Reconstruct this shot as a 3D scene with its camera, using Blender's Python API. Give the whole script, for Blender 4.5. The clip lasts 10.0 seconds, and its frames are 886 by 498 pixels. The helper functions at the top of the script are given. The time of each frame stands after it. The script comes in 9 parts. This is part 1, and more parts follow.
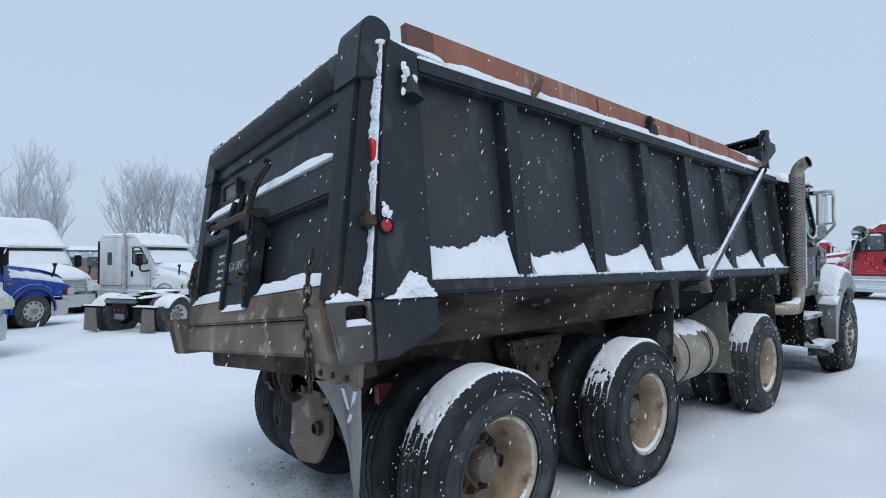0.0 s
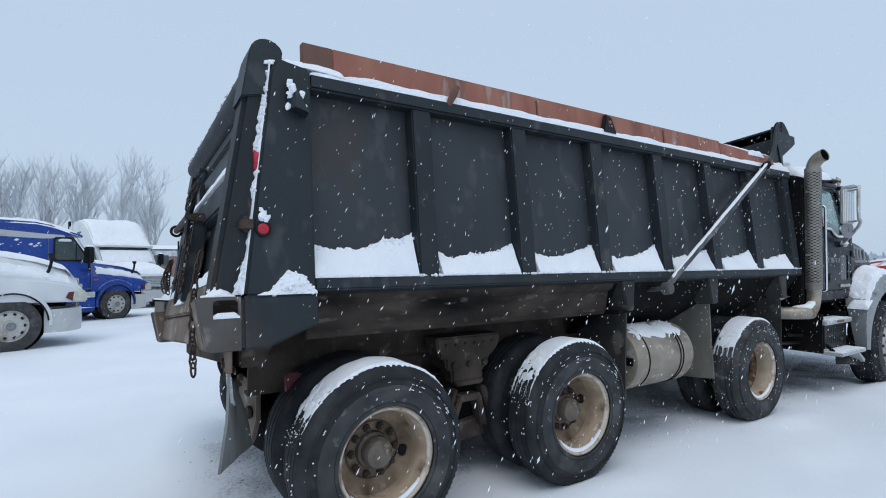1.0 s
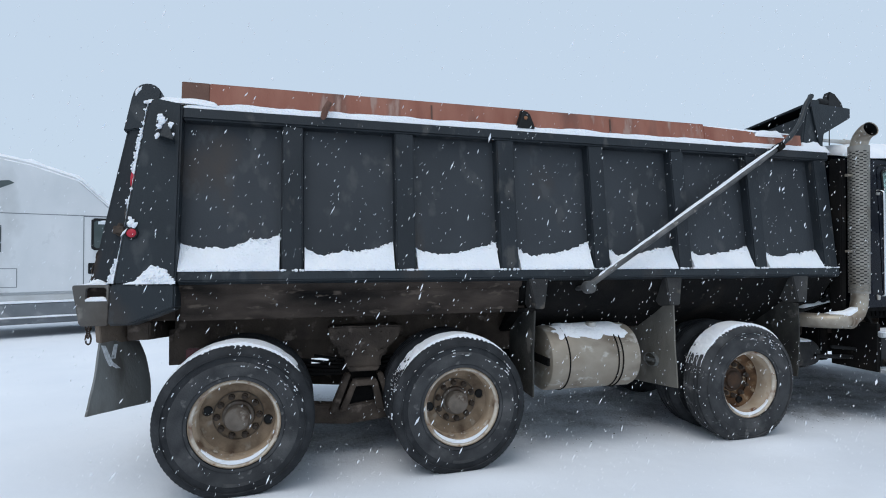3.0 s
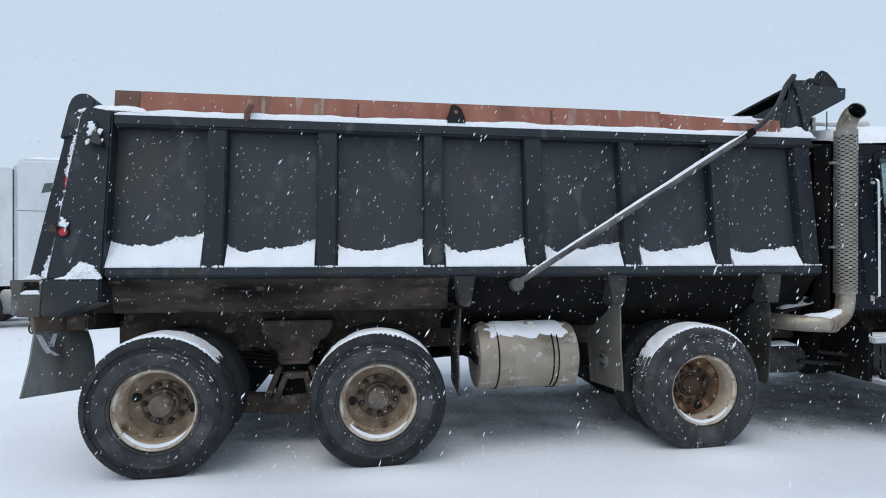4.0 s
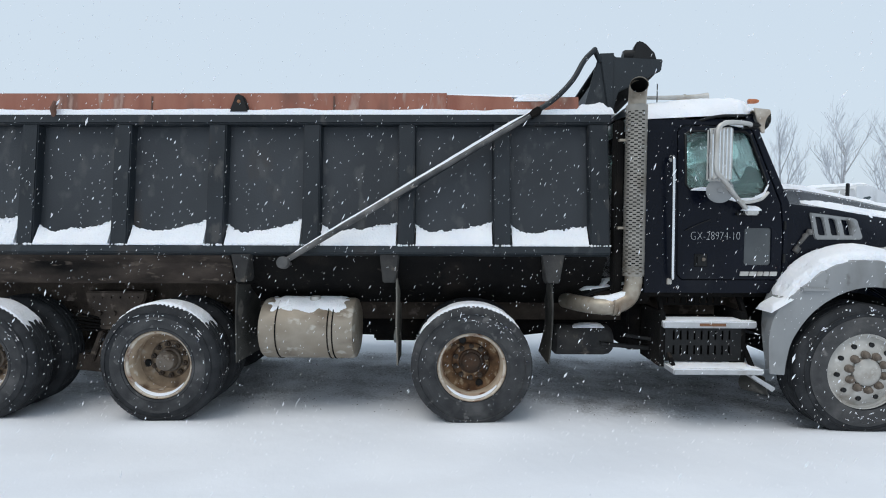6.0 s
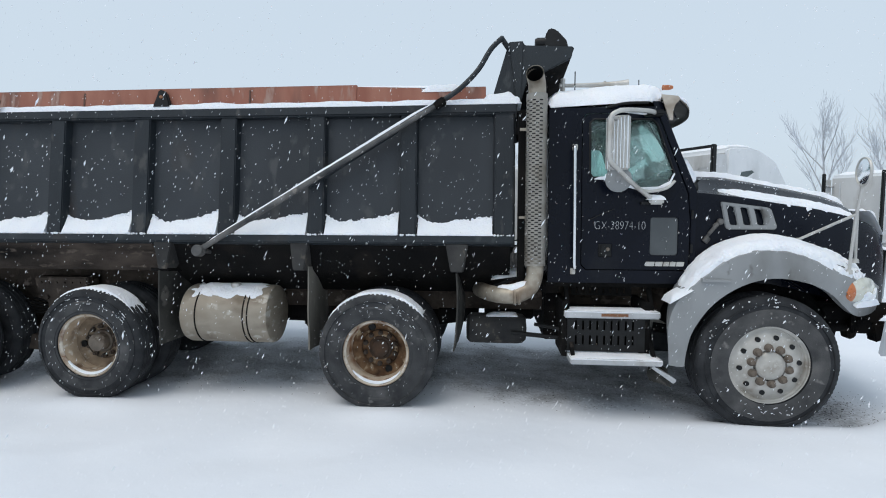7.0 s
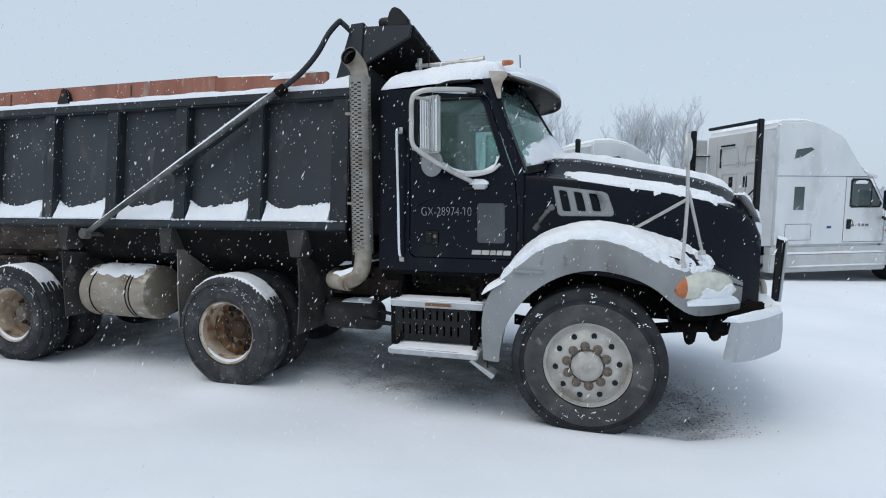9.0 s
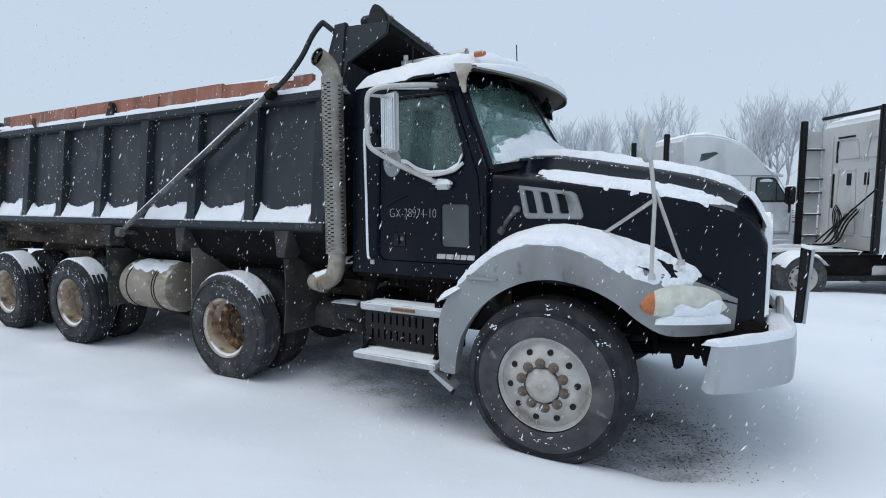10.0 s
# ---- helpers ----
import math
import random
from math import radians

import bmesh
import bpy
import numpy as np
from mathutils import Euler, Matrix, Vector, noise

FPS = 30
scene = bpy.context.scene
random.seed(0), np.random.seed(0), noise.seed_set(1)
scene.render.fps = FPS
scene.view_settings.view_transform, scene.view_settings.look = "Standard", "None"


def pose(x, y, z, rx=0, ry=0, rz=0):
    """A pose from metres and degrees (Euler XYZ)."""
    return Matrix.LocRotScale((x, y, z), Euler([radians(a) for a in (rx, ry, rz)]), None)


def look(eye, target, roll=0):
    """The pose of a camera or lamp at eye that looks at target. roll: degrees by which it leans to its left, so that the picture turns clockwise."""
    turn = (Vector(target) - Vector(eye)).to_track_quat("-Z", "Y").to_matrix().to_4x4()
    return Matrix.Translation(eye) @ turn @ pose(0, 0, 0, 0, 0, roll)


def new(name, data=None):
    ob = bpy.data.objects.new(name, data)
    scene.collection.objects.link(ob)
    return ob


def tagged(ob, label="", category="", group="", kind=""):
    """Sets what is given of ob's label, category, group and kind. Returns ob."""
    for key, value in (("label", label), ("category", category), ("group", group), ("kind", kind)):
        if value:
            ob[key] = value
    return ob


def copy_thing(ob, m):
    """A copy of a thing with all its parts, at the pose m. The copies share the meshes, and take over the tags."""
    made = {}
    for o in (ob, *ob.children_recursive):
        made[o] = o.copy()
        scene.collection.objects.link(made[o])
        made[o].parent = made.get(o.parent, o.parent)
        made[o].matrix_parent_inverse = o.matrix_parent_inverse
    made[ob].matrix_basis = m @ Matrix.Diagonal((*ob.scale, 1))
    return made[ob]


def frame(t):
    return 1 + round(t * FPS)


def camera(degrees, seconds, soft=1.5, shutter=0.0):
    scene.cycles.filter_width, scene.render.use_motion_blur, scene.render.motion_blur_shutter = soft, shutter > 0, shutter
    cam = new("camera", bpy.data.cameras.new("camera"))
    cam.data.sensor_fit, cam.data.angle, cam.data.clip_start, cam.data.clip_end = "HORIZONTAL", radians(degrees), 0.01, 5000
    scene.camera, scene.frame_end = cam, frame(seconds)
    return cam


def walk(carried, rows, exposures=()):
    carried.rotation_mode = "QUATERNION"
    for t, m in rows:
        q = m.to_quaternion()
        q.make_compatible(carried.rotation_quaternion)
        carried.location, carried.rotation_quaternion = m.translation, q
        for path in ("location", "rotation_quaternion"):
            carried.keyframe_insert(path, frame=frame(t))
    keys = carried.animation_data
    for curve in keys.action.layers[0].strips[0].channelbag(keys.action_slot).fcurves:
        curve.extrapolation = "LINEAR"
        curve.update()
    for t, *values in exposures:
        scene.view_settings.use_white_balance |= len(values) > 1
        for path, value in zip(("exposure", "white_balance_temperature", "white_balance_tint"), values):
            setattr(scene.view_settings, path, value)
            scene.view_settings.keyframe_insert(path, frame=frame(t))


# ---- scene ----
cam = camera(81.2, 10.0, 1.05)
PATH = [
    (0, (-1.951, -2.844, 1.572), (-0.621, -1.351, 1.612), 0.01),
    (0.5, (-1.619, -3.192, 1.554), (-0.395, -1.611, 1.597), 0.06),
    (1, (-1.292, -3.565, 1.580), (-0.185, -1.899, 1.616), 0.17),
    (1.5, (-0.917, -3.880, 1.570), (0.032, -2.120, 1.607), 0.15),
    (2, (-0.512, -4.169, 1.569), (0.270, -2.329, 1.608), 0.10),
    (3.5, (0.919, -4.766, 1.608), (1.322, -2.807, 1.615), 0.14),
    (4, (1.467, -4.847, 1.619), (1.739, -2.865, 1.614), 0.10),
    (4.5, (2.076, -4.993, 1.632), (2.261, -3.002, 1.618), 0.11),
    (5, (2.720, -5.038, 1.631), (2.838, -3.042, 1.604), 0.09),
    (5.5, (3.327, -5.155, 1.651), (3.369, -3.156, 1.587), 0.14),
    (7, (5.007, -5.248, 1.671), (4.827, -3.261, 1.529), 0.11),
    (7.5, (5.564, -5.200, 1.668), (5.302, -3.223, 1.517), 0.03),
    (8, (6.098, -5.116, 1.658), (5.767, -3.151, 1.481), 0.01),
    (8.5, (6.626, -4.954, 1.676), (6.202, -3.009, 1.478), -0.00),
    (9, (7.124, -4.809, 1.684), (6.572, -2.897, 1.481), -0.13),
    (9.5, (7.579, -4.514, 1.687), (6.826, -2.672, 1.483), -0.29),
    (10, (8.031, -4.238, 1.682), (7.095, -2.482, 1.483), -0.30),
]
walk(cam, [(t, look(eye, target, roll)) for t, eye, target, roll in PATH], [(0, 0.19, 6220, 10), (2.0, 0.23, 6270, 10), (3.5, 0.31, 6500, 10), (4.5, 0.36, 6580, 10), (5.5, 0.41, 6800, 10), (7.0, 0.37, 6800, 10), (8.5, 0.29, 6780, 10), (9.5, 0.27, 6550, 10), (10, 0.27, 6500, 10)])

# ---- light ----
world = bpy.data.worlds.new("overcast")
scene.world = world
world.use_nodes = True
wn, wl = world.node_tree.nodes, world.node_tree.links
sky = wn.new("ShaderNodeTexSky")
sky.sky_type = 'NISHITA'
sky.sun_disc = False
sky.sun_elevation = radians(62)
sky.sun_rotation = radians(200)
sky.dust_density = 4.0
bg_sky = wn["Background"]
bg_sky.inputs["Strength"].default_value = 0.10
cloud = wn.new("ShaderNodeBackground")
cloud.inputs["Color"].default_value = (0.60, 0.725, 0.86, 1)
cloud.inputs["Strength"].default_value = 0.84
wl.new(sky.outputs[0], bg_sky.inputs["Color"])
wmix = wn.new("ShaderNodeMixShader")
wmix.inputs[0].default_value = 0.86
wl.new(bg_sky.outputs[0], wmix.inputs[1])
wl.new(cloud.outputs[0], wmix.inputs[2])
wl.new(wmix.outputs[0], wn["World Output"].inputs["Surface"])
sun = new("sun", bpy.data.lights.new("sun", 'SUN'))
sun.data.energy = 0.8
sun.data.angle = radians(40)
sun.data.color = (1.0, 0.97, 0.93)
sun.matrix_world = look((-3, -6, 18), (3, 0, 0))


# ---- materials ----
def surf(name, c1, c2, scale=6.0, rough=0.6, metal=0.0, bump=0.15, fine=60.0, dirt=None, amount=0.45, dirt_scale=2.2,
         stretch=(1, 1, 1), spec=0.5, island=0.0, scuff=None):
    """Two colours mixed by a broad noise, a dirt colour by a second one, a fine relief."""
    m = bpy.data.materials.new(name)
    m.use_nodes = True
    n, l = m.node_tree.nodes, m.node_tree.links
    b = n["Principled BSDF"]
    co = n.new("ShaderNodeTexCoord")
    mp = n.new("ShaderNodeMapping")
    mp.inputs["Scale"].default_value = stretch
    l.new(co.outputs["Object"], mp.inputs["Vector"])

    def noise_at(s, d=6.0):
        t = n.new("ShaderNodeTexNoise")
        t.inputs["Scale"].default_value, t.inputs["Detail"].default_value = s, d
        l.new(mp.outputs[0], t.inputs["Vector"])
        return t

    def mixed(fac, a, bcol):
        x = n.new("ShaderNodeMix")
        x.data_type = 'RGBA'
        l.new(fac, x.inputs[0])
        for sock, v in ((x.inputs[6], a), (x.inputs[7], bcol)):
            if isinstance(v, tuple):
                sock.default_value = (*v, 1)
            else:
                l.new(v, sock)
        return x.outputs[2]

    def ramp(sock, lo, hi):
        r = n.new("ShaderNodeMapRange")
        r.inputs["From Min"].default_value, r.inputs["From Max"].default_value = lo, hi
        l.new(sock, r.inputs["Value"])
        return r.outputs[0]

    col = mixed(ramp(noise_at(scale).outputs[0], 0.32, 0.68), c1, c2)
    grain = noise_at(fine, 3.0)
    if dirt:
        col = mixed(ramp(noise_at(dirt_scale, 9.0).outputs[0], 0.72 - amount * 0.5, 0.80 - amount * 0.2), col, dirt)
    if scuff:
        sc, ss, st = scuff
        col = mixed(ramp(noise_at(ss, 12.0).outputs[0], st, st + 0.09), col, sc)
    if island:
        info = n.new("ShaderNodeObjectInfo")
        hs = n.new("ShaderNodeHueSaturation")
        rr = n.new("ShaderNodeMapRange")
        rr.inputs["To Min"].default_value, rr.inputs["To Max"].default_value = 1 - island, 1 + island
        l.new(info.outputs["Random"], rr.inputs["Value"])
        l.new(rr.outputs[0], hs.inputs["Value"])
        l.new(col, hs.inputs["Color"])
        col = hs.outputs[0]
    l.new(col, b.inputs["Base Color"])
    rg = n.new("ShaderNodeMapRange")
    rg.inputs["To Min"].default_value, rg.inputs["To Max"].default_value = max(0.03, rough - 0.12), min(1, rough + 0.12)
    l.new(noise_at(scale * 2.3).outputs[0], rg.inputs["Value"])
    l.new(rg.outputs[0], b.inputs["Roughness"])
    b.inputs["Metallic"].default_value = metal
    b.inputs["Specular IOR Level"].default_value = spec
    if bump:
        bp = n.new("ShaderNodeBump")
        bp.inputs["Strength"].default_value, bp.inputs["Distance"].default_value = bump, 0.01
        l.new(grain.outputs[0], bp.inputs["Height"])
        l.new(bp.outputs[0], b.inputs["Normal"])
    return m


def glass(name, tint, rough=0.02):
    m = bpy.data.materials.new(name)
    m.use_nodes = True
    b = m.node_tree.nodes["Principled BSDF"]
    b.inputs["Base Color"].default_value = (*tint, 1)
    b.inputs["Roughness"].default_value = rough
    b.inputs["Transmission Weight"].default_value = 0.94
    b.inputs["IOR"].default_value = 1.42
    return m


BED = surf("bed_paint", (0.0070, 0.0112, 0.0152), (0.0140, 0.0205, 0.0262), 2.2, 0.52, 0, 0.25, 90, (0.042, 0.031, 0.024), 0.26, 1.5, (1, 1, 0.6), 0.42, 0, ((0.036, 0.041, 0.045), 6.5, 0.58))
# bed paint for the panels, lightened to hold the gloss of the sky
PANEL = surf("sky_glossed_panel_paint", (0.0165, 0.0208, 0.0258), (0.0310, 0.0368, 0.0435), 1.7, 0.55, 0, 0.25, 90, (0.046, 0.035, 0.028), 0.24, 1.5, (1, 1, 0.6), 0.45, 0, ((0.050, 0.053, 0.056), 6.5, 0.585))
POSTPAINT = surf("rusty_post_paint", (0.0085, 0.0125, 0.0165), (0.016, 0.020, 0.0245), 4, 0.6, 0, 0.3, 90, (0.070, 0.040, 0.026), 0.26, 2.3, (1, 1, 0.4), 0.35, 0, ((0.11, 0.075, 0.055), 7, 0.63))
DIMRED = surf("dull_red_lens", (0.085, 0.010, 0.014), (0.13, 0.018, 0.02), 14, 0.4, 0, 0.1, 80)
DIMLENS = surf("dim_lamp_face", (0.10, 0.10, 0.09), (0.15, 0.145, 0.13), 12, 0.5, 0, 0.1, 80)
BEDRIB = surf("rib_paint", (0.0085, 0.0125, 0.0165), (0.015, 0.020, 0.0255), 4, 0.55, 0, 0.25, 90, (0.040, 0.031, 0.026), 0.26, 2.0, (1, 1, 0.5), 0.4, 0, ((0.05, 0.05, 0.05), 9, 0.60))
GRIME = surf("road_grime", (0.028, 0.0228, 0.0198), (0.097, 0.076, 0.063), 2.2, 0.88, 0, 0.5, 70, (0.007, 0.0064, 0.0062), 0.58, 1.6, (1, 1, 2.6), 0.12, 0, ((0.115, 0.092, 0.076), 7, 0.60))
MUD = surf("caked_mud", (0.052, 0.041, 0.034), (0.105, 0.083, 0.067), 4, 0.9, 0, 0.5, 60, (0.018, 0.015, 0.013), 0.45, 2.6, (1, 1, 1), 0.2, 0, ((0.16, 0.13, 0.11), 9, 0.60))
APRON = surf("dirty_apron_steel", (0.14, 0.105, 0.08), (0.21, 0.165, 0.13), 3, 0.8, 0, 0.3, 60, (0.075, 0.058, 0.044), 0.45, 1.9, (1, 1, 1), 0.3, 0, ((0.30, 0.26, 0.22), 6, 0.60))
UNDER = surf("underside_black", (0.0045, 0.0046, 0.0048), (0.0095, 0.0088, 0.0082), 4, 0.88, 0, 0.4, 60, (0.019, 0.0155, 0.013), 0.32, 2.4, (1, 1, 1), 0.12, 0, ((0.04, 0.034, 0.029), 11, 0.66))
WORN = surf("worn_grey_steel", (0.10, 0.098, 0.094), (0.17, 0.165, 0.16), 6, 0.55, 0.3, 0.3, 60, (0.035, 0.038, 0.042), 0.62, 4.2, (1, 1, 1), 0.4, 0, ((0.30, 0.27, 0.24), 9, 0.62))
WORNDARK = surf("worn_dark_steel", (0.030, 0.031, 0.032), (0.055, 0.053, 0.050), 5, 0.7, 0, 0.3, 60, (0.016, 0.016, 0.017), 0.5, 3, (1, 1, 1), 0.25, 0, ((0.11, 0.095, 0.08), 8, 0.62))
REDOX = surf("red_oxide_board", (0.25, 0.090, 0.060), (0.335, 0.145, 0.10), 2.2, 0.7, 0, 0.25, 60, (0.13, 0.066, 0.050), 0.46, 2.0, (2.6, 1, 0.7), 0.4, 0, ((0.34, 0.22, 0.18), 4, 0.575))
BROWN = surf("brown_rust_board", (0.12, 0.06, 0.042), (0.17, 0.085, 0.06), 4, 0.8, 0, 0.3, 60, (0.07, 0.04, 0.03), 0.4, 4)
RUST = surf("rust", (0.16, 0.068, 0.034), (0.26, 0.12, 0.06), 14, 0.85, 0, 0.5, 120, (0.055, 0.03, 0.02), 0.4, 9)
CHAINM = surf("chain_steel", (0.034, 0.027, 0.023), (0.085, 0.058, 0.041), 30, 0.65, 0.4, 0.3, 120)
RUBBER = surf("tyre_rubber", (0.0165, 0.0178, 0.0200), (0.0340, 0.0362, 0.0395), 8, 0.74, 0, 0.35, 90, (0.052, 0.054, 0.058), 0.30, 5, (1, 1, 1), 0.2, 0, ((0.085, 0.086, 0.088), 14, 0.68))
RUBBERD = surf("dusty_tyre_rubber", (0.042, 0.043, 0.045), (0.075, 0.075, 0.076), 9, 0.85, 0, 0.35, 90, (0.115, 0.113, 0.11), 0.35, 5, (1, 1, 1), 0.3, 0, ((0.16, 0.155, 0.15), 16, 0.64))
RUBBERM = surf("grey_worn_rubber", (0.029, 0.0305, 0.033), (0.056, 0.0575, 0.060), 7, 0.82, 0, 0.35, 90, (0.088, 0.088, 0.089), 0.40, 4.5, (1, 1, 1), 0.25, 0, ((0.14, 0.138, 0.135), 13, 0.62))
FLAP = surf("mud_flap_rubber", (0.034, 0.034, 0.031), (0.060, 0.058, 0.052), 5, 0.8, 0, 0.35, 60, (0.02, 0.02, 0.02), 0.4, 4, (1, 1, 1), 0.3, 0, ((0.12, 0.112, 0.10), 7, 0.60))
KHAKI = surf("dust_caked_flap", (0.145, 0.136, 0.117), (0.22, 0.206, 0.178), 4, 0.85, 0, 0.35, 60, (0.07, 0.066, 0.058), 0.4, 3, (1, 1, 0.5), 0.3, 0, ((0.24, 0.23, 0.20), 8, 0.62))
DUSTY = surf("dusty_corner_steel", (0.090, 0.085, 0.079), (0.165, 0.152, 0.138), 4, 0.65, 0.1, 0.3, 60, (0.050, 0.040, 0.032), 0.4, 3.2, (1, 1, 0.6), 0.35, 0, ((0.24, 0.225, 0.205), 6, 0.61))
RIM = surf("dirty_steel_rim", (0.341, 0.255, 0.176), (0.550, 0.440, 0.325), 6, 0.75, 0, 0.35, 80, (0.12, 0.075, 0.048), 0.45, 6, (1, 1, 1), 0.3, 0, ((0.60, 0.55, 0.47), 11, 0.60))
RIMLIP = surf("pale_rim_flange", (0.46, 0.40, 0.32), (0.64, 0.59, 0.52), 10, 0.65, 0, 0.3, 80, (0.17, 0.085, 0.045), 0.46, 9, (1, 1, 1), 0.3, 0, ((0.22, 0.11, 0.06), 16, 0.61))
HUB = surf("dirty_hub", (0.115, 0.097, 0.08), (0.20, 0.17, 0.142), 10, 0.8, 0, 0.4, 90, (0.075, 0.052, 0.038), 0.4, 9, (1, 1, 1), 0.3, 0, ((0.30, 0.265, 0.225), 14, 0.62))
RUSTRIM = surf("rust_blotched_rim", (0.40, 0.31, 0.22), (0.56, 0.49, 0.40), 5, 0.78, 0, 0.35, 80, (0.23, 0.105, 0.045), 0.48, 5.5, (1, 1, 1), 0.3, 0, ((0.14, 0.062, 0.03), 9, 0.60))
DISC = surf("dirty_wheel_disc", (0.198, 0.144, 0.099), (0.342, 0.257, 0.179), 8, 0.8, 0, 0.35, 80, (0.085, 0.055, 0.036), 0.45, 6, (1, 1, 1), 0.25, 0, ((0.36, 0.31, 0.25), 10, 0.61))
RUSTDISC = surf("rusty_wheel_disc", (0.11, 0.055, 0.028), (0.24, 0.145, 0.080), 11, 0.85, 0, 0.45, 80, (0.045, 0.024, 0.015), 0.55, 8, (1, 1, 1), 0.2, 0, ((0.40, 0.31, 0.21), 12, 0.58))
RUSTHUB = surf("rusty_dark_hub", (0.040, 0.024, 0.015), (0.10, 0.050, 0.025), 9, 0.85, 0, 0.4, 90, (0.03, 0.022, 0.017), 0.5, 7)
ALU = surf("dull_aluminium", (0.46, 0.45, 0.43), (0.60, 0.59, 0.56), 6, 0.48, 0.55, 0.12, 80, (0.33, 0.29, 0.24), 0.4, 4)
TANK = surf("road_dusted_tank", (0.27, 0.23, 0.18), (0.38, 0.34, 0.28), 3, 0.55, 0.35, 0.15, 60, (0.17, 0.135, 0.10), 0.42, 3.0, (1, 1, 1.6), 0.5, 0, ((0.46, 0.43, 0.38), 9, 0.60))
PIPE = surf("exhaust_steel", (0.30, 0.26, 0.21), (0.44, 0.40, 0.33), 9, 0.5, 0.6, 0.15, 80, (0.17, 0.115, 0.075), 0.45, 5)
CHROME = surf("chrome", (0.72, 0.74, 0.76), (0.82, 0.83, 0.84), 5, 0.16, 1.0, 0.02, 40)
CAB = surf("cab_paint", (0.0022, 0.0035, 0.0080), (0.0038, 0.0056, 0.0115), 3, 0.26, 0, 0.02, 40, (0.011, 0.0125, 0.016), 0.2, 1.6, (1, 1, 0.6), 0.16)
GREY = surf("grey_fender_paint", (0.225, 0.235, 0.24), (0.285, 0.295, 0.30), 3, 0.45, 0, 0.05, 60, (0.15, 0.15, 0.145), 0.42, 2.4, (1, 1, 0.6), 0.4, 0, ((0.12, 0.118, 0.112), 8, 0.62))
BUMPER = surf("pale_bumper_paint", (0.34, 0.365, 0.395), (0.42, 0.445, 0.47), 2.5, 0.32, 0.2, 0.03, 60, (0.27, 0.275, 0.28), 0.35, 4, (1, 1, 0.5), 0.5, 0, ((0.20, 0.20, 0.20), 18, 0.68))
BLACKP = surf("black_plastic", (0.006, 0.0065, 0.007), (0.012, 0.0125, 0.013), 8, 0.5, 0, 0.1, 80, None, 0, 2.2, (1, 1, 1), 0.25)
GRIPTOP = surf("step_aluminium", (0.40, 0.41, 0.42), (0.53, 0.54, 0.55), 7, 0.45, 0.3, 0.2, 120, (0.33, 0.31, 0.29), 0.35, 6)
SHIELD = surf("perforated_aluminium", (0.24, 0.225, 0.20), (0.34, 0.32, 0.285), 7, 0.5, 0.5, 0.12, 90, (0.17, 0.145, 0.115), 0.42, 5)
# dark colour that paints the shade under the sun visor
VISORSHADE = surf("visor_under_shade", (0.07, 0.065, 0.06), (0.12, 0.11, 0.10), 6, 0.45, 0, 0.05, 60)
FWHEEL = surf("road_worn_aluminium", (0.40, 0.385, 0.355), (0.54, 0.52, 0.485), 9, 0.5, 0.3, 0.15, 90, (0.27, 0.24, 0.20), 0.42, 6, (1, 1, 1), 0.5, 0, ((0.66, 0.65, 0.62), 12, 0.62))
VISOR = surf("faded_visor", (0.46, 0.41, 0.35), (0.58, 0.53, 0.46), 6, 0.5, 0, 0.05, 60, (0.30, 0.25, 0.2), 0.35, 5)
INTERIOR = surf("cab_trim", (0.075, 0.08, 0.085), (0.11, 0.115, 0.12), 6, 0.8, 0, 0.1, 60)
REDLENS = surf("red_lens", (0.36, 0.008, 0.022), (0.48, 0.016, 0.035), 20, 0.25, 0, 0.1, 200)
AMBER = surf("amber_lens", (0.40, 0.11, 0.035), (0.50, 0.17, 0.06), 20, 0.3, 0, 0.1, 200)
LENS = surf("clear_headlamp_lens", (0.50, 0.50, 0.42), (0.66, 0.66, 0.58), 14, 0.2, 0.1, 0.1, 60)
CHALK = surf("white_marker_paint", (0.46, 0.48, 0.50), (0.74, 0.76, 0.78), 40, 0.8, 0, 0.1, 200, (0.16, 0.16, 0.16), 0.25, 30)
TAILFLAP = surf("weathered_flap", (0.145, 0.15, 0.145), (0.24, 0.246, 0.235), 4, 0.7, 0, 0.3, 60, (0.075, 0.07, 0.062), 0.45, 4, (1, 1, 0.4))
SMOKED = surf("smoked_lower_pane", (0.045, 0.052, 0.056), (0.075, 0.084, 0.088), 3, 0.25, 0, 0.05, 40)
# on tractor back walls this grey stands in for shade; elsewhere plain grey
GREYW = surf("grey_panel_wall_shade", (0.50, 0.50, 0.49), (0.56, 0.56, 0.55), 1.5, 0.55, 0, 0.1, 40, (0.42, 0.41, 0.39), 0.3, 2.0, (1, 1, 0.5))
WHITE = surf("white_truck_paint", (0.64, 0.665, 0.68), (0.72, 0.735, 0.75), 2, 0.32, 0, 0.02, 40, (0.52, 0.535, 0.54), 0.35, 1.5, (1, 1, 0.6))
DULLW = surf("dull_white_panel", (0.47, 0.485, 0.49), (0.57, 0.58, 0.585), 2, 0.5, 0, 0.05, 40, (0.44, 0.44, 0.42), 0.35, 2.2)
SKIRT = surf("grey_skirt", (0.13, 0.145, 0.16), (0.18, 0.195, 0.21), 3, 0.5, 0, 0.05, 50, (0.3, 0.31, 0.32), 0.3, 3)
BLUE = surf("blue_truck_paint", (0.010, 0.045, 0.26), (0.018, 0.066, 0.34), 2, 0.3, 0, 0.02, 40, (0.30, 0.37, 0.52), 0.16, 2.5)
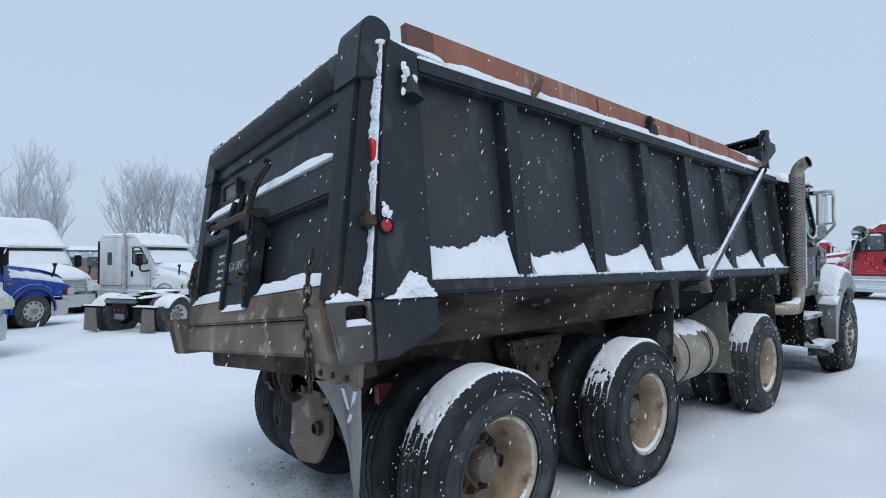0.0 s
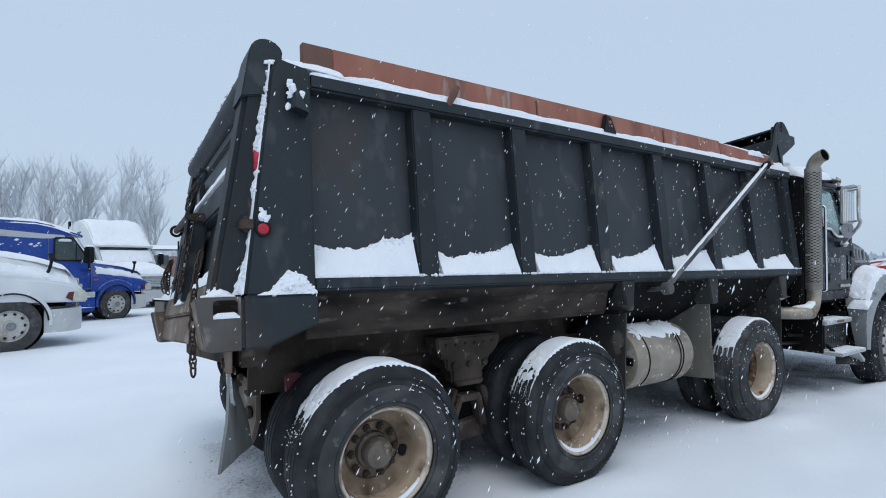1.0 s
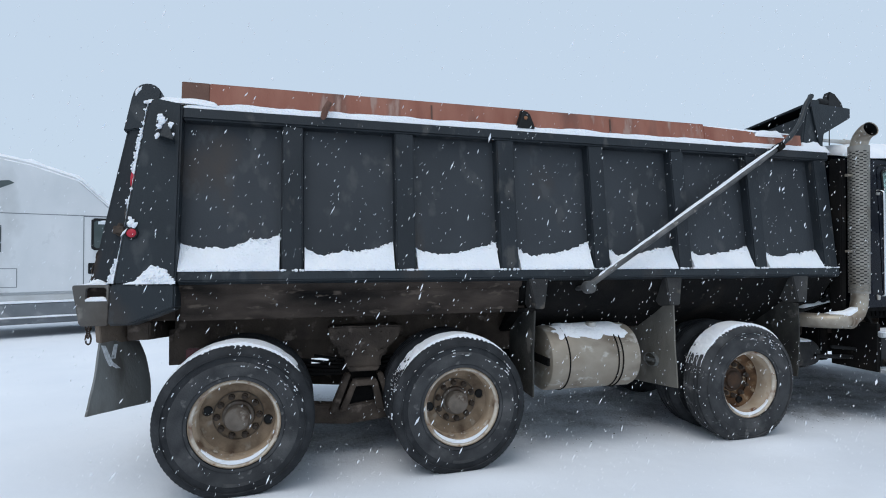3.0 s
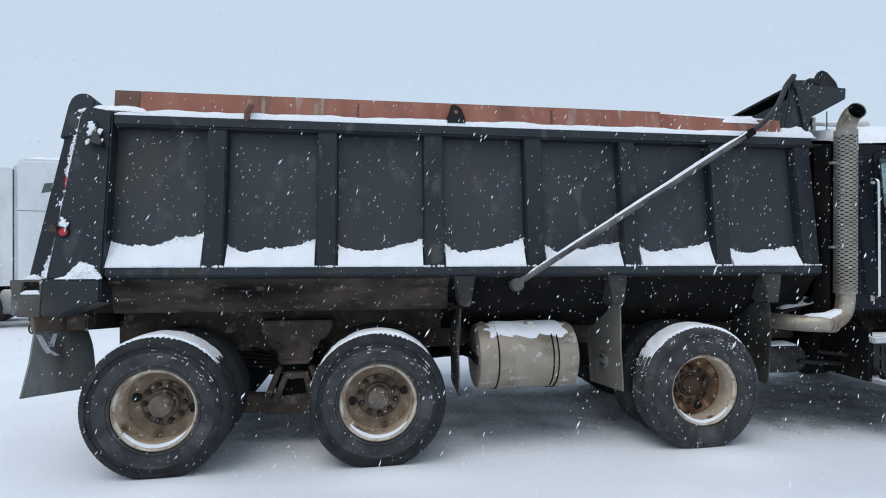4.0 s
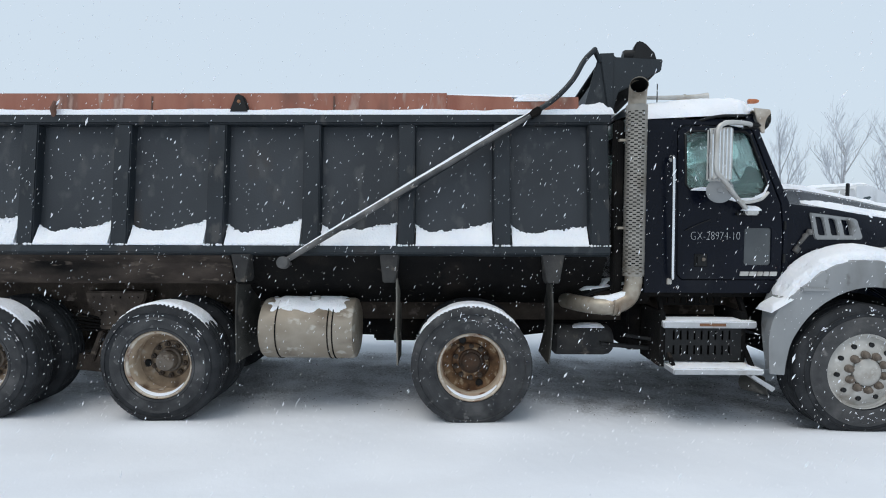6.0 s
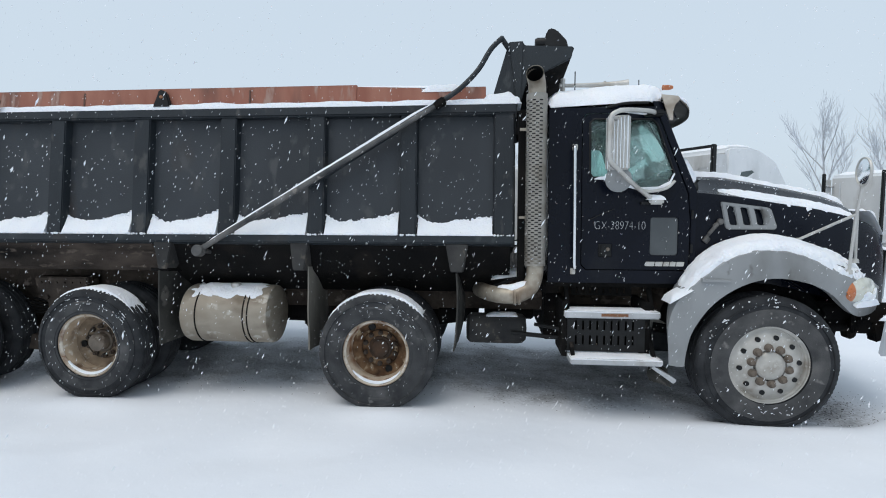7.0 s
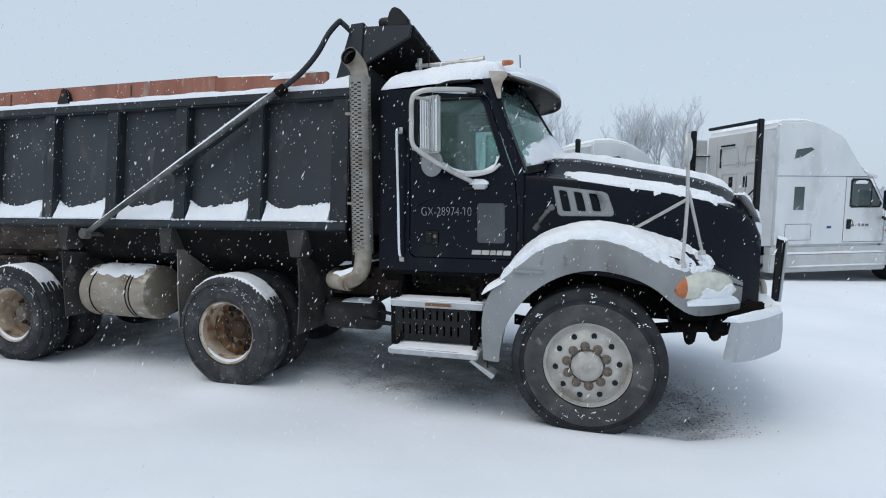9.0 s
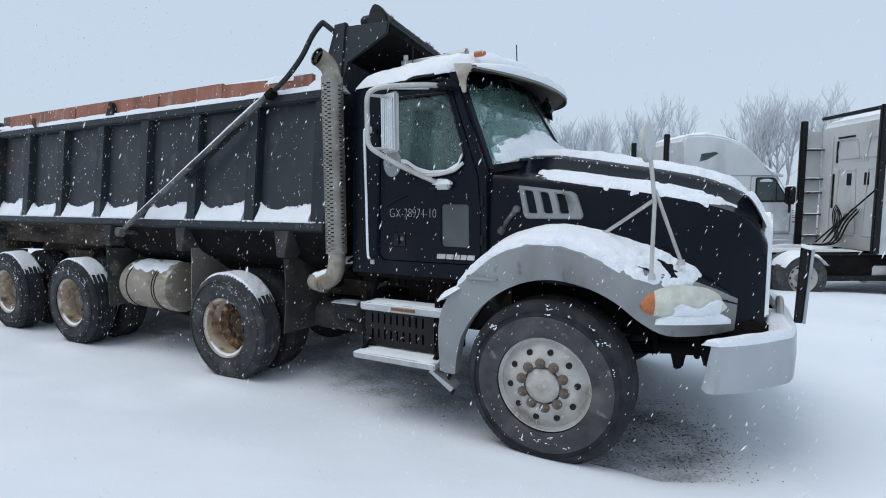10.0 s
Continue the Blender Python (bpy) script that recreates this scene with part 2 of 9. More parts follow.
REDP = surf("red_truck_paint", (0.34, 0.012, 0.022), (0.44, 0.025, 0.035), 2, 0.3, 0, 0.02, 40, (0.5, 0.42, 0.42), 0.12, 4)
NAVY = surf("navy_trailer", (0.02, 0.035, 0.12), (0.03, 0.05, 0.16), 2, 0.5, 0, 0.05, 40)
BRICKRED = surf("brick_building", (0.20, 0.125, 0.115), (0.25, 0.165, 0.15), 2, 0.8, 0, 0.2, 30)
# haze in front of the trees is put into these pale base colours
BARK = surf("hazed_bark", (0.37, 0.375, 0.39), (0.47, 0.48, 0.50), 3, 0.9, 0, 0.3, 30)
TWIG = surf("hazed_twigs", (0.52, 0.545, 0.58), (0.63, 0.66, 0.70), 2, 0.9, 0, 0, 30)
FARW = surf("far_hazed_wood", (0.50, 0.54, 0.59), (0.58, 0.62, 0.67), 0.2, 0.95, 0, 0, 5)
GLASS = glass("green_glass", (0.56, 0.78, 0.74))
WINDOW = surf("dark_truck_glass", (0.045, 0.065, 0.066), (0.10, 0.125, 0.125), 1.2, 0.08, 0, 0, 10, (0.5, 0.56, 0.57), 0.2, 3)
MIRROR = surf("mirror_glass", (0.80, 0.83, 0.85), (0.86, 0.88, 0.9), 2, 0.04, 1.0, 0, 20)


def snow_material(name, lumps):
    m = surf(name, (0.80, 0.83, 0.88), (0.87, 0.89, 0.92), 5, 0.75, 0, 0.35, 130, spec=0.25)
    n, l = m.node_tree.nodes, m.node_tree.links
    b = n["Principled BSDF"]
    b.inputs["Subsurface Weight"].default_value = 0.15
    b.inputs["Subsurface Radius"].default_value = (0.02, 0.025, 0.03)
    t = n.new("ShaderNodeTexNoise")
    t.inputs["Scale"].default_value, t.inputs["Detail"].default_value = lumps, 8
    co = n.new("ShaderNodeTexCoord")
    l.new(co.outputs["Object"], t.inputs["Vector"])
    bp = n.new("ShaderNodeBump")
    bp.inputs["Strength"].default_value, bp.inputs["Distance"].default_value = 0.6, 0.018
    l.new(t.outputs[0], bp.inputs["Height"])
    l.new(bp.outputs[0], b.inputs["Normal"])
    return m


SNOW = snow_material("snow", 62)


def ground_material():
    """Snow with bare, trodden grit where the vehicle kept it off, and its shadow."""
    m = bpy.data.materials.new("snowy_yard")
    m.use_nodes = True
    n, l = m.node_tree.nodes, m.node_tree.links
    b = n["Principled BSDF"]
    co = n.new("ShaderNodeTexCoord")
    at = n.new("ShaderNodeAttribute")
    at.attribute_name = "bare"

    def nz(s, d, src=None):
        t = n.new("ShaderNodeTexNoise")
        t.inputs["Scale"].default_value, t.inputs["Detail"].default_value = s, d
        l.new(src or co.outputs["Object"], t.inputs["Vector"])
        return t.outputs[0]

    def mth(op, a, bb):
        x = n.new("ShaderNodeMath")
        x.operation = op
        for i, v in enumerate((a, bb)):
            if isinstance(v, (int, float)):
                x.inputs[i].default_value = v
            else:
                l.new(v, x.inputs[i])
        return x.outputs[0]

    def mx(fac, a, c):
        x = n.new("ShaderNodeMix")
        x.data_type = 'RGBA'
        l.new(fac, x.inputs[0])
        for sock, v in ((x.inputs[6], a), (x.inputs[7], c)):
            if isinstance(v, tuple):
                sock.default_value = (*v, 1)
            else:
                l.new(v, sock)
        return x.outputs[2]

    def rmp(sock, lo, hi):
        r = n.new("ShaderNodeMapRange")
        r.inputs["From Min"].default_value, r.inputs["From Max"].default_value = lo, hi
        l.new(sock, r.inputs["Value"])
        return r.outputs[0]

    streak = n.new("ShaderNodeMapping")
    streak.inputs["Scale"].default_value = (0.9, 1.2, 1)
    l.new(co.outputs["Object"], streak.inputs["Vector"])
    patch = mth('ADD', mth('MULTIPLY', nz(3.2, 9, streak.outputs[0]), 0.6), mth('MULTIPLY', nz(42, 5), 0.4))
    mask = rmp(mth('ADD', mth('SUBTRACT', at.outputs["Fac"], 0.5), mth('MULTIPLY', mth('SUBTRACT', patch, 0.5), 1.5)), -0.12, 0.42)
    snowc = mx(rmp(nz(0.7, 5), 0.3, 0.75), (0.735, 0.775, 0.835), (0.82, 0.85, 0.895))
    specks = rmp(nz(120, 2), 0.74, 0.80)
    snowc = mx(mth('MULTIPLY', specks, rmp(nz(2.0, 3), 0.56, 0.7)), snowc, (0.45, 0.45, 0.45))
    gritc = mx(rmp(nz(16, 8), 0.36, 0.66), (0.115, 0.118, 0.124), (0.25, 0.256, 0.268))
    gritc = mx(mth('MULTIPLY', rmp(nz(70, 3), 0.57, 0.63), rmp(nz(4, 5), 0.40, 0.62)), gritc, (0.022, 0.020, 0.019))
    gritc = mx(rmp(nz(48, 5), 0.64, 0.70), gritc, (0.46, 0.47, 0.49))
    l.new(mx(mask, snowc, gritc), b.inputs["Base Color"])
    b.inputs["Roughness"].default_value = 0.8
    b.inputs["Specular IOR Level"].default_value = 0.2
    bp = n.new("ShaderNodeBump")
    bp.inputs["Strength"].default_value, bp.inputs["Distance"].default_value = 0.22, 0.03
    l.new(mth('ADD', nz(5, 7), mth('MULTIPLY', nz(80, 3), mth('ADD', 0.10, mth('MULTIPLY', mask, 0.9)))), bp.inputs["Height"])
    l.new(bp.outputs[0], b.inputs["Normal"])
    return m


YARD = ground_material()

# ---- shapes ----
ID = Matrix.Identity(4)
# the body and everything fixed to it lean over a sagging spring
LEAN = Matrix.Translation((0, -1.12, 0)) @ Matrix.Rotation(radians(-6.6), 4, 'X') @ Matrix.Translation((0, 1.12, 0))


def part(name, bm, mat, parent=None, label="", xf=None, bevel=0.0, kind="", category="", segs=2):
    """Links a bmesh as one mesh object under a thing or a part."""
    bmesh.ops.recalc_face_normals(bm, faces=bm.faces)
    if bevel:
        sharp = [e for e in bm.edges if e.is_manifold and e.calc_face_angle(0) > 0.45]
        bmesh.ops.bevel(bm, geom=sharp, offset=bevel, segments=segs, affect='EDGES', clamp_overlap=True)
    if xf is not None:
        bm.transform(xf)
    me = bpy.data.meshes.new(name)
    bm.to_mesh(me)
    bm.free()
    me.polygons.foreach_set("use_smooth", [True] * len(me.polygons))
    me.set_sharp_from_angle(angle=radians(38))
    if mat is not None:
        me.materials.append(mat)
    ob = new(name, me)
    if parent is not None:
        ob.parent = parent
    return tagged(ob, label, category, "", kind)


def shared(name, ob, parent, m):
    """Another object on the same mesh."""
    o = new(name, ob.data)
    o.parent = parent
    o.matrix_basis = m
    return o


def B():
    return bmesh.new()


def p3(axis, u, v, w):
    return {'x': (w, u, v), 'y': (u, w, v), 'z': (u, v, w)}[axis]


def box(bm, x0, x1, y0, y1, z0, z1, m=ID):
    r = bmesh.ops.create_cube(bm, size=1, matrix=m @ Matrix.Translation(((x0 + x1) / 2, (y0 + y1) / 2, (z0 + z1) / 2)) @ Matrix.Diagonal((abs(x1 - x0), abs(y1 - y0), abs(z1 - z0), 1)))
    return bm


def prism(bm, pts, axis, a, b, m=ID):
    lo = [bm.verts.new(m @ Vector(p3(axis, u, v, a))) for u, v in pts]
    hi = [bm.verts.new(m @ Vector(p3(axis, u, v, b))) for u, v in pts]
    bm.faces.new(lo)
    bm.faces.new(list(reversed(hi)))
    for i in range(len(pts)):
        j = (i + 1) % len(pts)
        bm.faces.new((lo[i], lo[j], hi[j], hi[i]))
    return bm


def plate(bm, outer, holes, axis, a, b, m=ID):
    """A flat plate with openings through it."""
    edges = []
    for loop in [outer] + list(holes):
        vs = [bm.verts.new(p3(axis, u, v, a)) for u, v in loop]
        edges += [bm.edges.new((vs[i], vs[(i + 1) % len(vs)])) for i in range(len(vs))]
    faces = [f for f in bmesh.ops.triangle_fill(bm, use_beauty=True, edges=edges)["geom"] if isinstance(f, bmesh.types.BMFace)]
    out = bmesh.ops.extrude_face_region(bm, geom=faces)["geom"]
    shift = Vector(p3(axis, 0, 0, b - a))
    bmesh.ops.translate(bm, verts=[v for v in out if isinstance(v, bmesh.types.BMVert)], vec=shift)
    if m is not ID:
        bm.transform(m)
    return bm


def loft(bm, rings, closed=True, caps=True):
    rows = [[bm.verts.new(p) for p in r] for r in rings]
    for a, b in zip(rows, rows[1:]):
        k = len(a)
        for i in range(k if closed else k - 1):
            j = (i + 1) % k
            bm.faces.new((a[i], a[j], b[j], b[i]))
    if closed and caps:
        bm.faces.new(rows[0])
        bm.faces.new(list(reversed(rows[-1])))
    return bm


def lathe(bm, prof, axis='y', at=(0, 0, 0), n=32, caps=True, teeth=()):
    """Turns (radius, height) about an axis through at."""
    rings = []
    for k, (r, h) in enumerate(prof):
        ring = []
        for i in range(n):
            t = 2 * math.pi * i / n
            q = r - (teeth[k] if teeth and i % 2 else 0)
            ring.append(Vector(p3(axis, q * math.cos(t), q * math.sin(t), h)) + Vector(at))
        rings.append(ring)
    return loft(bm, rings, True, caps)


def tube(bm, pts, r, n=8, caps=True):
    pts = [Vector(p) for p in pts]
    rs = r if isinstance(r, (list, tuple)) else [r] * len(pts)
    rings, side = [], None
    for i, p in enumerate(pts):
        d = (pts[min(i + 1, len(pts) - 1)] - pts[max(i - 1, 0)]).normalized()
        if side is None:
            side = d.orthogonal().normalized()
        side = (side - d * side.dot(d)).normalized()
        up = d.cross(side)
        rings.append([p + rs[i] * (math.cos(2 * math.pi * k / n) * side + math.sin(2 * math.pi * k / n) * up) for k in range(n)])
    return loft(bm, rings, True, caps)


def arc(pts, steps=6):
    """A smooth curve through a few points."""
    pts = [Vector(p) for p in pts]
    q = [pts[0] * 2 - pts[1]] + pts + [pts[-1] * 2 - pts[-2]]
    out = []
    for i in range(1, len(q) - 2):
        for k in range(steps):
            t = k / steps
            a, b, c, d = q[i - 1], q[i], q[i + 1], q[i + 2]
            out.append(0.5 * (2 * b + (c - a) * t + (2 * a - 5 * b + 4 * c - d) * t * t + (3 * b - a - 3 * c + d) * t ** 3))
    return out + [pts[-1]]


def nz(x, y=0.0, z=0.0, s=1.0):
    return noise.noise(Vector((x * s, y * s, z * s)))


def snow_cap(bm, base, thick, nu=24, nv=10, edge=0.18, rag=0.35, seed=0.0, up=(0, 0, 1), hole=None):
    """A lumpy layer on the surface base(u, v); it thins out to a ragged rim."""
    up = Vector(up)
    top, bot = [], []
    for i in range(nu + 1):
        ta, ba = [], []
        for j in range(nv + 1):
            u, v = i / nu, j / nv
            p = Vector(base(u, v))
            d = min(u, 1 - u, v, 1 - v) / edge
            e = max(0.0, min(1.0, d)) ** 0.5
            w = 1 + 0.35 * nz(p.x + seed, p.y, p.z, 3.0) + 0.2 * nz(p.x, p.y + seed, p.z, 11.0)
            h = thick * e * w
            if d < 1:
                h -= thick * rag * (1 - d) * (0.5 + nz(p.x, p.y, p.z + seed, 14.0))
            if hole:
                h -= thick * hole(u, v, p)
            ta.append(bm.verts.new(p + up * max(h, -0.012)))
            ba.append(bm.verts.new(p - up * 0.014))
        top.append(ta)
        bot.append(ba)
    for i in range(nu):
        for j in range(nv):
            bm.faces.new((top[i][j], top[i + 1][j], top[i + 1][j + 1], top[i][j + 1]))
            bm.faces.new((bot[i][j], bot[i][j + 1], bot[i + 1][j + 1], bot[i + 1][j]))
    for i in range(nu):
        for j in (0, nv):
            bm.faces.new((top[i][j], bot[i][j], bot[i + 1][j], top[i + 1][j]))
    for j in range(nv):
        for i in (0, nu):
            bm.faces.new((top[i][j], top[i][j + 1], bot[i][j + 1], bot[i][j]))
    return bm


ICO = B()
bmesh.ops.create_icosphere(ICO, subdivisions=1, radius=1.0)
ICO_V = [v.co.copy() for v in ICO.verts]
ICO_F = [[v.index for v in f.verts] for f in ICO.faces]
ICO.free()


def crumbs(bm, spots, count, r0, r1, seed):
    """Loose lumps strewn along a line of spots (x, y, z, depth below)."""
    rnd = random.Random(seed * 10)
    for k in range(count):
        x, y, z, d = rnd.choice(spots)
        r = rnd.uniform(r0, r1)
        drop = rnd.random() ** 2 * min(d, 0.1)
        c = Vector((x + rnd.uniform(-0.01, 0.01), y - drop * 0.25 + rnd.uniform(-0.004, 0.006), z - drop - 0.3 * r))
        vs = [bm.verts.new(c + q * r * rnd.uniform(0.7, 1.25)) for q in ICO_V]
        for f in ICO_F:
            bm.faces.new([vs[i] for i in f])


def snow(name, bm, label, xf=None):
    return part(name, bm, SNOW, None, label, xf, 0, "stuff", "snow")


def writing(name, text, size, m, mat, parent, depth=0.001, squeeze=1.0):
    cu = bpy.data.curves.new(name, 'FONT')
    cu.body, cu.size, cu.extrude, cu.offset = text, size, depth, -0.034 * size
    tmp = new(name, cu)
    me = bpy.data.meshes.new_from_object(tmp)
    bpy.data.objects.remove(tmp)
    me.transform(m @ Matrix.Diagonal((squeeze, 1, 1, 1)))
    me.materials.clear()
    me.materials.append(mat)
    ob = new(name, me)
    ob.parent = parent
    return ob


def bars(bm, m, rows, width, height, gap, seed):
    """Lines of writing too small to read, as short bars."""
    rnd = random.Random(seed)
    for r in range(rows):
        x = 0.0
        while x < width * (0.75 + 0.25 * rnd.random()):
            w = height * rnd.uniform(0.4, 1.6)
            box(bm, x, x + w, -r * gap, -r * gap + height * rnd.uniform(0.6, 1.0), 0, 0.0015, m)
            x += w + height * rnd.uniform(0.35, 0.8)
    return bm


# ---- ground ----
def ramp01(v):
    v = max(0.0, min(1.0, v))
    return v * v * (3 - 2 * v)


def bowl(x, y):
    """The hollow that the wind has blown clear round the front wheel."""
    near = -1.13 + 0.62 * max(0.0, x - 7.75) ** 1.3 + 0.035 * nz(x, 2, 0, 3.1)
    rim = 8.14 - x - 0.83 * y + 0.16 * nz(x, y, 6, 2.4) + 0.05 * nz(x, y, 2, 7.0)
    return near, ramp01((y - near) / 0.10) * ramp01((0.52 - y + 0.12 * nz(x, y, 4, 2.0)) / 0.35) * ramp01(rim / 0.5) * ramp01((8.45 - x) / 0.5) * ramp01((x - 6.45) / 0.5)


def bare(x, y):
    """How thin the snow lies: 0 is deep, 1 is swept to the grit. Under the truck it also paints the shadow."""
    dx = max(-0.30 - x, x - 6.9, 0.0)
    edge = -1.20 + 0.07 * nz(x, 0, 7, 1.3) + 0.03 * nz(x, 1, 7, 4.0)
    wide = 1.05 - 0.30 * ramp01((x - 4.4) / 1.0)
    # strip below the truck: thin snow, and its shadow painted in with grit
    a = (0.52 + 0.12 * ramp01((x - 4.4) / 1.0)) * ramp01((y - edge) / wide) ** (1.35 - 0.65 * ramp01((x - 4.4) / 1.0)) * ramp01((1.35 - y) / 0.5) * ramp01(1 - dx / 0.8)
    a = max(a, 0.66 * bowl(x, y)[1])
    d = ((x + 0.12) / 0.30) ** 2 + ((y - 0.40) / 0.32) ** 2
    return max(a, 0.72 * math.exp(-d))


def ground_height(x, y):
    z = -0.028 * max(0.0, min(y, 32) - 1.0)
    # a shallow dip under the far row
    z -= 0.26 * math.exp(-((y - 11.2) / 2.6) ** 2) * max(0.0, min(1.0, (x - 3.0) / 5.0))
    z += 0.016 * nz(x, y, 0, 0.8) + 0.007 * nz(x, y, 3, 2.2)
    # long low drifts that run with the wind
    z += (0.045 * nz(0.45 * x + 0.35 * y, 1.1 * y - 0.5 * x, 9, 0.9) + 0.016 * nz(0.6 * x + 0.4 * y, 1.5 * y - 0.7 * x, 2, 2.1)) * ramp01((-1.3 - y) / 0.8)
    # firmer ground under the far wheels
    z += 0.065 * ramp01((y - 0.05) / 0.5) * ramp01((2.2 - y) / 1.0) * ramp01((x + 1.2) / 0.8) * ramp01((5.6 - x) / 0.8)
    # drifted snow stands a little higher than the sheltered strip
    z += 0.036 * (1 - bare(x, y))
    near, deep = bowl(x, y)
    z += 0.020 * math.exp(-((y - near + 0.10) / 0.12) ** 2) * ramp01((x - 6.3) / 0.5) * ramp01((8.5 - x) / 0.8) - 0.014 * deep
    for wx, wy in ((0, -1.15), (1.52, -1.15), (4.08, -1.15)):
        d = ((x - wx - 0.12) / 0.5) ** 2 + ((y - wy + 0.10) / 0.17) ** 2
        z += 0.042 * math.exp(-d)
    return z - 0.012


def ground():
    xs = [-600, -300, -150, -80, -45, -25, -16, -11, -8, -6, -4.5, -3.5, -3] + [-2.6 + 0.12 * i for i in range(15)] + [-0.8 + 0.055 * i for i in range(180)] + [9.2, 9.4, 9.7, 10.0, 10.4, 11.2, 12.5, 14, 17, 21, 27, 40, 70, 140, 300, 600]
    ys = [-600, -300, -120, -50, -25, -14, -10, -8, -7] + [-6.4 + 0.12 * i for i in range(36)] + [-2.08 + 0.05 * i for i in range(62)] + [1.05 + 0.12 * i for i in range(16)] + [3.2, 4, 5, 6, 7, 8, 9.5, 11, 13, 15, 18, 22, 28, 40, 70, 140, 300, 600]
    bm = B()
    grid = [[bm.verts.new((x, y, ground_height(x, y))) for y in ys] for x in xs]
    for i in range(len(xs) - 1):
        for j in range(len(ys) - 1):
            bm.faces.new((grid[i][j], grid[i + 1][j], grid[i + 1][j + 1], grid[i][j + 1]))
    ob = part("ground", bm, YARD, None, "snow-covered truck yard with bare grit and painted shadow under the truck", None, 0, "structure", "ground")
    at = ob.data.attributes.new("bare", 'FLOAT', 'POINT')
    at.data.foreach_set("value", [bare(v.co.x, v.co.y) for v in ob.data.vertices])
    return ob


ground()

# ---- the dump truck ----
truck = tagged(new("dump_truck"), "black tri-axle dump truck with snow-covered bed, cab and tyres", "dump truck")


# wheels: built facing -y with the outer rim flange at y = 0
def tyre_mesh(R=0.525, w=0.27, r0=0.288):
    h = w / 2
    prof = [(r0, -h + 0.035), (r0 + 0.02, -h + 0.012), (r0 + 0.07, -h), (r0 + 0.12, -h - 0.006), (R - 0.07, -h + 0.002), (R - 0.045, -h + 0.006), (R - 0.012, -h + 0.022), (R, -h + 0.04)]
    tread, tt = [], []
    for k in range(4):
        y = -h + 0.06 + k * (w - 0.12) / 3
        tread += [(R, y - 0.008), (R - 0.013, y - 0.004), (R - 0.013, y + 0.004), (R, y + 0.008)]
        tt += [0, 0, 0, 0]
    full = prof + tread + [(r, -y) for r, y in reversed(prof)]
    teeth = [0] * 5 + [0.002, 0.008, 0.0035] + tt + [0.0035, 0.008, 0.002] + [0] * 5
    bm = B()
    lathe(bm, full, 'y', (0, h - 0.012, 0), 180, False, teeth)
    # raised rings of the bead and the shoulder
    for r in (r0 + 0.035, R - 0.062):
        lathe(bm, [(r - 0.004, -h), (r - 0.001, -h - 0.008), (r + 0.002, -h - 0.008), (r + 0.005, -h)], 'y', (0, h - 0.012, 0), 90, False)
    return bm


RW = 0.945          # size of the rear wheels


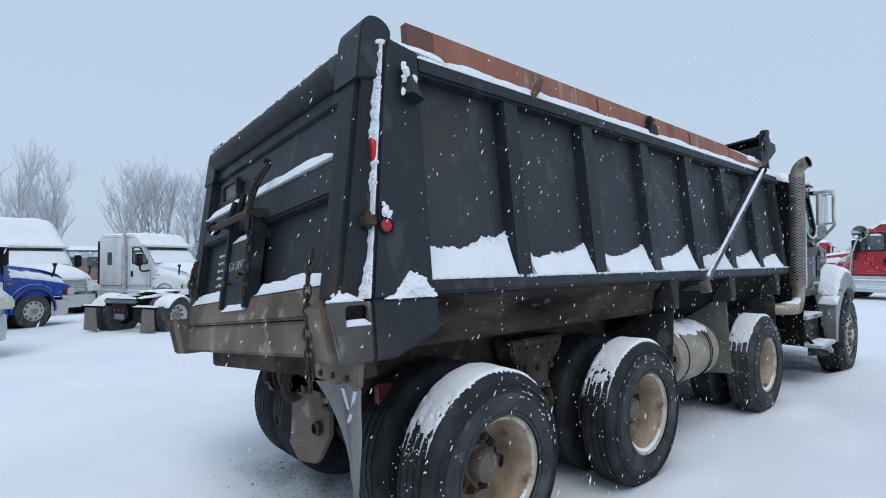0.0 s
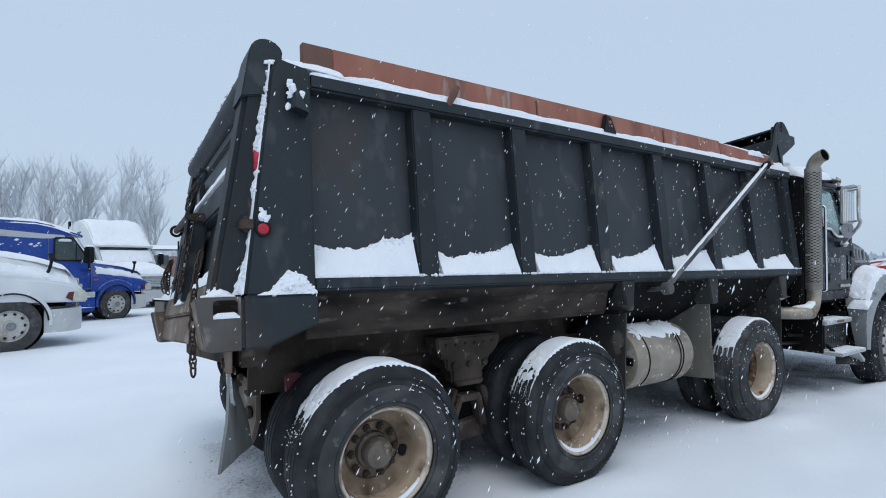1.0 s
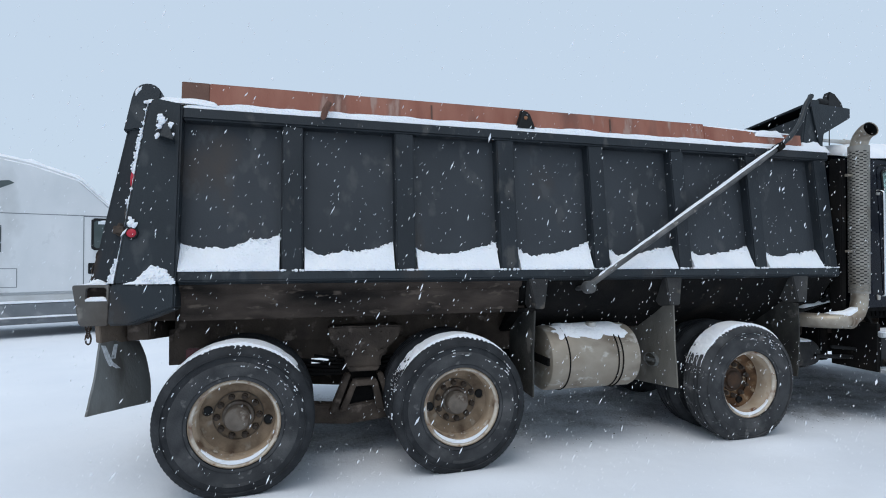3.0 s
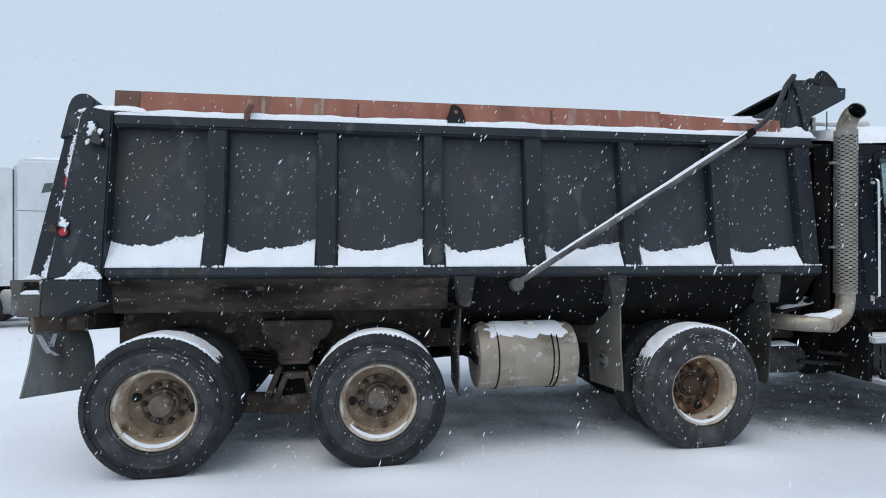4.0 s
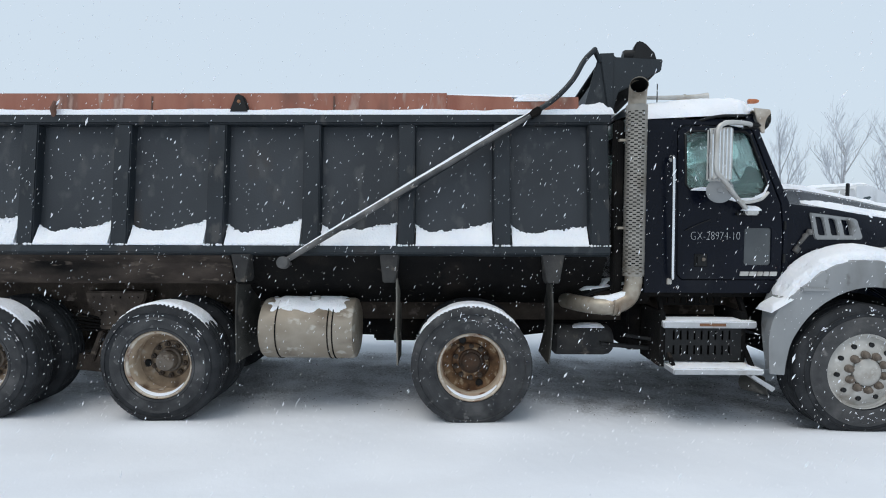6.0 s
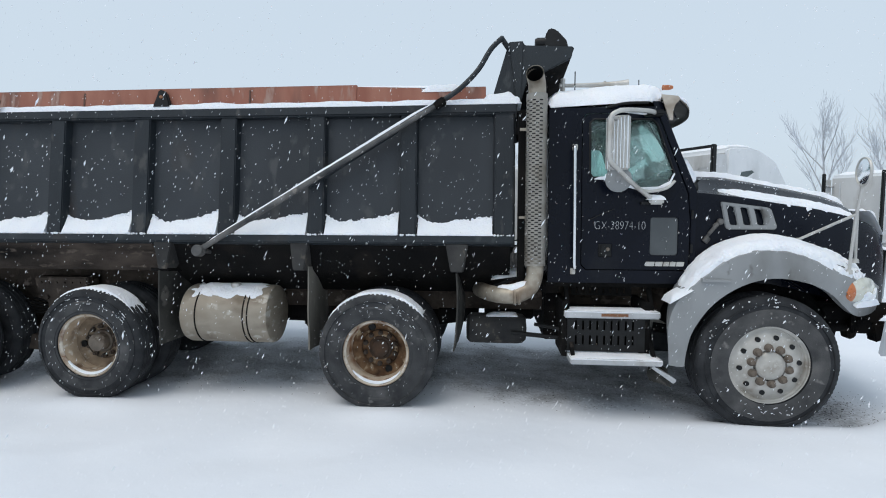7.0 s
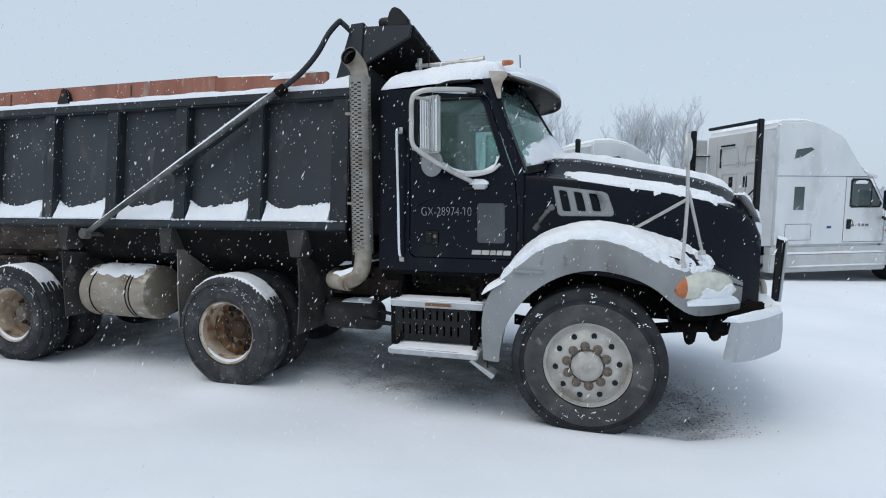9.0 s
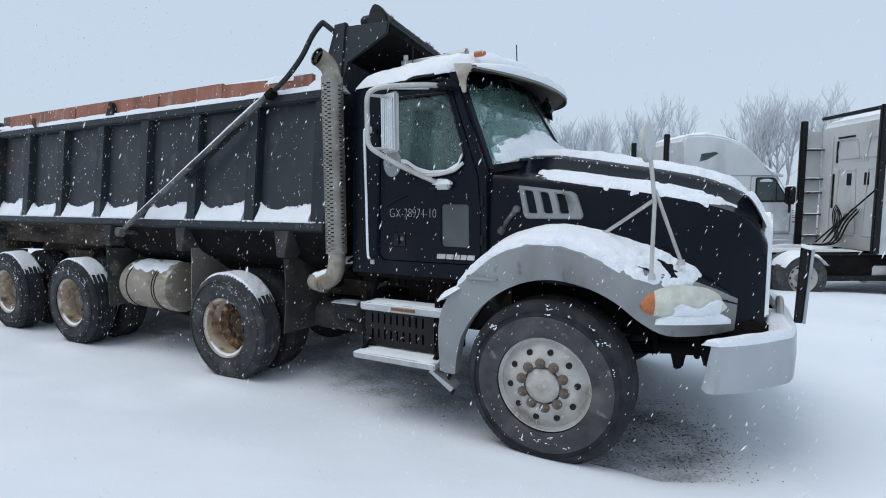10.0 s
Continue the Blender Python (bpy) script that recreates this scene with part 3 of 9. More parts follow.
def steel_wheel(name, parent, at, rim_mat, hub_mat, tyre_mat, disc_mat, out=1, spin=0.0, hubdepth=0.02, tyre_label=""):
    m = Matrix.Translation(at) @ (ID if out > 0 else Matrix.Rotation(math.pi, 4, 'Z')) @ Matrix.Rotation(spin, 4, 'Y') @ Matrix.Scale(RW, 4)
    bm = lathe(B(), [(0.288, 0.0), (0.296, -0.004), (0.292, 0.012), (0.272, 0.02), (0.264, 0.05), (0.258, 0.06), (0.256, 0.15), (0.252, 0.240), (0.28, 0.250), (0.288, 0.255)], 'y', (0, 0, 0), 56, False)
    wheel = part(name, bm, rim_mat, parent)
    wheel.matrix_basis = m
    bm = lathe(B(), [(0.297, -0.005), (0.299, 0.004), (0.291, 0.016), (0.274, 0.018), (0.270, 0.05), (0.268, 0.05), (0.272, 0.015), (0.287, 0.005), (0.290, -0.005)], 'y', (0, 0, 0), 56, False)
    part("rim_flange", bm, RIMLIP, wheel, "pale scraped rim flange")
    bm = lathe(B(), [(0.256, 0.165), (0.248, 0.178), (0.228, 0.196), (0.19, 0.206), (0.14, 0.203), (0.10, 0.203), (0.10, 0.222), (0.20, 0.224), (0.2555, 0.20)], 'y', (0, 0, 0), 56, False)
    part("wheel_disc", bm, disc_mat, wheel)
    part("tyre", tyre_mesh(), tyre_mat, wheel, tyre_label)
    if rim_mat is not UNDER and out > 0:
        bm = lathe(B(), [(0.300, -0.0155), (0.318, -0.0165), (0.366, -0.0195), (0.412, -0.0192), (0.418, -0.0170), (0.412, -0.0150), (0.318, -0.0130)], 'y', (0, 0, 0), 72, False)
        part("sidewall_band", bm, RUBBERM, wheel, "grey dusty bead of the tyre")
        for k0 in (spin - 1.75, spin - 1.75 + math.pi):
            angles = [k0 + 0.046 * k for k in range(10)]
            bm = loft(B(), [[(r * math.cos(t), y, r * math.sin(t)) for r, y in ((0.395, -0.0175), (0.398, -0.0225), (0.416, -0.0220), (0.419, -0.0165))] for t in angles])
            part("moulded_mark", bm, RUBBERD, wheel, "worn moulded bar on the sidewall")
    bm = lathe(B(), [(0.0, hubdepth), (0.055, hubdepth), (0.078, hubdepth + 0.006), (0.086, hubdepth + 0.02), (0.088, max(0.168, hubdepth + 0.022)), (0.105, max(0.172, hubdepth + 0.024)), (0.11, 0.203), (0.0, 0.205)], 'y', (0, 0, 0), 32)
    part("hub_cap", bm, hub_mat, wheel)
    bm = lathe(B(), [(0.165, 0.188), (0.172, 0.195), (0.172, 0.208), (0.1, 0.208), (0.1, 0.188)], 'y', (0, 0, 0), 40, False)
    part("wheel_flange", bm, hub_mat, wheel)
    first = None
    for k in range(10):
        a = 2 * math.pi * k / 10
        q = Matrix.Translation((0.142 * math.cos(a), 0, 0.142 * math.sin(a)))
        if first is None:
            # mud colour darkens the nuts in place of their shaded recesses
            first = part("wheel_nut", lathe(B(), [(0.0, 0.150), (0.013, 0.150), (0.015, 0.165), (0.021, 0.166), (0.024, 0.19), (0.0, 0.19)], 'y', (0, 0, 0), 8), MUD, wheel)
            first.matrix_basis = q
        else:
            shared("wheel_nut", first, wheel, q)
    first = None
    for k in range(2):
        a = math.pi * k + 0.4
        q = Matrix.Translation((0.208 * math.cos(a), 0, 0.208 * math.sin(a))) @ Matrix.Rotation(-a, 4, 'Y')
        if first is None:
            # black plug paints the shade of a hole that isn't cut
            bm = lathe(B(), [(0.030, 0.184), (0.034, 0.187), (0.034, 0.212), (0.0, 0.212), (0.0, 0.192), (0.029, 0.191)], 'y', (0, 0, 0), 18, False)
            first = part("hand_hole", bm, BLACKP, wheel, "black plug for the shade of a hand hole")
            first.matrix_basis = q
        else:
            shared("hand_hole", first, wheel, q)
    return wheel


def front_wheel(parent, at, out=1):
    m = Matrix.Translation(at) @ (ID if out > 0 else Matrix.Rotation(math.pi, 4, 'Z')) @ Matrix.Rotation(0.2, 4, 'Y')
    bm = lathe(B(), [(0.288, 0.0), (0.297, -0.004), (0.292, 0.012), (0.278, 0.016), (0.272, 0.03), (0.262, 0.028), (0.235, 0.008), (0.185, -0.012), (0.12, -0.018), (0.12, 0.05), (0.28, 0.10), (0.288, 0.2)], 'y', (0, 0, 0), 64, False)
    wheel = part("front_wheel", bm, FWHEEL, parent, "dull aluminium front wheel")
    wheel.matrix_basis = m
    part("tyre", tyre_mesh(0.527, 0.31, 0.288), RUBBER, wheel)
    bm = lathe(B(), [(0.30, -0.02), (0.32, -0.022), (0.42, -0.0215), (0.43, -0.019), (0.42, -0.016), (0.32, -0.016)], 'y', (0, 0, 0), 72, False)
    part("sidewall_band", bm, RUBBERD, wheel, "grey dusty tyre sidewall")
    bm = lathe(B(), [(0.0, -0.052), (0.06, -0.05), (0.085, -0.042), (0.106, -0.028), (0.112, 0.0), (0.0, 0.01)], 'y', (0, 0, 0), 32)
    part("hub_cap", bm, FWHEEL, wheel)
    nut = hole = None
    for k in range(10):
        a = 2 * math.pi * k / 10
        q = Matrix.Translation((0.138 * math.cos(a), 0, 0.138 * math.sin(a))) @ Matrix.Diagonal((1.2, 1, 1.2, 1))
        if nut is None:
            nut = part("wheel_nut", lathe(B(), [(0.0, -0.058), (0.014, -0.056), (0.019, -0.046), (0.021, -0.03), (0.027, -0.026), (0.027, -0.008), (0.0, -0.008)], 'y', (0, 0, 0), 12), HUB, wheel)
            nut.matrix_basis = q
        else:
            shared("wheel_nut", nut, wheel, q)
        a += math.pi / 10
        q = Matrix.Translation((0.214 * math.cos(a), 0, 0.214 * math.sin(a)))
        if hole is None:
            # black inset in place of a cut, shaded hole
            hole = part("hand_hole", lathe(B(), [(0.0, -0.0090), (0.0165, -0.0095), (0.0190, -0.0110), (0.0190, 0.02), (0.0, 0.02)], 'y', (0, 0, 0), 14), BLACKP, wheel, "black plug for the shade of a hand hole")
            hole.matrix_basis = q
        else:
            shared("hand_hole", hole, wheel, q)
    return wheel


def tyre_snow(x, y0, y1, z, R, a0, a1, thick, seed):
    def base(u, v):
        a = radians(a0 + (a1 - a0) * u)
        r = R - 0.004 - 0.035 * max(0.0, 1 - v / 0.12) - 0.03 * max(0.0, (v - 0.9) / 0.1)
        lug = 0.006 * (1 - v) if v < 0.3 and math.sin(78 * a) > 0 else 0.0
        return (x + r * math.cos(a), y0 + (y1 - y0) * v + lug, z + r * math.sin(a))
    bm = snow_cap(B(), base, thick, 190, 14, 0.10, 1.5, seed, (0, -0.1, 1), lambda u, v, p: 4 * max(0.0, 0.25 - u) * max(0, nz(p.x, p.y, p.z, 26) + 0.35) + 5 * max(0.0, u - 0.62) * max(0, nz(p.x, p.y * 1.6, p.z, 24) + 0.5 * nz(p.x, p.y, p.z, 60) + 0.22))
    rnd = random.Random(seed + 5)
    clumps = []
    for k in range(420):
        a = radians(rnd.triangular(a1 - 10, a1 + 12, a1 - 3))
        clumps.append((x + (R + 0.002) * math.cos(a), y0 + 0.02 + (y1 - y0 - 0.04) * rnd.random(), z + (R + 0.002) * math.sin(a), 0.0))
    crumbs(bm, clumps, 55, 0.0012, 0.004, seed)
    snow("snow_on_tyre", bm, "snow lying on the top of a dual tyre")


CY = 0.08            # middle of the chassis
AX = [(0.0, -1.095, 0.507, RIM, HUB), (1.515, -1.095, 0.502, RIM, HUB), (4.07, -1.085, 0.497, RUSTRIM, RUSTHUB)]
for i, (ax, ay, az, rm, hm) in enumerate(AX):
    steel_wheel("rear_wheel", truck, (ax, ay, az), rm, hm, [RUBBER, RUBBER, RUBBERM][i], [DISC, DISC, RUSTDISC][i], 1, [0.62, 0.22, 1.6][i], [0.085, 0.09, 0.165][i])
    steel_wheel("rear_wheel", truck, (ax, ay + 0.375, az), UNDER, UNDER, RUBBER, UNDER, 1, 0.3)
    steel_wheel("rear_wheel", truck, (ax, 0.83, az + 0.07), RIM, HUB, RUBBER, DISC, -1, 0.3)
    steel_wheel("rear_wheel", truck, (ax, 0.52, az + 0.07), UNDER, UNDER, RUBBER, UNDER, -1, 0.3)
    tyre_snow(ax, ay + 0.005, ay + 0.25, az, 0.525 * RW, 32, 158, 0.020, i * 3.1)
    bm = B()
    tube(bm, [(ax, -0.75, az), (ax, 0.91, az)], 0.075, 14)
    lathe(bm, [(0.09, -0.22), (0.2, -0.15), (0.24, 0), (0.2, 0.15), (0.09, 0.22)], 'y', (ax, CY, az + 0.02), 20)
    for s in (-1, 1):
        lathe(bm, [(0.19, -0.09), (0.2, -0.08), (0.2, 0.08), (0.19, 0.09)], 'y', (ax, CY + s * 0.68, az), 24)
    part("axle", bm, MUD, truck, "grimy axle with brake drums")
front_wheel(truck, (7.115, -1.205, 0.522))
front_wheel(truck, (7.11, 2 * CY + 1.175, 0.52), -1)
bm = B()
tube(bm, [(7.11, -0.95, 0.52), (7.11, -0.6, 0.42), (7.11, 0.76, 0.42), (7.11, 1.1, 0.52)], 0.06, 10)
part("axle", bm, UNDER, truck, "grimy front axle beam")

# chassis
for s in (-1, 1):
    bm = B()
    y = CY + s * 0.43
    box(bm, -0.55, 8.2, y - 0.012, y + 0.012, 0.76, 1.02)
    box(bm, -0.55, 8.2, y - s * 0.08, y, 0.755, 0.775)
    box(bm, -0.55, 8.2, y - s * 0.08, y, 1.005, 1.025)
    part("frame_rail", bm, MUD, truck, "grimy steel frame rail")
for x in (-0.5, 2.35, 5.0, 6.3):
    part("cross_member", box(B(), x, x + 0.1, CY - 0.42, CY + 0.42, 0.8, 1.0), UNDER, truck, "", None, 0.01)
for s in (-1, 1):
    y = CY + s * 0.62
    # walking-beam suspension between the rear axles
    bm = prism(B(), [(0.02, 0.40), (0.25, 0.33), (0.76, 0.28), (1.27, 0.33), (1.5, 0.40), (1.5, 0.52), (1.15, 0.47), (0.76, 0.43), (0.37, 0.47), (0.02, 0.52)], 'y', y - 0.05, y + 0.05)
    part("walking_beam", bm, MUD, truck, "", None, 0.012)
    bm = prism(B(), [(0.60, 1.04), (1.16, 1.04), (1.15, 0.97), (1.10, 0.90), (1.05, 0.88), (1.05, 0.82), (1.00, 0.80), (1.00, 0.72), (0.73, 0.72), (0.73, 0.80), (0.68, 0.82), (0.68, 0.88), (0.63, 0.90), (0.61, 0.97)], 'y', y - 0.10, y + 0.06)
    # dark block added to stand in for the shaded hollow between the legs
    part("saddle_core", box(B(), 0.70, 1.04, y - 0.02, y + 0.08, 0.38, 0.74), UNDER, truck, "", None, 0.02)
    saddle = part("saddle_bracket", bm, MUD, truck, "mud-caked cast suspension saddle", None, 0.012)
    part("saddle_lip", prism(B(), [(0.74, 0.735), (0.99, 0.735), (0.97, 0.70), (0.76, 0.70)], 'y', y - 0.125, y - 0.06), MUD, saddle, "", None, 0.006)
    for x0, x1, z0 in ((0.75, 0.64, 0.68), (0.80, 0.71, 0.62), (0.95, 1.0, 0.62), (0.99, 1.09, 0.68)):
        bm = prism(B(), [(x0 - 0.022, z0), (x0 + 0.022, z0), (x1 + 0.028, 0.40), (x1 - 0.028, 0.40)], 'y', y - 0.12, y - 0.02)
        part("saddle_leg", bm, MUD, saddle, "", None, 0.008)
    part("saddle_cap", prism(B(), [(0.78, 0.63), (0.97, 0.63), (0.95, 0.585), (0.80, 0.585)], 'y', y - 0.115, y - 0.02), MUD, saddle, "", None, 0.006)
    for k in range(6):
        part("bolt", lathe(B(), [(0.0, y - 0.112), (0.010, y - 0.112), (0.012, y - 0.098), (0.0, y - 0.098)], 'y', (0.68 + 0.08 * k, 0, 0.985), 6), MUD, saddle)
    for k in range(5):
        bm = B()
        tube(bm, arc([(0.1 + 0.1 * k, y, 0.71 + 0.026 * k), (0.77, y, 0.66 + 0.027 * k), (1.42 - 0.1 * k, y, 0.71 + 0.026 * k)], 5), 0.012, 6)
        part("spring_leaf", bm, UNDER, truck)
    for bx in (0.74, 0.87, 1.0):
        part("bolt", lathe(B(), [(0.0, y - 0.125), (0.022, y - 0.125), (0.022, y - 0.09), (0.0, y - 0.09)], 'y', (bx, 0, 0.845), 6), MUD, truck)
for x, s in ((0.3, -1), (1.8, -1), (0.3, 1), (1.8, 1), (4.4, -1)):
    bm = lathe(B(), [(0.0, -0.12), (0.07, -0.12), (0.085, -0.09), (0.085, 0.03), (0.06, 0.05), (0.06, 0.12), (0.0, 0.12)], 'x', (x, CY + s * 0.33, 0.78), 18)
    part("brake_chamber", bm, MUD, truck)
bm = B()
tube(bm, [(-0.4, CY, 0.56), (1.5, CY, 0.58)], 0.055, 10)
tube(bm, [(1.75, CY, 0.60), (4.4, CY, 0.75), (5.6, CY, 0.85)], 0.055, 10)
part("drive_shaft", bm, UNDER, truck)
for k in range(4):
    bm = tube(B(), arc([(-0.35 + 0.1 * k, CY - 0.15 + 0.1 * k, 0.98), (0.3, CY - 0.2 + 0.12 * k, 0.86 - 0.03 * k), (0.9, CY - 0.1 + 0.1 * k, 0.95)], 6), 0.012, 6)
    part("air_hose", bm, UNDER, truck)
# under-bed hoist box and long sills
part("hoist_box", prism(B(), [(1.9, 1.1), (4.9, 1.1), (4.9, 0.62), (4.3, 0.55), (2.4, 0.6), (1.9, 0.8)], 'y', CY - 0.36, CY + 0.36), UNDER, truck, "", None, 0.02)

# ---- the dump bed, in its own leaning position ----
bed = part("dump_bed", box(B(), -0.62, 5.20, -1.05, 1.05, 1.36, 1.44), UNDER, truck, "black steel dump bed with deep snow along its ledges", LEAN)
RIBS = [(0.262, 0.42), (1.052, 1.215), (1.852, 2.02), (2.65, 2.815), (3.447, 3.605), (4.24, 4.40), (5.03, 5.21)]


def sp(name, bm, mat, label="", bevel=0.0, segs=2):
    return part(name, bm, mat, bed, label, LEAN, bevel, "", "", segs)


for s in (-1, 1):
    edges = [-0.37] + [v for r in RIBS for v in r]
    for k in range(0, len(edges) - 1, 2):
        sp("side_panel", box(B(), edges[k] - 0.02, edges[k + 1] + 0.02, s * 1.045, s * 1.075, 1.44, 2.52), PANEL)
    for a, b in RIBS:
        bm = prism(B(), [(a, s * 1.06), (a + 0.012, s * 1.148), (b - 0.012, s * 1.148), (b, s * 1.06)], 'z', 1.475, 2.505)
        sp("side_rib", bm, BEDRIB, "", 0.008)
    sp("top_rail", box(B(), -0.37, 5.225, s * 0.985, s * 1.165, 2.50, 2.592), BEDRIB, "scraped square top rail", 0.014)
    bm = prism(B(), [(s * 1.03, 1.485), (s * 1.158, 1.485), (s * 1.162, 1.42), (s * 1.12, 1.40), (s * 1.03, 1.40)], 'x', -0.37, 5.20)
    sp("side_ledge", bm, BED, "", 0.008)
    bm = prism(B(), [(s * 1.12, 1.41), (s * 0.94, 1.41), (s * 0.90, 1.17), (s * 0.985, 1.165), (s * 1.005, 1.20), (s * 1.045, 1.345), (s * 1.085, 1.36)], 'x', -0.37, 2.05)
    sp("lower_side", bm, GRIME, "mud-brown lower side of the bed", 0.006)
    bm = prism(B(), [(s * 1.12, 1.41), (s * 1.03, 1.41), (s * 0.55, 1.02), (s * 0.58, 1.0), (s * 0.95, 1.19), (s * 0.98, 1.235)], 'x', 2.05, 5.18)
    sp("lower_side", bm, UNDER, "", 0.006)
    sp("long_sill", box(B(), -0.5, 5.15, s * 0.42, s * 0.54, 0.99, 1.37), MUD, "", 0.006)
    sp("seam_strip", box(B(), -0.36, 2.1, s * 0.985, s * 1.005, 1.195, 1.212), GRIME)
    for a, b, c, d in ((2.08, 2.25, 2.13, 2.205), (3.31, 3.475, 3.34, 3.435), (4.64, 4.83, 4.685, 4.785)):
        bm = loft(B(), [[(a, s * 1.155, 1.418), (b, s * 1.155, 1.418), (b, s * 0.8, 1.418), (a, s * 0.8, 1.418)], [(c, s * 1.15, 1.18), (d, s * 1.15, 1.18), (d, s * 1.0, 1.18), (c, s * 1.0, 1.18)]])
        sp("gusset", bm, WORNDARK, "tapered gusset under the ledge", 0.008)
    # rear pillar
    bm = prism(B(), [(-0.37, 1.40), (-0.365, 2.60), (-0.54, 2.63), (-0.575, 2.55), (-0.72, 1.40)], 'y', s * 1.00, s * 1.178)
    sp("corner_pillar", bm, BED, "broad black corner pillar", 0.012)
    # top side board
    for a, b, mt in ((-0.385, -0.21, BROWN), (-0.21, 2.10, REDOX), (2.10, 3.86, REDOX), (3.86, 4.965, REDOX)):
        top = 2.780 if a < 3 else 2.764
        pts = [(a, 2.585), (b, 2.585), (b, top), (a, top)]
        if a > 3.8:
            pts = [(a, 2.585), (b, 2.585), (b, 2.745), (4.78, 2.742), (4.74, 2.712), (4.45, 2.705), (4.40, 2.745), (a, top)]
        sp("side_board", prism(B(), pts, 'y', s * 1.075, s * 1.12), mt, "rust-red painted side board" if mt is REDOX else "brown rusted side board end", 0.004)
    for x in (1.35, 2.9):
        sp("board_batten", box(B(), x, x + 0.012, s * 1.12, s * 1.127, 2.60, 2.75), BROWN)
    # tarp hooks on the rail
    for x, wide in ((0.56, 0.05), (2.115, 0.13)):
        bm = B()
        if wide < 0.1:
            tube(bm, [(x - 0.015, s * 1.15, 2.57), (x, s * 1.19, 2.62), (x + 0.03, s * 1.2, 2.68)], [0.02, 0.024, 0.02], 8)
            sp("tarp_hook", bm, BROWN, "rusty tarp hook")
        else:
            prism(bm, [(x - 0.09, 2.595), (x + 0.09, 2.595), (x + 0.07, 2.66), (x + 0.04, 2.74), (x - 0.03, 2.765), (x - 0.05, 2.70)], 'y', s * 1.122, s * 1.165)
            sp("tarp_hook", bm, BLACKP, "dark bolted tarp bracket", 0.012)
            sp("bolt", lathe(B(), [(0.0, s * 1.175), (0.014, s * 1.175), (0.016, s * 1.165), (0.0, s * 1.165)], 'y', (x, 0, 2.69), 8), RUST)
    # lamp hood on the pillar
    bm = loft(B(), [[(-0.50, s * 1.178, 2.36), (-0.40, s * 1.178, 2.32), (-0.40, s * 1.178, 2.34), (-0.47, s * 1.178, 2.53)], [(-0.47, s * 1.25, 2.345), (-0.40, s * 1.245, 2.325), (-0.40, s * 1.235, 2.345), (-0.45, s * 1.2, 2.49)]])
    sp("lamp_hood", bm, BED, "small bent steel lamp hood", 0.004)
    # side marker lamp
    sp("marker_lamp", lathe(B(), [(0.0, s * 1.194), (0.020, s * 1.193), (0.028, s * 1.189), (0.030, s * 1.176), (0.0, s * 1.176)], 'y', (-0.629, 0, 1.725), 24), REDLENS, "round red marker lamp")
    sp("lamp_ring", lathe(B(), [(0.030, s * 1.192), (0.037, s * 1.192), (0.039, s * 1.177), (0.030, s * 1.177)], 'y', (-0.629, 0, 1.725), 24, False), BLACKP)
    bm = B()
    box(bm, -0.735, -0.672, s * 1.13, s * 1.182, 1.722, 1.772)
    tube(bm, [(-0.703, s * 1.155, 1.71), (-0.703, s * 1.155, 1.79)], 0.017, 10)
    sp("hinge_lug", bm, CHAINM, "rusty tailgate hinge lug", 0.006)
    # oval tail lamp in the slot
    bm = lathe(B(), [(0.0, -0.02), (0.02, -0.018), (0.028, -0.008), (0.03, 0.01)], 'x', (0, 0, 0), 20)
    bm.transform(Matrix.Translation((-0.640, s * 1.135, 2.08)) @ Matrix.Diagonal((1, 1, 2.6, 1)))
    sp("tail_lamp", bm, REDLENS, "oval red tail lamp")
    # bolster under the corner
    bm = prism(B(), [(-0.735, 1.402), (-0.367, 1.402), (-0.365, 1.25), (-0.62, 1.15), (-0.735, 1.15)], 'y', s * 0.99, s * 1.197)
    sp("corner_bolster", bm, BED, "black corner bolster plate", 0.012)
    bm = plate(B(), [(-0.737, 1.40), (-0.93, 1.40), (-0.935, 1.385), (-0.89, 1.165), (-0.87, 1.15), (-0.737, 1.15)], [[(-0.86, 1.31), (-0.86, 1.375), (-0.845, 1.385), (-0.765, 1.385), (-0.75, 1.375), (-0.75, 1.31)]], 'y', s * 1.19, s * 1.165)
    sp("bumper_corner", bm, DUSTY, "worn grey steel bumper corner with a lamp pocket", 0.003)
    sp("lamp_pocket", box(B(), -0.88, -0.74, s * 1.10, s * 1.13, 1.29, 1.395), GRIME)
    sp("bumper_core", prism(B(), [(-0.74, 1.398), (-0.925, 1.396), (-0.885, 1.155), (-0.74, 1.155)], 'y', s * 0.95, s * 1.098), APRON, "", 0.008)

# tailgate
TG = lambda z: -0.80 + 0.16 * (z - 1.5)
gate = sp("tailgate", prism(B(), [(TG(1.45) + 0.055, 1.45), (TG(2.6) + 0.055, 2.6), (TG(2.6) + 0.085, 2.6), (TG(1.45) + 0.085, 1.45)], 'y', -1.0, 1.0), BED)
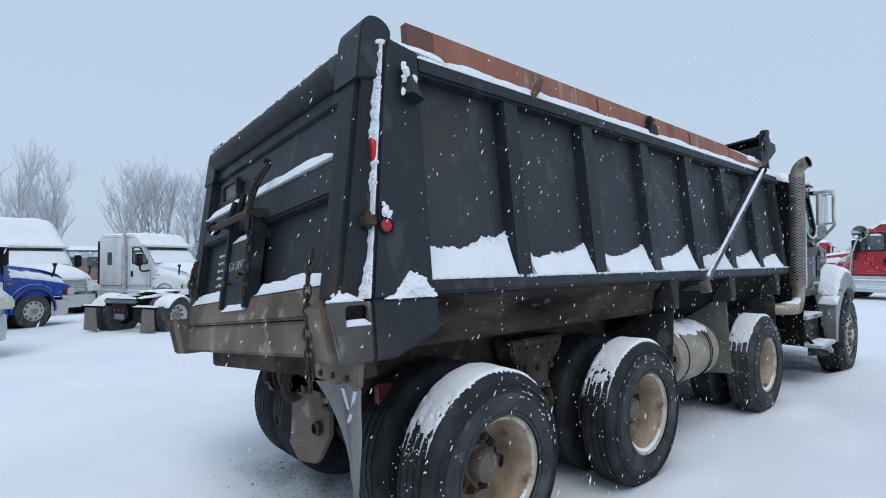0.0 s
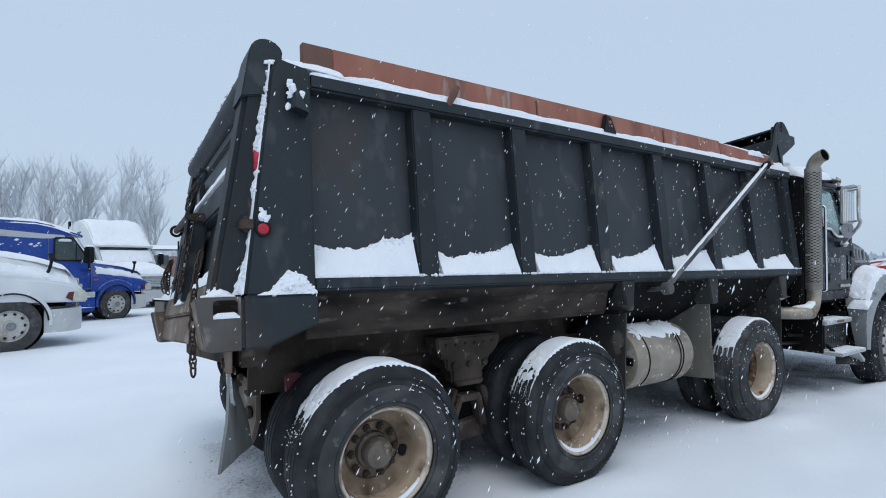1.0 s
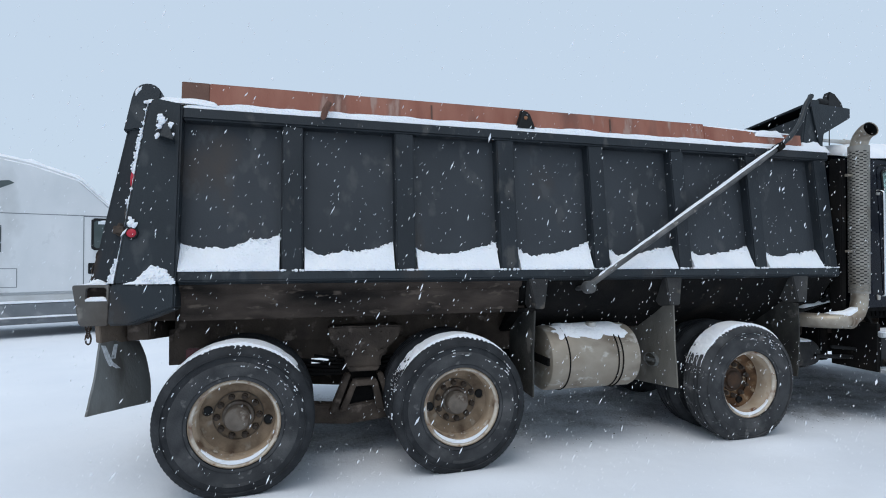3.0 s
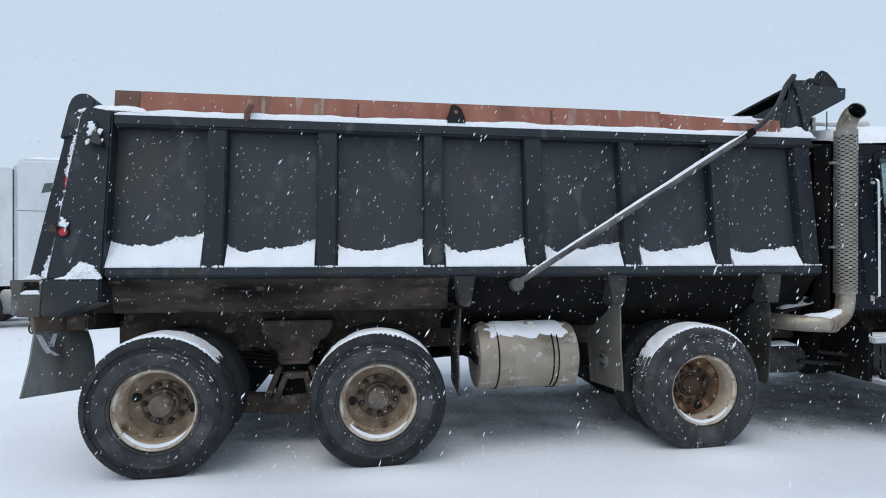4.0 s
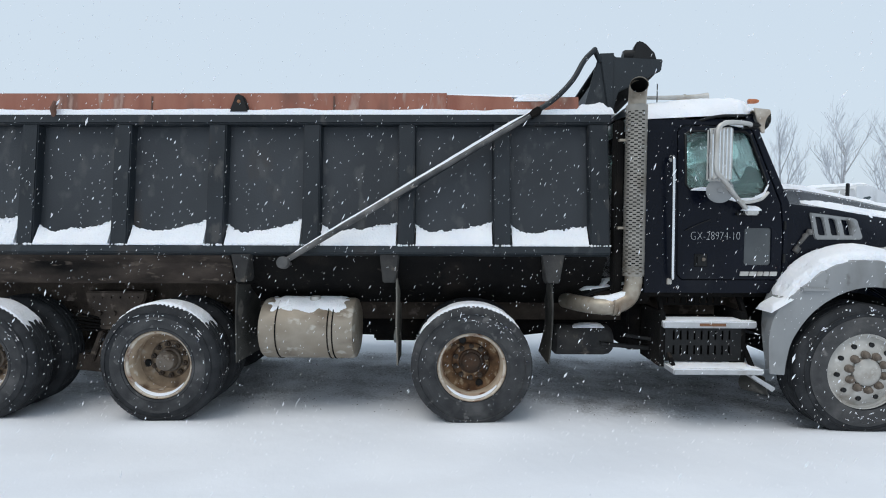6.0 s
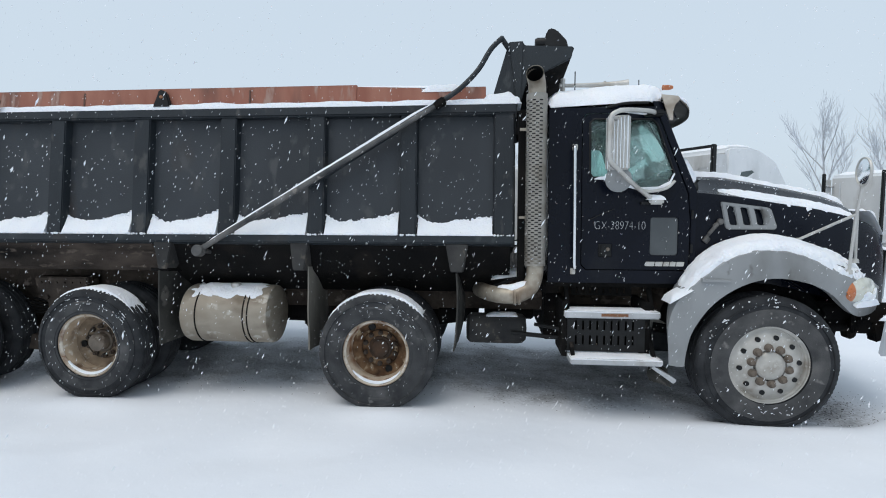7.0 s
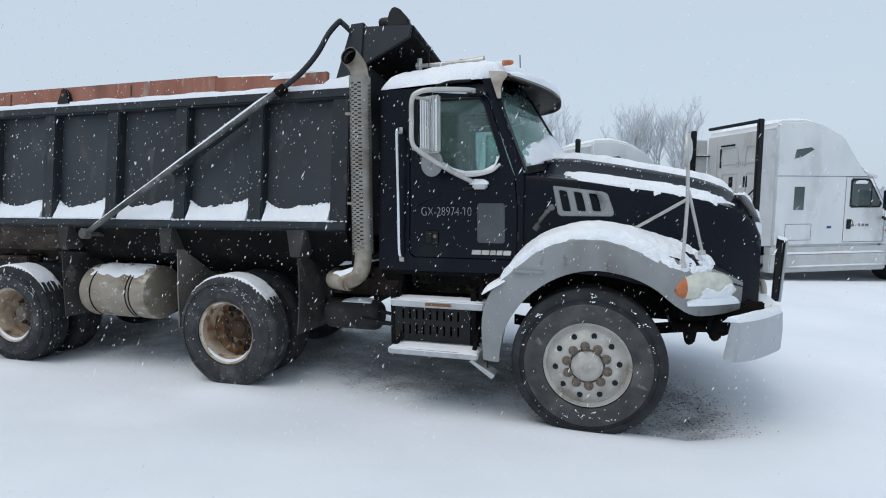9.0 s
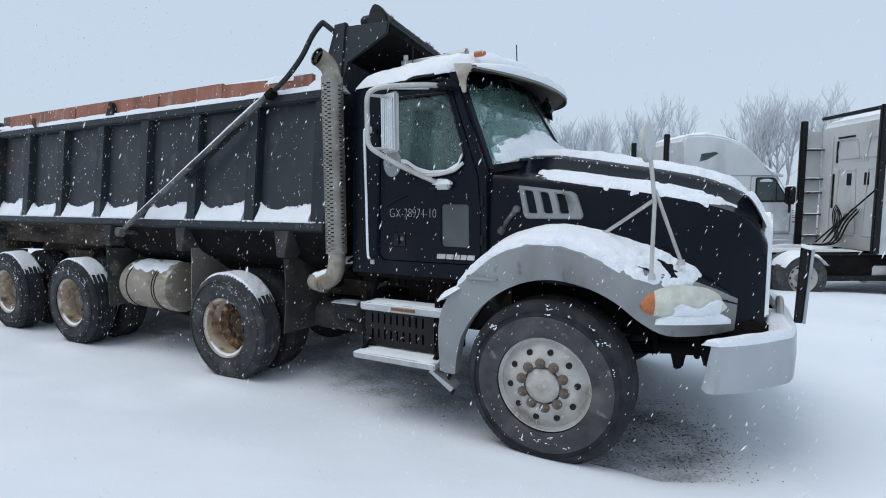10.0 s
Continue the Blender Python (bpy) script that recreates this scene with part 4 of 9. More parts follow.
for s in (-1, 1):
    back = 0.05 if s < 0 else 0.0     # the near post stands further out
    bm = prism(B(), [(TG(1.40) - back, 1.40), (TG(2.5) - back * 0.9, 2.5), (TG(2.5) + 0.10, 2.5), (TG(1.40) + 0.10, 1.40)], 'y', s * 0.955, s * 1.135)
    sp("tailgate_post", bm, POSTPAINT, "tall square tailgate post with rust streaks", 0.022)
    cap = [(TG(2.40) - 0.008 - back, 2.40), (TG(2.63) - 0.006 - back, 2.63)]
    cap += [(TG(2.66) + 0.059 - back / 2 - (0.063 + back / 2) * math.cos(radians(a)), 2.645 + 0.090 * math.sin(radians(a))) for a in range(12, 174, 18)]
    cap += [(TG(2.44) + 0.115, 2.44)]
    sp("post_cap", prism(B(), cap, 'y', s * 0.94, s * 1.148), BED, "rounded cap over the tailgate post", 0.006)
bm = B()
tube(bm, [(TG(2.58) + 0.03, -0.96, 2.575), (TG(2.58) + 0.03, 0.96, 2.575)], 0.085, 18)
sp("tailgate_top_tube", bm, BEDRIB, "round tailgate top tube with peeling frost")
bm = prism(B(), [(TG(1.9) + 0.06, 1.90), (TG(1.9) - 0.005, 1.915), (TG(2.1) - 0.005, 2.09), (TG(2.1) + 0.06, 2.105)], 'y', -0.955, 0.955)
sp("tailgate_rib", bm, BEDRIB, "broad horizontal tailgate rib", 0.012)
bm = prism(B(), [(TG(2.42) + 0.06, 2.40), (TG(2.42) + 0.03, 2.41), (TG(2.49) + 0.03, 2.49), (TG(2.49) + 0.06, 2.50)], 'y', -0.955, 0.955)
sp("tailgate_fold", bm, BED, "", 0.006)
bm = prism(B(), [(TG(1.5) + 0.06, 1.50), (TG(1.5) - 0.02, 1.495), (TG(1.34) - 0.035, 1.345), (TG(1.34) + 0.05, 1.335)], 'y', -1.0, 1.0)
sp("tailgate_sill", bm, APRON, "brown dirt-coated tailgate sill", 0.014)
bm = prism(B(), [(TG(1.33) + 0.04, 1.338), (TG(1.33) - 0.025, 1.335), (TG(1.17) - 0.02, 1.175), (TG(1.17) + 0.06, 1.16)], 'y', -1.10, 0.99)
sp("rear_apron", bm, APRON, "brown dirt-coated rear apron", 0.012)
for y in (-0.45, 0.55):
    sp("weld_patch", box(B(), TG(1.25) - 0.027, TG(1.25) - 0.012, y - 0.03, y + 0.03, 1.19, 1.22), RUST, "", 0.003)
# coal chute and its levers in the middle of the gate
bm = prism(B(), [(TG(1.44) - 0.035, 1.44), (TG(1.84) - 0.035, 1.84), (TG(1.84) + 0.03, 1.84), (TG(1.44) + 0.03, 1.44)], 'y', -0.06, 0.26)
chute = sp("chute_door", bm, BEDRIB, "small sliding chute door with chalked stock number", 0.006)
for y in (-0.09, 0.29):
    bm = prism(B(), [(TG(1.43) - 0.055, 1.43), (TG(2.0) - 0.055, 2.0), (TG(2.0) + 0.03, 2.0), (TG(1.43) + 0.03, 1.43)], 'y', y - 0.022, y + 0.022)
    sp("chute_guide", bm, BED, "", 0.006)
bm = B()
tube(bm, [(TG(1.97) - 0.10, 0.44, 1.965), (TG(1.97) - 0.10, -0.16, 1.965)], 0.022, 10)
box(bm, TG(1.97) - 0.11, TG(1.97) + 0.05, -0.15, -0.11, 1.94, 1.99)
box(bm, TG(1.97) - 0.11, TG(1.97) + 0.05, 0.29, 0.33, 1.94, 1.99)
sp("lever_shaft", bm, CHAINM, "rusty lever shaft", 0.003)
bm = B()
tube(bm, arc([(TG(1.85) - 0.09, -0.13, 1.86), (TG(2.0) - 0.10, -0.15, 2.0), (TG(2.12) - 0.08, -0.19, 2.14), (TG(2.22) - 0.05, -0.235, 2.235), (TG(2.2) - 0.09, -0.25, 2.245)], 5), 0.016, 8)
sp("lever", bm, BED, "bent lever handle")
bm = B()
for y, z in ((0.24, 2.1), (0.10, 2.12)):
    tube(bm, [(TG(1.95) - 0.07, y + 0.02, 1.97), (TG(2.05) - 0.05, y - 0.02, z)], 0.02, 8)
sp("lever_stub", bm, BLACKP)
lathe_bm = lathe(B(), [(0.035, -0.012), (0.045, 0.0), (0.035, 0.012), (0.025, 0.0)], 'y', (TG(1.97) - 0.10, 0.45, 1.965), 18, False)
sp("shaft_ring", lathe_bm, BLACKP)
for y, z in ((0.2, 1.58), (0.0, 1.62), (-0.09, 1.78)):
    sp("latch_pin", tube(B(), [(TG(z) - 0.03, y, z), (TG(z) - 0.08, y - 0.02, z + 0.01), (TG(z) - 0.09, y - 0.045, z - 0.02)], 0.010, 8), CHAINM)
sp("gate_lamp", box(B(), TG(2.26) + 0.03, TG(2.26) + 0.06, 0.48, 0.73, 2.195, 2.315), DIMLENS, "dull grey lamp box on the tailgate", 0.008)
sp("lamp_bracket", plate(B(), [(0.46, 2.175), (0.75, 2.175), (0.75, 2.335), (0.46, 2.335)], [[(0.49, 2.205), (0.72, 2.205), (0.72, 2.305), (0.49, 2.305)]], 'x', TG(2.26) + 0.012, TG(2.26) + 0.05), BED, "", 0.004)
tgm = Matrix.Rotation(math.atan(0.16), 4, 'Y')


def on_gate(y, z, off):
    """Writing runs towards -y and stands on the slope of the gate."""
    return LEAN @ Matrix.Translation((TG(z) + off, y, z)) @ tgm @ Euler((radians(90), 0, radians(-90))).to_matrix().to_4x4()


writing("stock_number", "GX-28974", 0.085, on_gate(0.25, 1.66, -0.037), CHALK, bed, 0.001, 0.72)
part("chalk_lines", bars(B(), on_gate(0.70, 1.80, 0.040), 6, 0.30, 0.020, 0.052, 6), CHALK, bed, "faded chalked lines of writing")


def chain(pts, r=0.0055, link=0.038):
    """Links in turn upright and flat along a hanging line."""
    bm = B()
    curve = arc(pts, 10)
    acc, k = 0.0, 0
    for a, b in zip(curve, curve[1:]):
        acc += (b - a).length
        if acc > link:
            acc = 0.0
            d = (b - a).normalized()
            side = d.orthogonal().normalized()
            if k % 2:
                side = d.cross(side)
            loop = []
            for q in range(9):
                t = 2 * math.pi * q / 8
                loop.append(b + d * (0.036 * math.cos(t)) + side * (0.017 * math.sin(t)))
            tube(bm, loop, r, 5, False)
            k += 1
    return bm


sp("safety_chain", chain([(-0.865, -0.95, 1.66), (-0.90, -0.955, 1.5), (-0.915, -0.96, 1.30), (-0.915, -0.962, 1.15), (-0.912, -0.96, 1.06)]), CHAINM, "rusty hanging safety chain")
sp("chute_chain", chain([(TG(1.93) - 0.085, -0.125, 1.94), (TG(1.8) - 0.075, -0.128, 1.80), (TG(1.6) - 0.07, -0.132, 1.62), (TG(1.5) - 0.072, -0.135, 1.50)], 0.0055, 0.04), CHAINM, "rusty chain beside the chute")
sp("lever_chain", chain([(TG(1.98) - 0.115, -0.165, 1.99), (TG(2.08) - 0.108, -0.185, 2.09), (TG(2.16) - 0.085, -0.215, 2.17)], 0.0055, 0.036), CHAINM, "chain wound round the lever")
sp("safety_chain", chain([(-0.80, 0.87, 1.82), (-0.86, 0.83, 1.66), (-0.85, 0.80, 1.55), (-0.84, 0.86, 1.62), (-0.82, 0.89, 1.78)]), CHAINM, "rusty looped safety chain")
sp("safety_chain", chain([(-0.82, 0.84, 1.80), (-0.88, 0.80, 1.62), (-0.87, 0.76, 1.54)]), CHAINM, "rusty looped safety chain")
# front wall, cab shield and tarp gear
sp("front_wall", box(B(), 5.17, 5.215, -1.06, 1.06, 1.40, 3.0), BED, "", 0.006)
for s in (-1, 1):
    bm = prism(B(), [(5.0, 2.595), (5.155, 3.135), (5.27, 3.14), (5.29, 3.105), (5.69, 3.085), (5.675, 2.985), (5.31, 2.80), (5.25, 2.595)], 'y', s * 1.06, s * 1.085)
    sp("shield_side", bm, BED, "folded side plate of the cab shield", 0.006)
    sp("shield_gusset", prism(B(), [(5.155, 3.13), (5.275, 3.135), (5.255, 2.60), (5.22, 2.60)], 'y', s * 1.083, s * 1.10), BED, "", 0.005)
bm = prism(B(), [(5.18, 3.12), (5.70, 3.09), (5.70, 3.065), (5.18, 3.095)], 'y', -1.06, 1.06)
sp("shield_top", bm, BED, "", 0.006)
bm = prism(B(), [(5.19, 2.98), (5.69, 3.09), (5.685, 3.02), (5.19, 2.86)], 'y', -1.05, 1.05)
sp("shield_brace", bm, UNDER)
bm = prism(B(), [(4.62, 2.62), (5.02, 2.98), (5.16, 3.12), (5.18, 3.10), (5.18, 2.62)], 'y', 0.98, 1.02)
sp("shield_wing", bm, BED)
bm = B()
tube(bm, [(5.56, -0.97, 3.16), (5.56, 1.0, 3.16)], 0.055, 14)
sp("tarp_roll", bm, BLACKP, "rolled tarp on the cab shield")
bm = prism(B(), [(5.44, 3.10), (5.66, 3.09), (5.64, 3.16), (5.56, 3.25), (5.50, 3.27), (5.47, 3.22)], 'y', -1.05, -0.98)
sp("tarp_bracket", bm, BLACKP, "", 0.012)
sp("tarp_motor", lathe(B(), [(0.0, 5.38), (0.04, 5.38), (0.05, 5.40), (0.05, 5.49), (0.0, 5.49)], 'x', (0, -1.0, 3.15), 14), BLACKP)
bm = B()
tube(bm, arc([(2.545, -1.222, 1.345), (3.4, -1.225, 1.862), (4.2, -1.22, 2.345), (4.591, -1.206, 2.585)], 3), 0.024, 10)
sp("tarp_arm", bm, WORN, "bare galvanised swing arm of the tarp")
bm = B()
tube(bm, arc([(4.57, -1.206, 2.575), (4.75, -1.20, 2.70), (4.90, -1.19, 2.86), (5.0, -1.18, 3.03), (5.085, -1.173, 3.12), (5.10, -1.15, 3.125), (5.16, -1.08, 3.07)], 4), 0.022, 10)
sp("tarp_arm", bm, BED, "black curved end of the tarp arm")
sp("arm_clamp", box(B(), -0.05, 0.05, -0.035, 0.035, -0.03, 0.03, Matrix.Translation((4.585, -1.205, 2.58)) @ Matrix.Rotation(radians(-32), 4, 'Y')), UNDER, "", 0.008)
bm = B()
tube(bm, [(2.545, -1.26, 1.338), (2.545, -0.95, 1.338)], 0.02, 10)
lathe(bm, [(0.0, -1.268), (0.045, -1.268), (0.05, -1.26), (0.05, -1.20), (0.0, -1.20)], 'y', (2.545, 0, 1.338), 18)
box(bm, 2.30, 2.56, -1.0, -0.96, 1.31, 1.37)
sp("arm_pivot", bm, WORN, "", 0.003)
# dark band below the tarp arm, built as a thin rod
bm = B()
tube(bm, [(3.47, -1.165, 1.90), (4.22, -1.15, 2.37)], 0.022, 6)
sp("brace_rod", bm, BED)


# mud flaps: curved rubber sheets
def mud_flap(name, quad, bend, label, xf=None, mat=FLAP):
    bm = B()
    a, b, c, d = [Vector(p) for p in quad]
    nrm = (b - a).cross(d - a).normalized()
    rows = []
    for i in range(9):
        u = i / 8
        rows.append([(a * (1 - u) + b * u) * (1 - v / 8) + (d * (1 - u) + c * u) * (v / 8) + nrm * (bend * math.sin(math.pi * v / 8) * (0.5 + u) + 0.01 * nz(u * 3, v / 3, bend * 50)) for v in range(9)])
    front = [[bm.verts.new(p + nrm * 0.006) for p in r] for r in rows]
    back = [[bm.verts.new(p - nrm * 0.006) for p in r] for r in rows]
    for i in range(8):
        for j in range(8):
            bm.faces.new((front[i][j], front[i + 1][j], front[i + 1][j + 1], front[i][j + 1]))
            bm.faces.new((back[i][j], back[i][j + 1], back[i + 1][j + 1], back[i + 1][j]))
    for i in range(8):
        for j in (0, 8):
            bm.faces.new((front[i][j], back[i][j], back[i + 1][j], front[i + 1][j]))
            bm.faces.new((front[j][i], front[j][i + 1], back[j][i + 1], back[j][i]))
    return part(name, bm, mat, truck, label, xf)


FQ = [Vector(p) for p in ((-0.786, -1.02, 1.065), (-0.712, -0.515, 0.975), (-0.60, -0.66, 0.57), (-0.84, -1.085, 0.615))]
rear_flap = mud_flap("mud_flap", FQ, -0.02, "pale weathered rear mud flap with torn print", None, TAILFLAP)
fn = (FQ[1] - FQ[0]).cross(FQ[3] - FQ[0]).normalized()
for u0, v0, u1, v1 in ((0.02, 0.08, 0.22, 0.36), (0.30, 0.06, 0.24, 0.26), (0.18, 0.30, 0.34, 0.40)):
    pts = []
    for u, v in ((u0, v0), (u0 + 0.07, v0), (u1 + 0.07, v1), (u1, v1)):
        q = (FQ[0] * (1 - u) + FQ[1] * u) * (1 - v) + (FQ[3] * (1 - u) + FQ[2] * u) * v + fn * (-0.02 * math.sin(math.pi * v) * (0.5 + u))
        pts.append(q)
    part("print_bar", loft(B(), [[q + fn * 0.012 for q in pts], [q - fn * 0.012 for q in pts]]), CHALK, rear_flap)
mud_flap("mud_flap", [(2.13, -1.0, 1.16), (2.15, -0.50, 1.16), (2.14, -0.50, 0.50), (2.12, -1.0, 0.50)], 0.01, "dusty mud flap behind a wheel", None, FLAP)
mud_flap("mud_flap", [(3.445, -0.92, 1.20), (3.435, -0.28, 1.13), (3.43, -0.40, 0.42), (3.455, -0.96, 0.475)], 0.006, "dust-caked khaki mud flap with an oval mark", None, KHAKI)
mud_flap("mud_flap", [(4.73, -0.97, 1.16), (4.72, -0.45, 1.16), (4.72, -0.45, 0.48), (4.71, -0.98, 0.50)], -0.04, "dark grey mud flap behind the lifted axle", None, FLAP)
hang = [Vector(p) for p in ((-0.795, -1.045, 1.165), (-0.692, -0.485, 1.10), (-0.697, -0.505, 0.985), (-0.75, -0.80, 1.012), (-0.762, -0.86, 1.035), (-0.79, -1.03, 1.045))]
part("flap_bracket", loft(B(), [[q + fn * 0.016 for q in hang], [q - fn * 0.016 for q in hang]]), APRON, truck, "mud-brown flap hanger plate", None, 0.004)
for u in (0.2, 0.5, 0.8):
    q = hang[0].lerp(hang[1], u) - Vector((0, 0, 0.085))
    part("bolt", lathe(B(), [(0.0, -0.030), (0.013, -0.030), (0.016, -0.016), (0.0, -0.016)], 'x', q, 8), MUD, truck)
mk = Matrix.Translation((3.424, -0.66, 0.66)) @ Matrix.Rotation(radians(-92), 4, 'Z')
oval = part("flap_mark", lathe(B(), [(0.082, -0.020), (0.091, -0.020), (0.091, 0.012), (0.082, 0.012)], 'y', (0, 0, 0), 28, False), TAILFLAP, truck, "oval moulded mark on the flap")
oval.matrix_basis = mk @ Matrix.Diagonal((1, 1, 0.66, 1))
part("mark_bar", box(B(), -0.055, 0.055, -0.019, 0.0, -0.022, 0.022), TAILFLAP, oval)
for s in (-1, 1):
    sp("flap_hanger", box(B(), 2.05, 2.20, s * 0.6, s * 1.12, 1.16, 1.19), UNDER)
# plate and coupling at the tail
bm = prism(B(), [(-0.30, 0.90), (0.42, 0.88), (0.38, 0.66), (0.30, 0.59), (0.14, 0.46), (-0.08, 0.48), (-0.14, 0.52), (-0.27, 0.66)], 'x', -0.46, -0.43)
sp("hitch_plate", bm, APRON, "mud-brown pintle hitch plate", 0.006)
bm = B()
box(bm, -0.50, -0.40, -0.26, 0.46, 0.88, 1.10)
sp("hitch_beam", bm, APRON, "mud-caked hitch cross beam", 0.008)
bm = B()
box(bm, -0.50, -0.40, -0.02, 0.10, 0.90, 1.06)
lathe(bm, [(0.0, -0.54), (0.055, -0.54), (0.07, -0.52), (0.07, -0.44), (0.0, -0.44)], 'x', (0, 0.20, 0.97), 16)
tube(bm, arc([(-0.46, 0.04, 1.05), (-0.53, 0.05, 1.02), (-0.56, 0.06, 0.94), (-0.53, 0.06, 0.87), (-0.48, 0.05, 0.88)], 5), 0.032, 10)
sp("pintle_hook", bm, MUD, "mud-caked pintle hook", 0.012)
for k in range(4):
    bm = tube(B(), arc([(-0.50, 0.28 - 0.09 * k, 1.12), (-0.58, 0.27 - 0.10 * k, 1.02 - 0.02 * k), (-0.54, 0.24 - 0.08 * k, 0.90), (-0.46, 0.20 - 0.06 * k, 0.94)], 5), 0.011, 6)
    sp("hose", bm, GRIME, "dirty hanging hose")
for y, z in ((0.30, 1.03), (0.30, 0.93), (-0.10, 1.02), (-0.10, 0.92)):
    sp("bolt", lathe(B(), [(0.0, -0.53), (0.022, -0.53), (0.026, -0.50), (0.0, -0.50)], 'x', (0, y, z), 6), MUD)
for y in (-0.16, 0.34):
    bm = lathe(B(), [(0.028, -0.50), (0.042, -0.49), (0.042, -0.47), (0.028, -0.46)], 'x', (0, y, 0.70), 16, False)
    sp("chain_eye", bm, CHAINM, "round safety chain eye")
sp("reflector_block", box(B(), -0.39, -0.30, -0.70, -0.64, 0.84, 0.97), DIMRED, "red lamp under the tail", 0.01)
sp("tail_beam", box(B(), -0.70, -0.56, -0.95, 0.95, 1.05, 1.17), MUD, "", 0.01)

# fuel tank
bm = lathe(B(), [(0.0, 2.28), (0.225, 2.28), (0.252, 2.292), (0.262, 2.315), (0.262, 3.055), (0.252, 3.078), (0.225, 3.09), (0.0, 3.09)], 'x', (0, -0.73, 0.745), 56)
tank = part("fuel_tank", bm, TANK, truck, "round aluminium fuel tank dusted with snow")
for x in (2.43, 2.865, 2.905):
    part("tank_strap", lathe(B(), [(0.2615, x), (0.268, x + 0.002), (0.268, x + 0.010), (0.2615, x + 0.012)], 'x', (0, -0.73, 0.745), 48, False), UNDER, tank, "thin dark tank strap")
part("tank_cap", lathe(B(), [(0.045, 0.99), (0.045, 1.025), (0.04, 1.032), (0.0, 1.032), (0.0, 0.99)], 'z', (2.73, -0.80, 0.0), 18), ALU, tank)
part("tank_step", box(B(), 2.26, 2.285, -0.95, -0.42, 0.72, 0.78), UNDER, tank)
for x in (2.40, 2.92):
    part("tank_bracket", prism(B(), [(-0.35, 1.0), (-0.45, 1.0), (-0.62, 0.50), (-0.80, 0.49), (-0.80, 0.515), (-0.6, 0.56), (-0.35, 0.7)], 'x', x, x + 0.06), UNDER, tank)
# exhaust
bm = B()
tube(bm, arc([(4.92, -0.55, 0.98), (5.0, -0.78, 0.985), (5.10, -0.93, 0.99), (5.22, -0.98, 1.0), (5.33, -0.98, 1.06), (5.37, -0.98, 1.17), (5.37, -0.98, 1.32)], 6), 0.068, 20)
pipe = part("exhaust_pipe", bm, PIPE, truck, "heat-stained exhaust elbow with snow on it")
pipe.matrix_basis = Matrix.Translation((0, -0.06, 0))
for x in (5.20, 5.235):
    part("pipe_clamp", lathe(B(), [(0.069, x), (0.076, x + 0.004), (0.076, x + 0.022), (0.069, x + 0.026)], 'x', (0, -0.978, 0.996), 24, False), PIPE, pipe)
bm = B()
tube(bm, [(5.37, -0.98, 1.25), (5.37, -0.98, 2.6)], 0.066, 20)
part("inner_pipe", bm, BLACKP, pipe)
# perforated heat shield, as a lattice of staggered slots
bm = B()
nseg, nrow, rr = 18, 84, 0.083
z0, z1 = 1.245, 2.60
for i in range(nseg):
    for j in range(nrow):
        a0, a1 = 2 * math.pi * i / nseg, 2 * math.pi * (i + 1) / nseg
        za, zb = z0 + (z1 - z0) * j / nrow, z0 + (z1 - z0) * (j + 1) / nrow
        slot = (i + j) % 2 == 0 and 0 < j < nrow - 3 and i not in (15, 16)
        q = [(5.37 + rr * math.cos(a), -0.98 + rr * math.sin(a), z) for a, z in ((a0, za), (a1, za), (a1, zb), (a0, zb))]
        if not slot:
            bm.faces.new([bm.verts.new(p) for p in q])
        else:
            am, zm = (a0 + a1) / 2, (za + zb) / 2
            k1, k2 = 0.94, 0.62
            h = [(5.37 + rr * math.cos(am + (a - am) * k1), -0.98 + rr * math.sin(am + (a - am) * k1), zm + (z - zm) * k2) for a, z in ((a0, za), (a1, za), (a1, zb), (a0, zb))]
            qo, hi = [bm.verts.new(p) for p in q], [bm.verts.new(p) for p in h]
            for k in range(4):
                n2 = (k + 1) % 4
                bm.faces.new((qo[k], qo[n2], hi[n2], hi[k]))
bmesh.ops.remove_doubles(bm, verts=bm.verts, dist=0.0004)
part("heat_shield", bm, SHIELD, pipe, "perforated dull aluminium heat shield")
bm = B()
tube(bm, arc([(5.37, -0.98, 2.56), (5.37, -0.985, 2.62), (5.365, -1.01, 2.675), (5.35, -1.06, 2.715), (5.34, -1.11, 2.732)], 5), 0.069, 22, False)
tube(bm, arc([(5.34, -1.11, 2.732), (5.345, -1.09, 2.726), (5.35, -1.07, 2.718)], 4), [0.069, 0.065, 0.064, 0.064, 0.064, 0.064, 0.064, 0.064, 0.064], 22, False)
part("stack_tip", bm, PIPE, pipe, "curved heat-browned stack tip")
# black tube and end disc inside the tip
part("stack_bore", lathe(tube(B(), arc([(5.3405, -1.107, 2.731), (5.35, -1.06, 2.715), (5.365, -1.01, 2.675), (5.37, -0.985, 2.62)], 4), 0.0625, 24, False), [(0.0, 2.62), (0.0625, 2.62), (0.0625, 2.61), (0.0, 2.61)], 'z', (5.37, -0.985, 0), 20), BLACKP, pipe, "black bore of the stack")
for z in (1.62, 2.32):
    bm = B()
    box(bm, 5.24, 5.30, -0.98, -0.95, z, z + 0.02)
    part("stack_clamp", bm, PIPE, pipe)
part("stack_mount", box(B(), 5.235, 5.30, -0.92, -0.80, 0.95, 2.5), UNDER, pipe, "", None, 0.01)
# air tank and clutter behind the cab
bm = lathe(B(), [(0.0, 4.80), (0.10, 4.805), (0.132, 4.835), (0.136, 4.87), (0.136, 5.26), (0.128, 5.305), (0.10, 5.335), (0.0, 5.345)], 'x', (0, -0.59, 0.625), 28)
part("air_tank", bm, WORNDARK, truck, "dirt-caked round air tank")
part("air_line", tube(B(), [(5.2, -0.75, 0.62), (5.6, -0.8, 0.60)], 0.02, 8), BLACKP, truck)
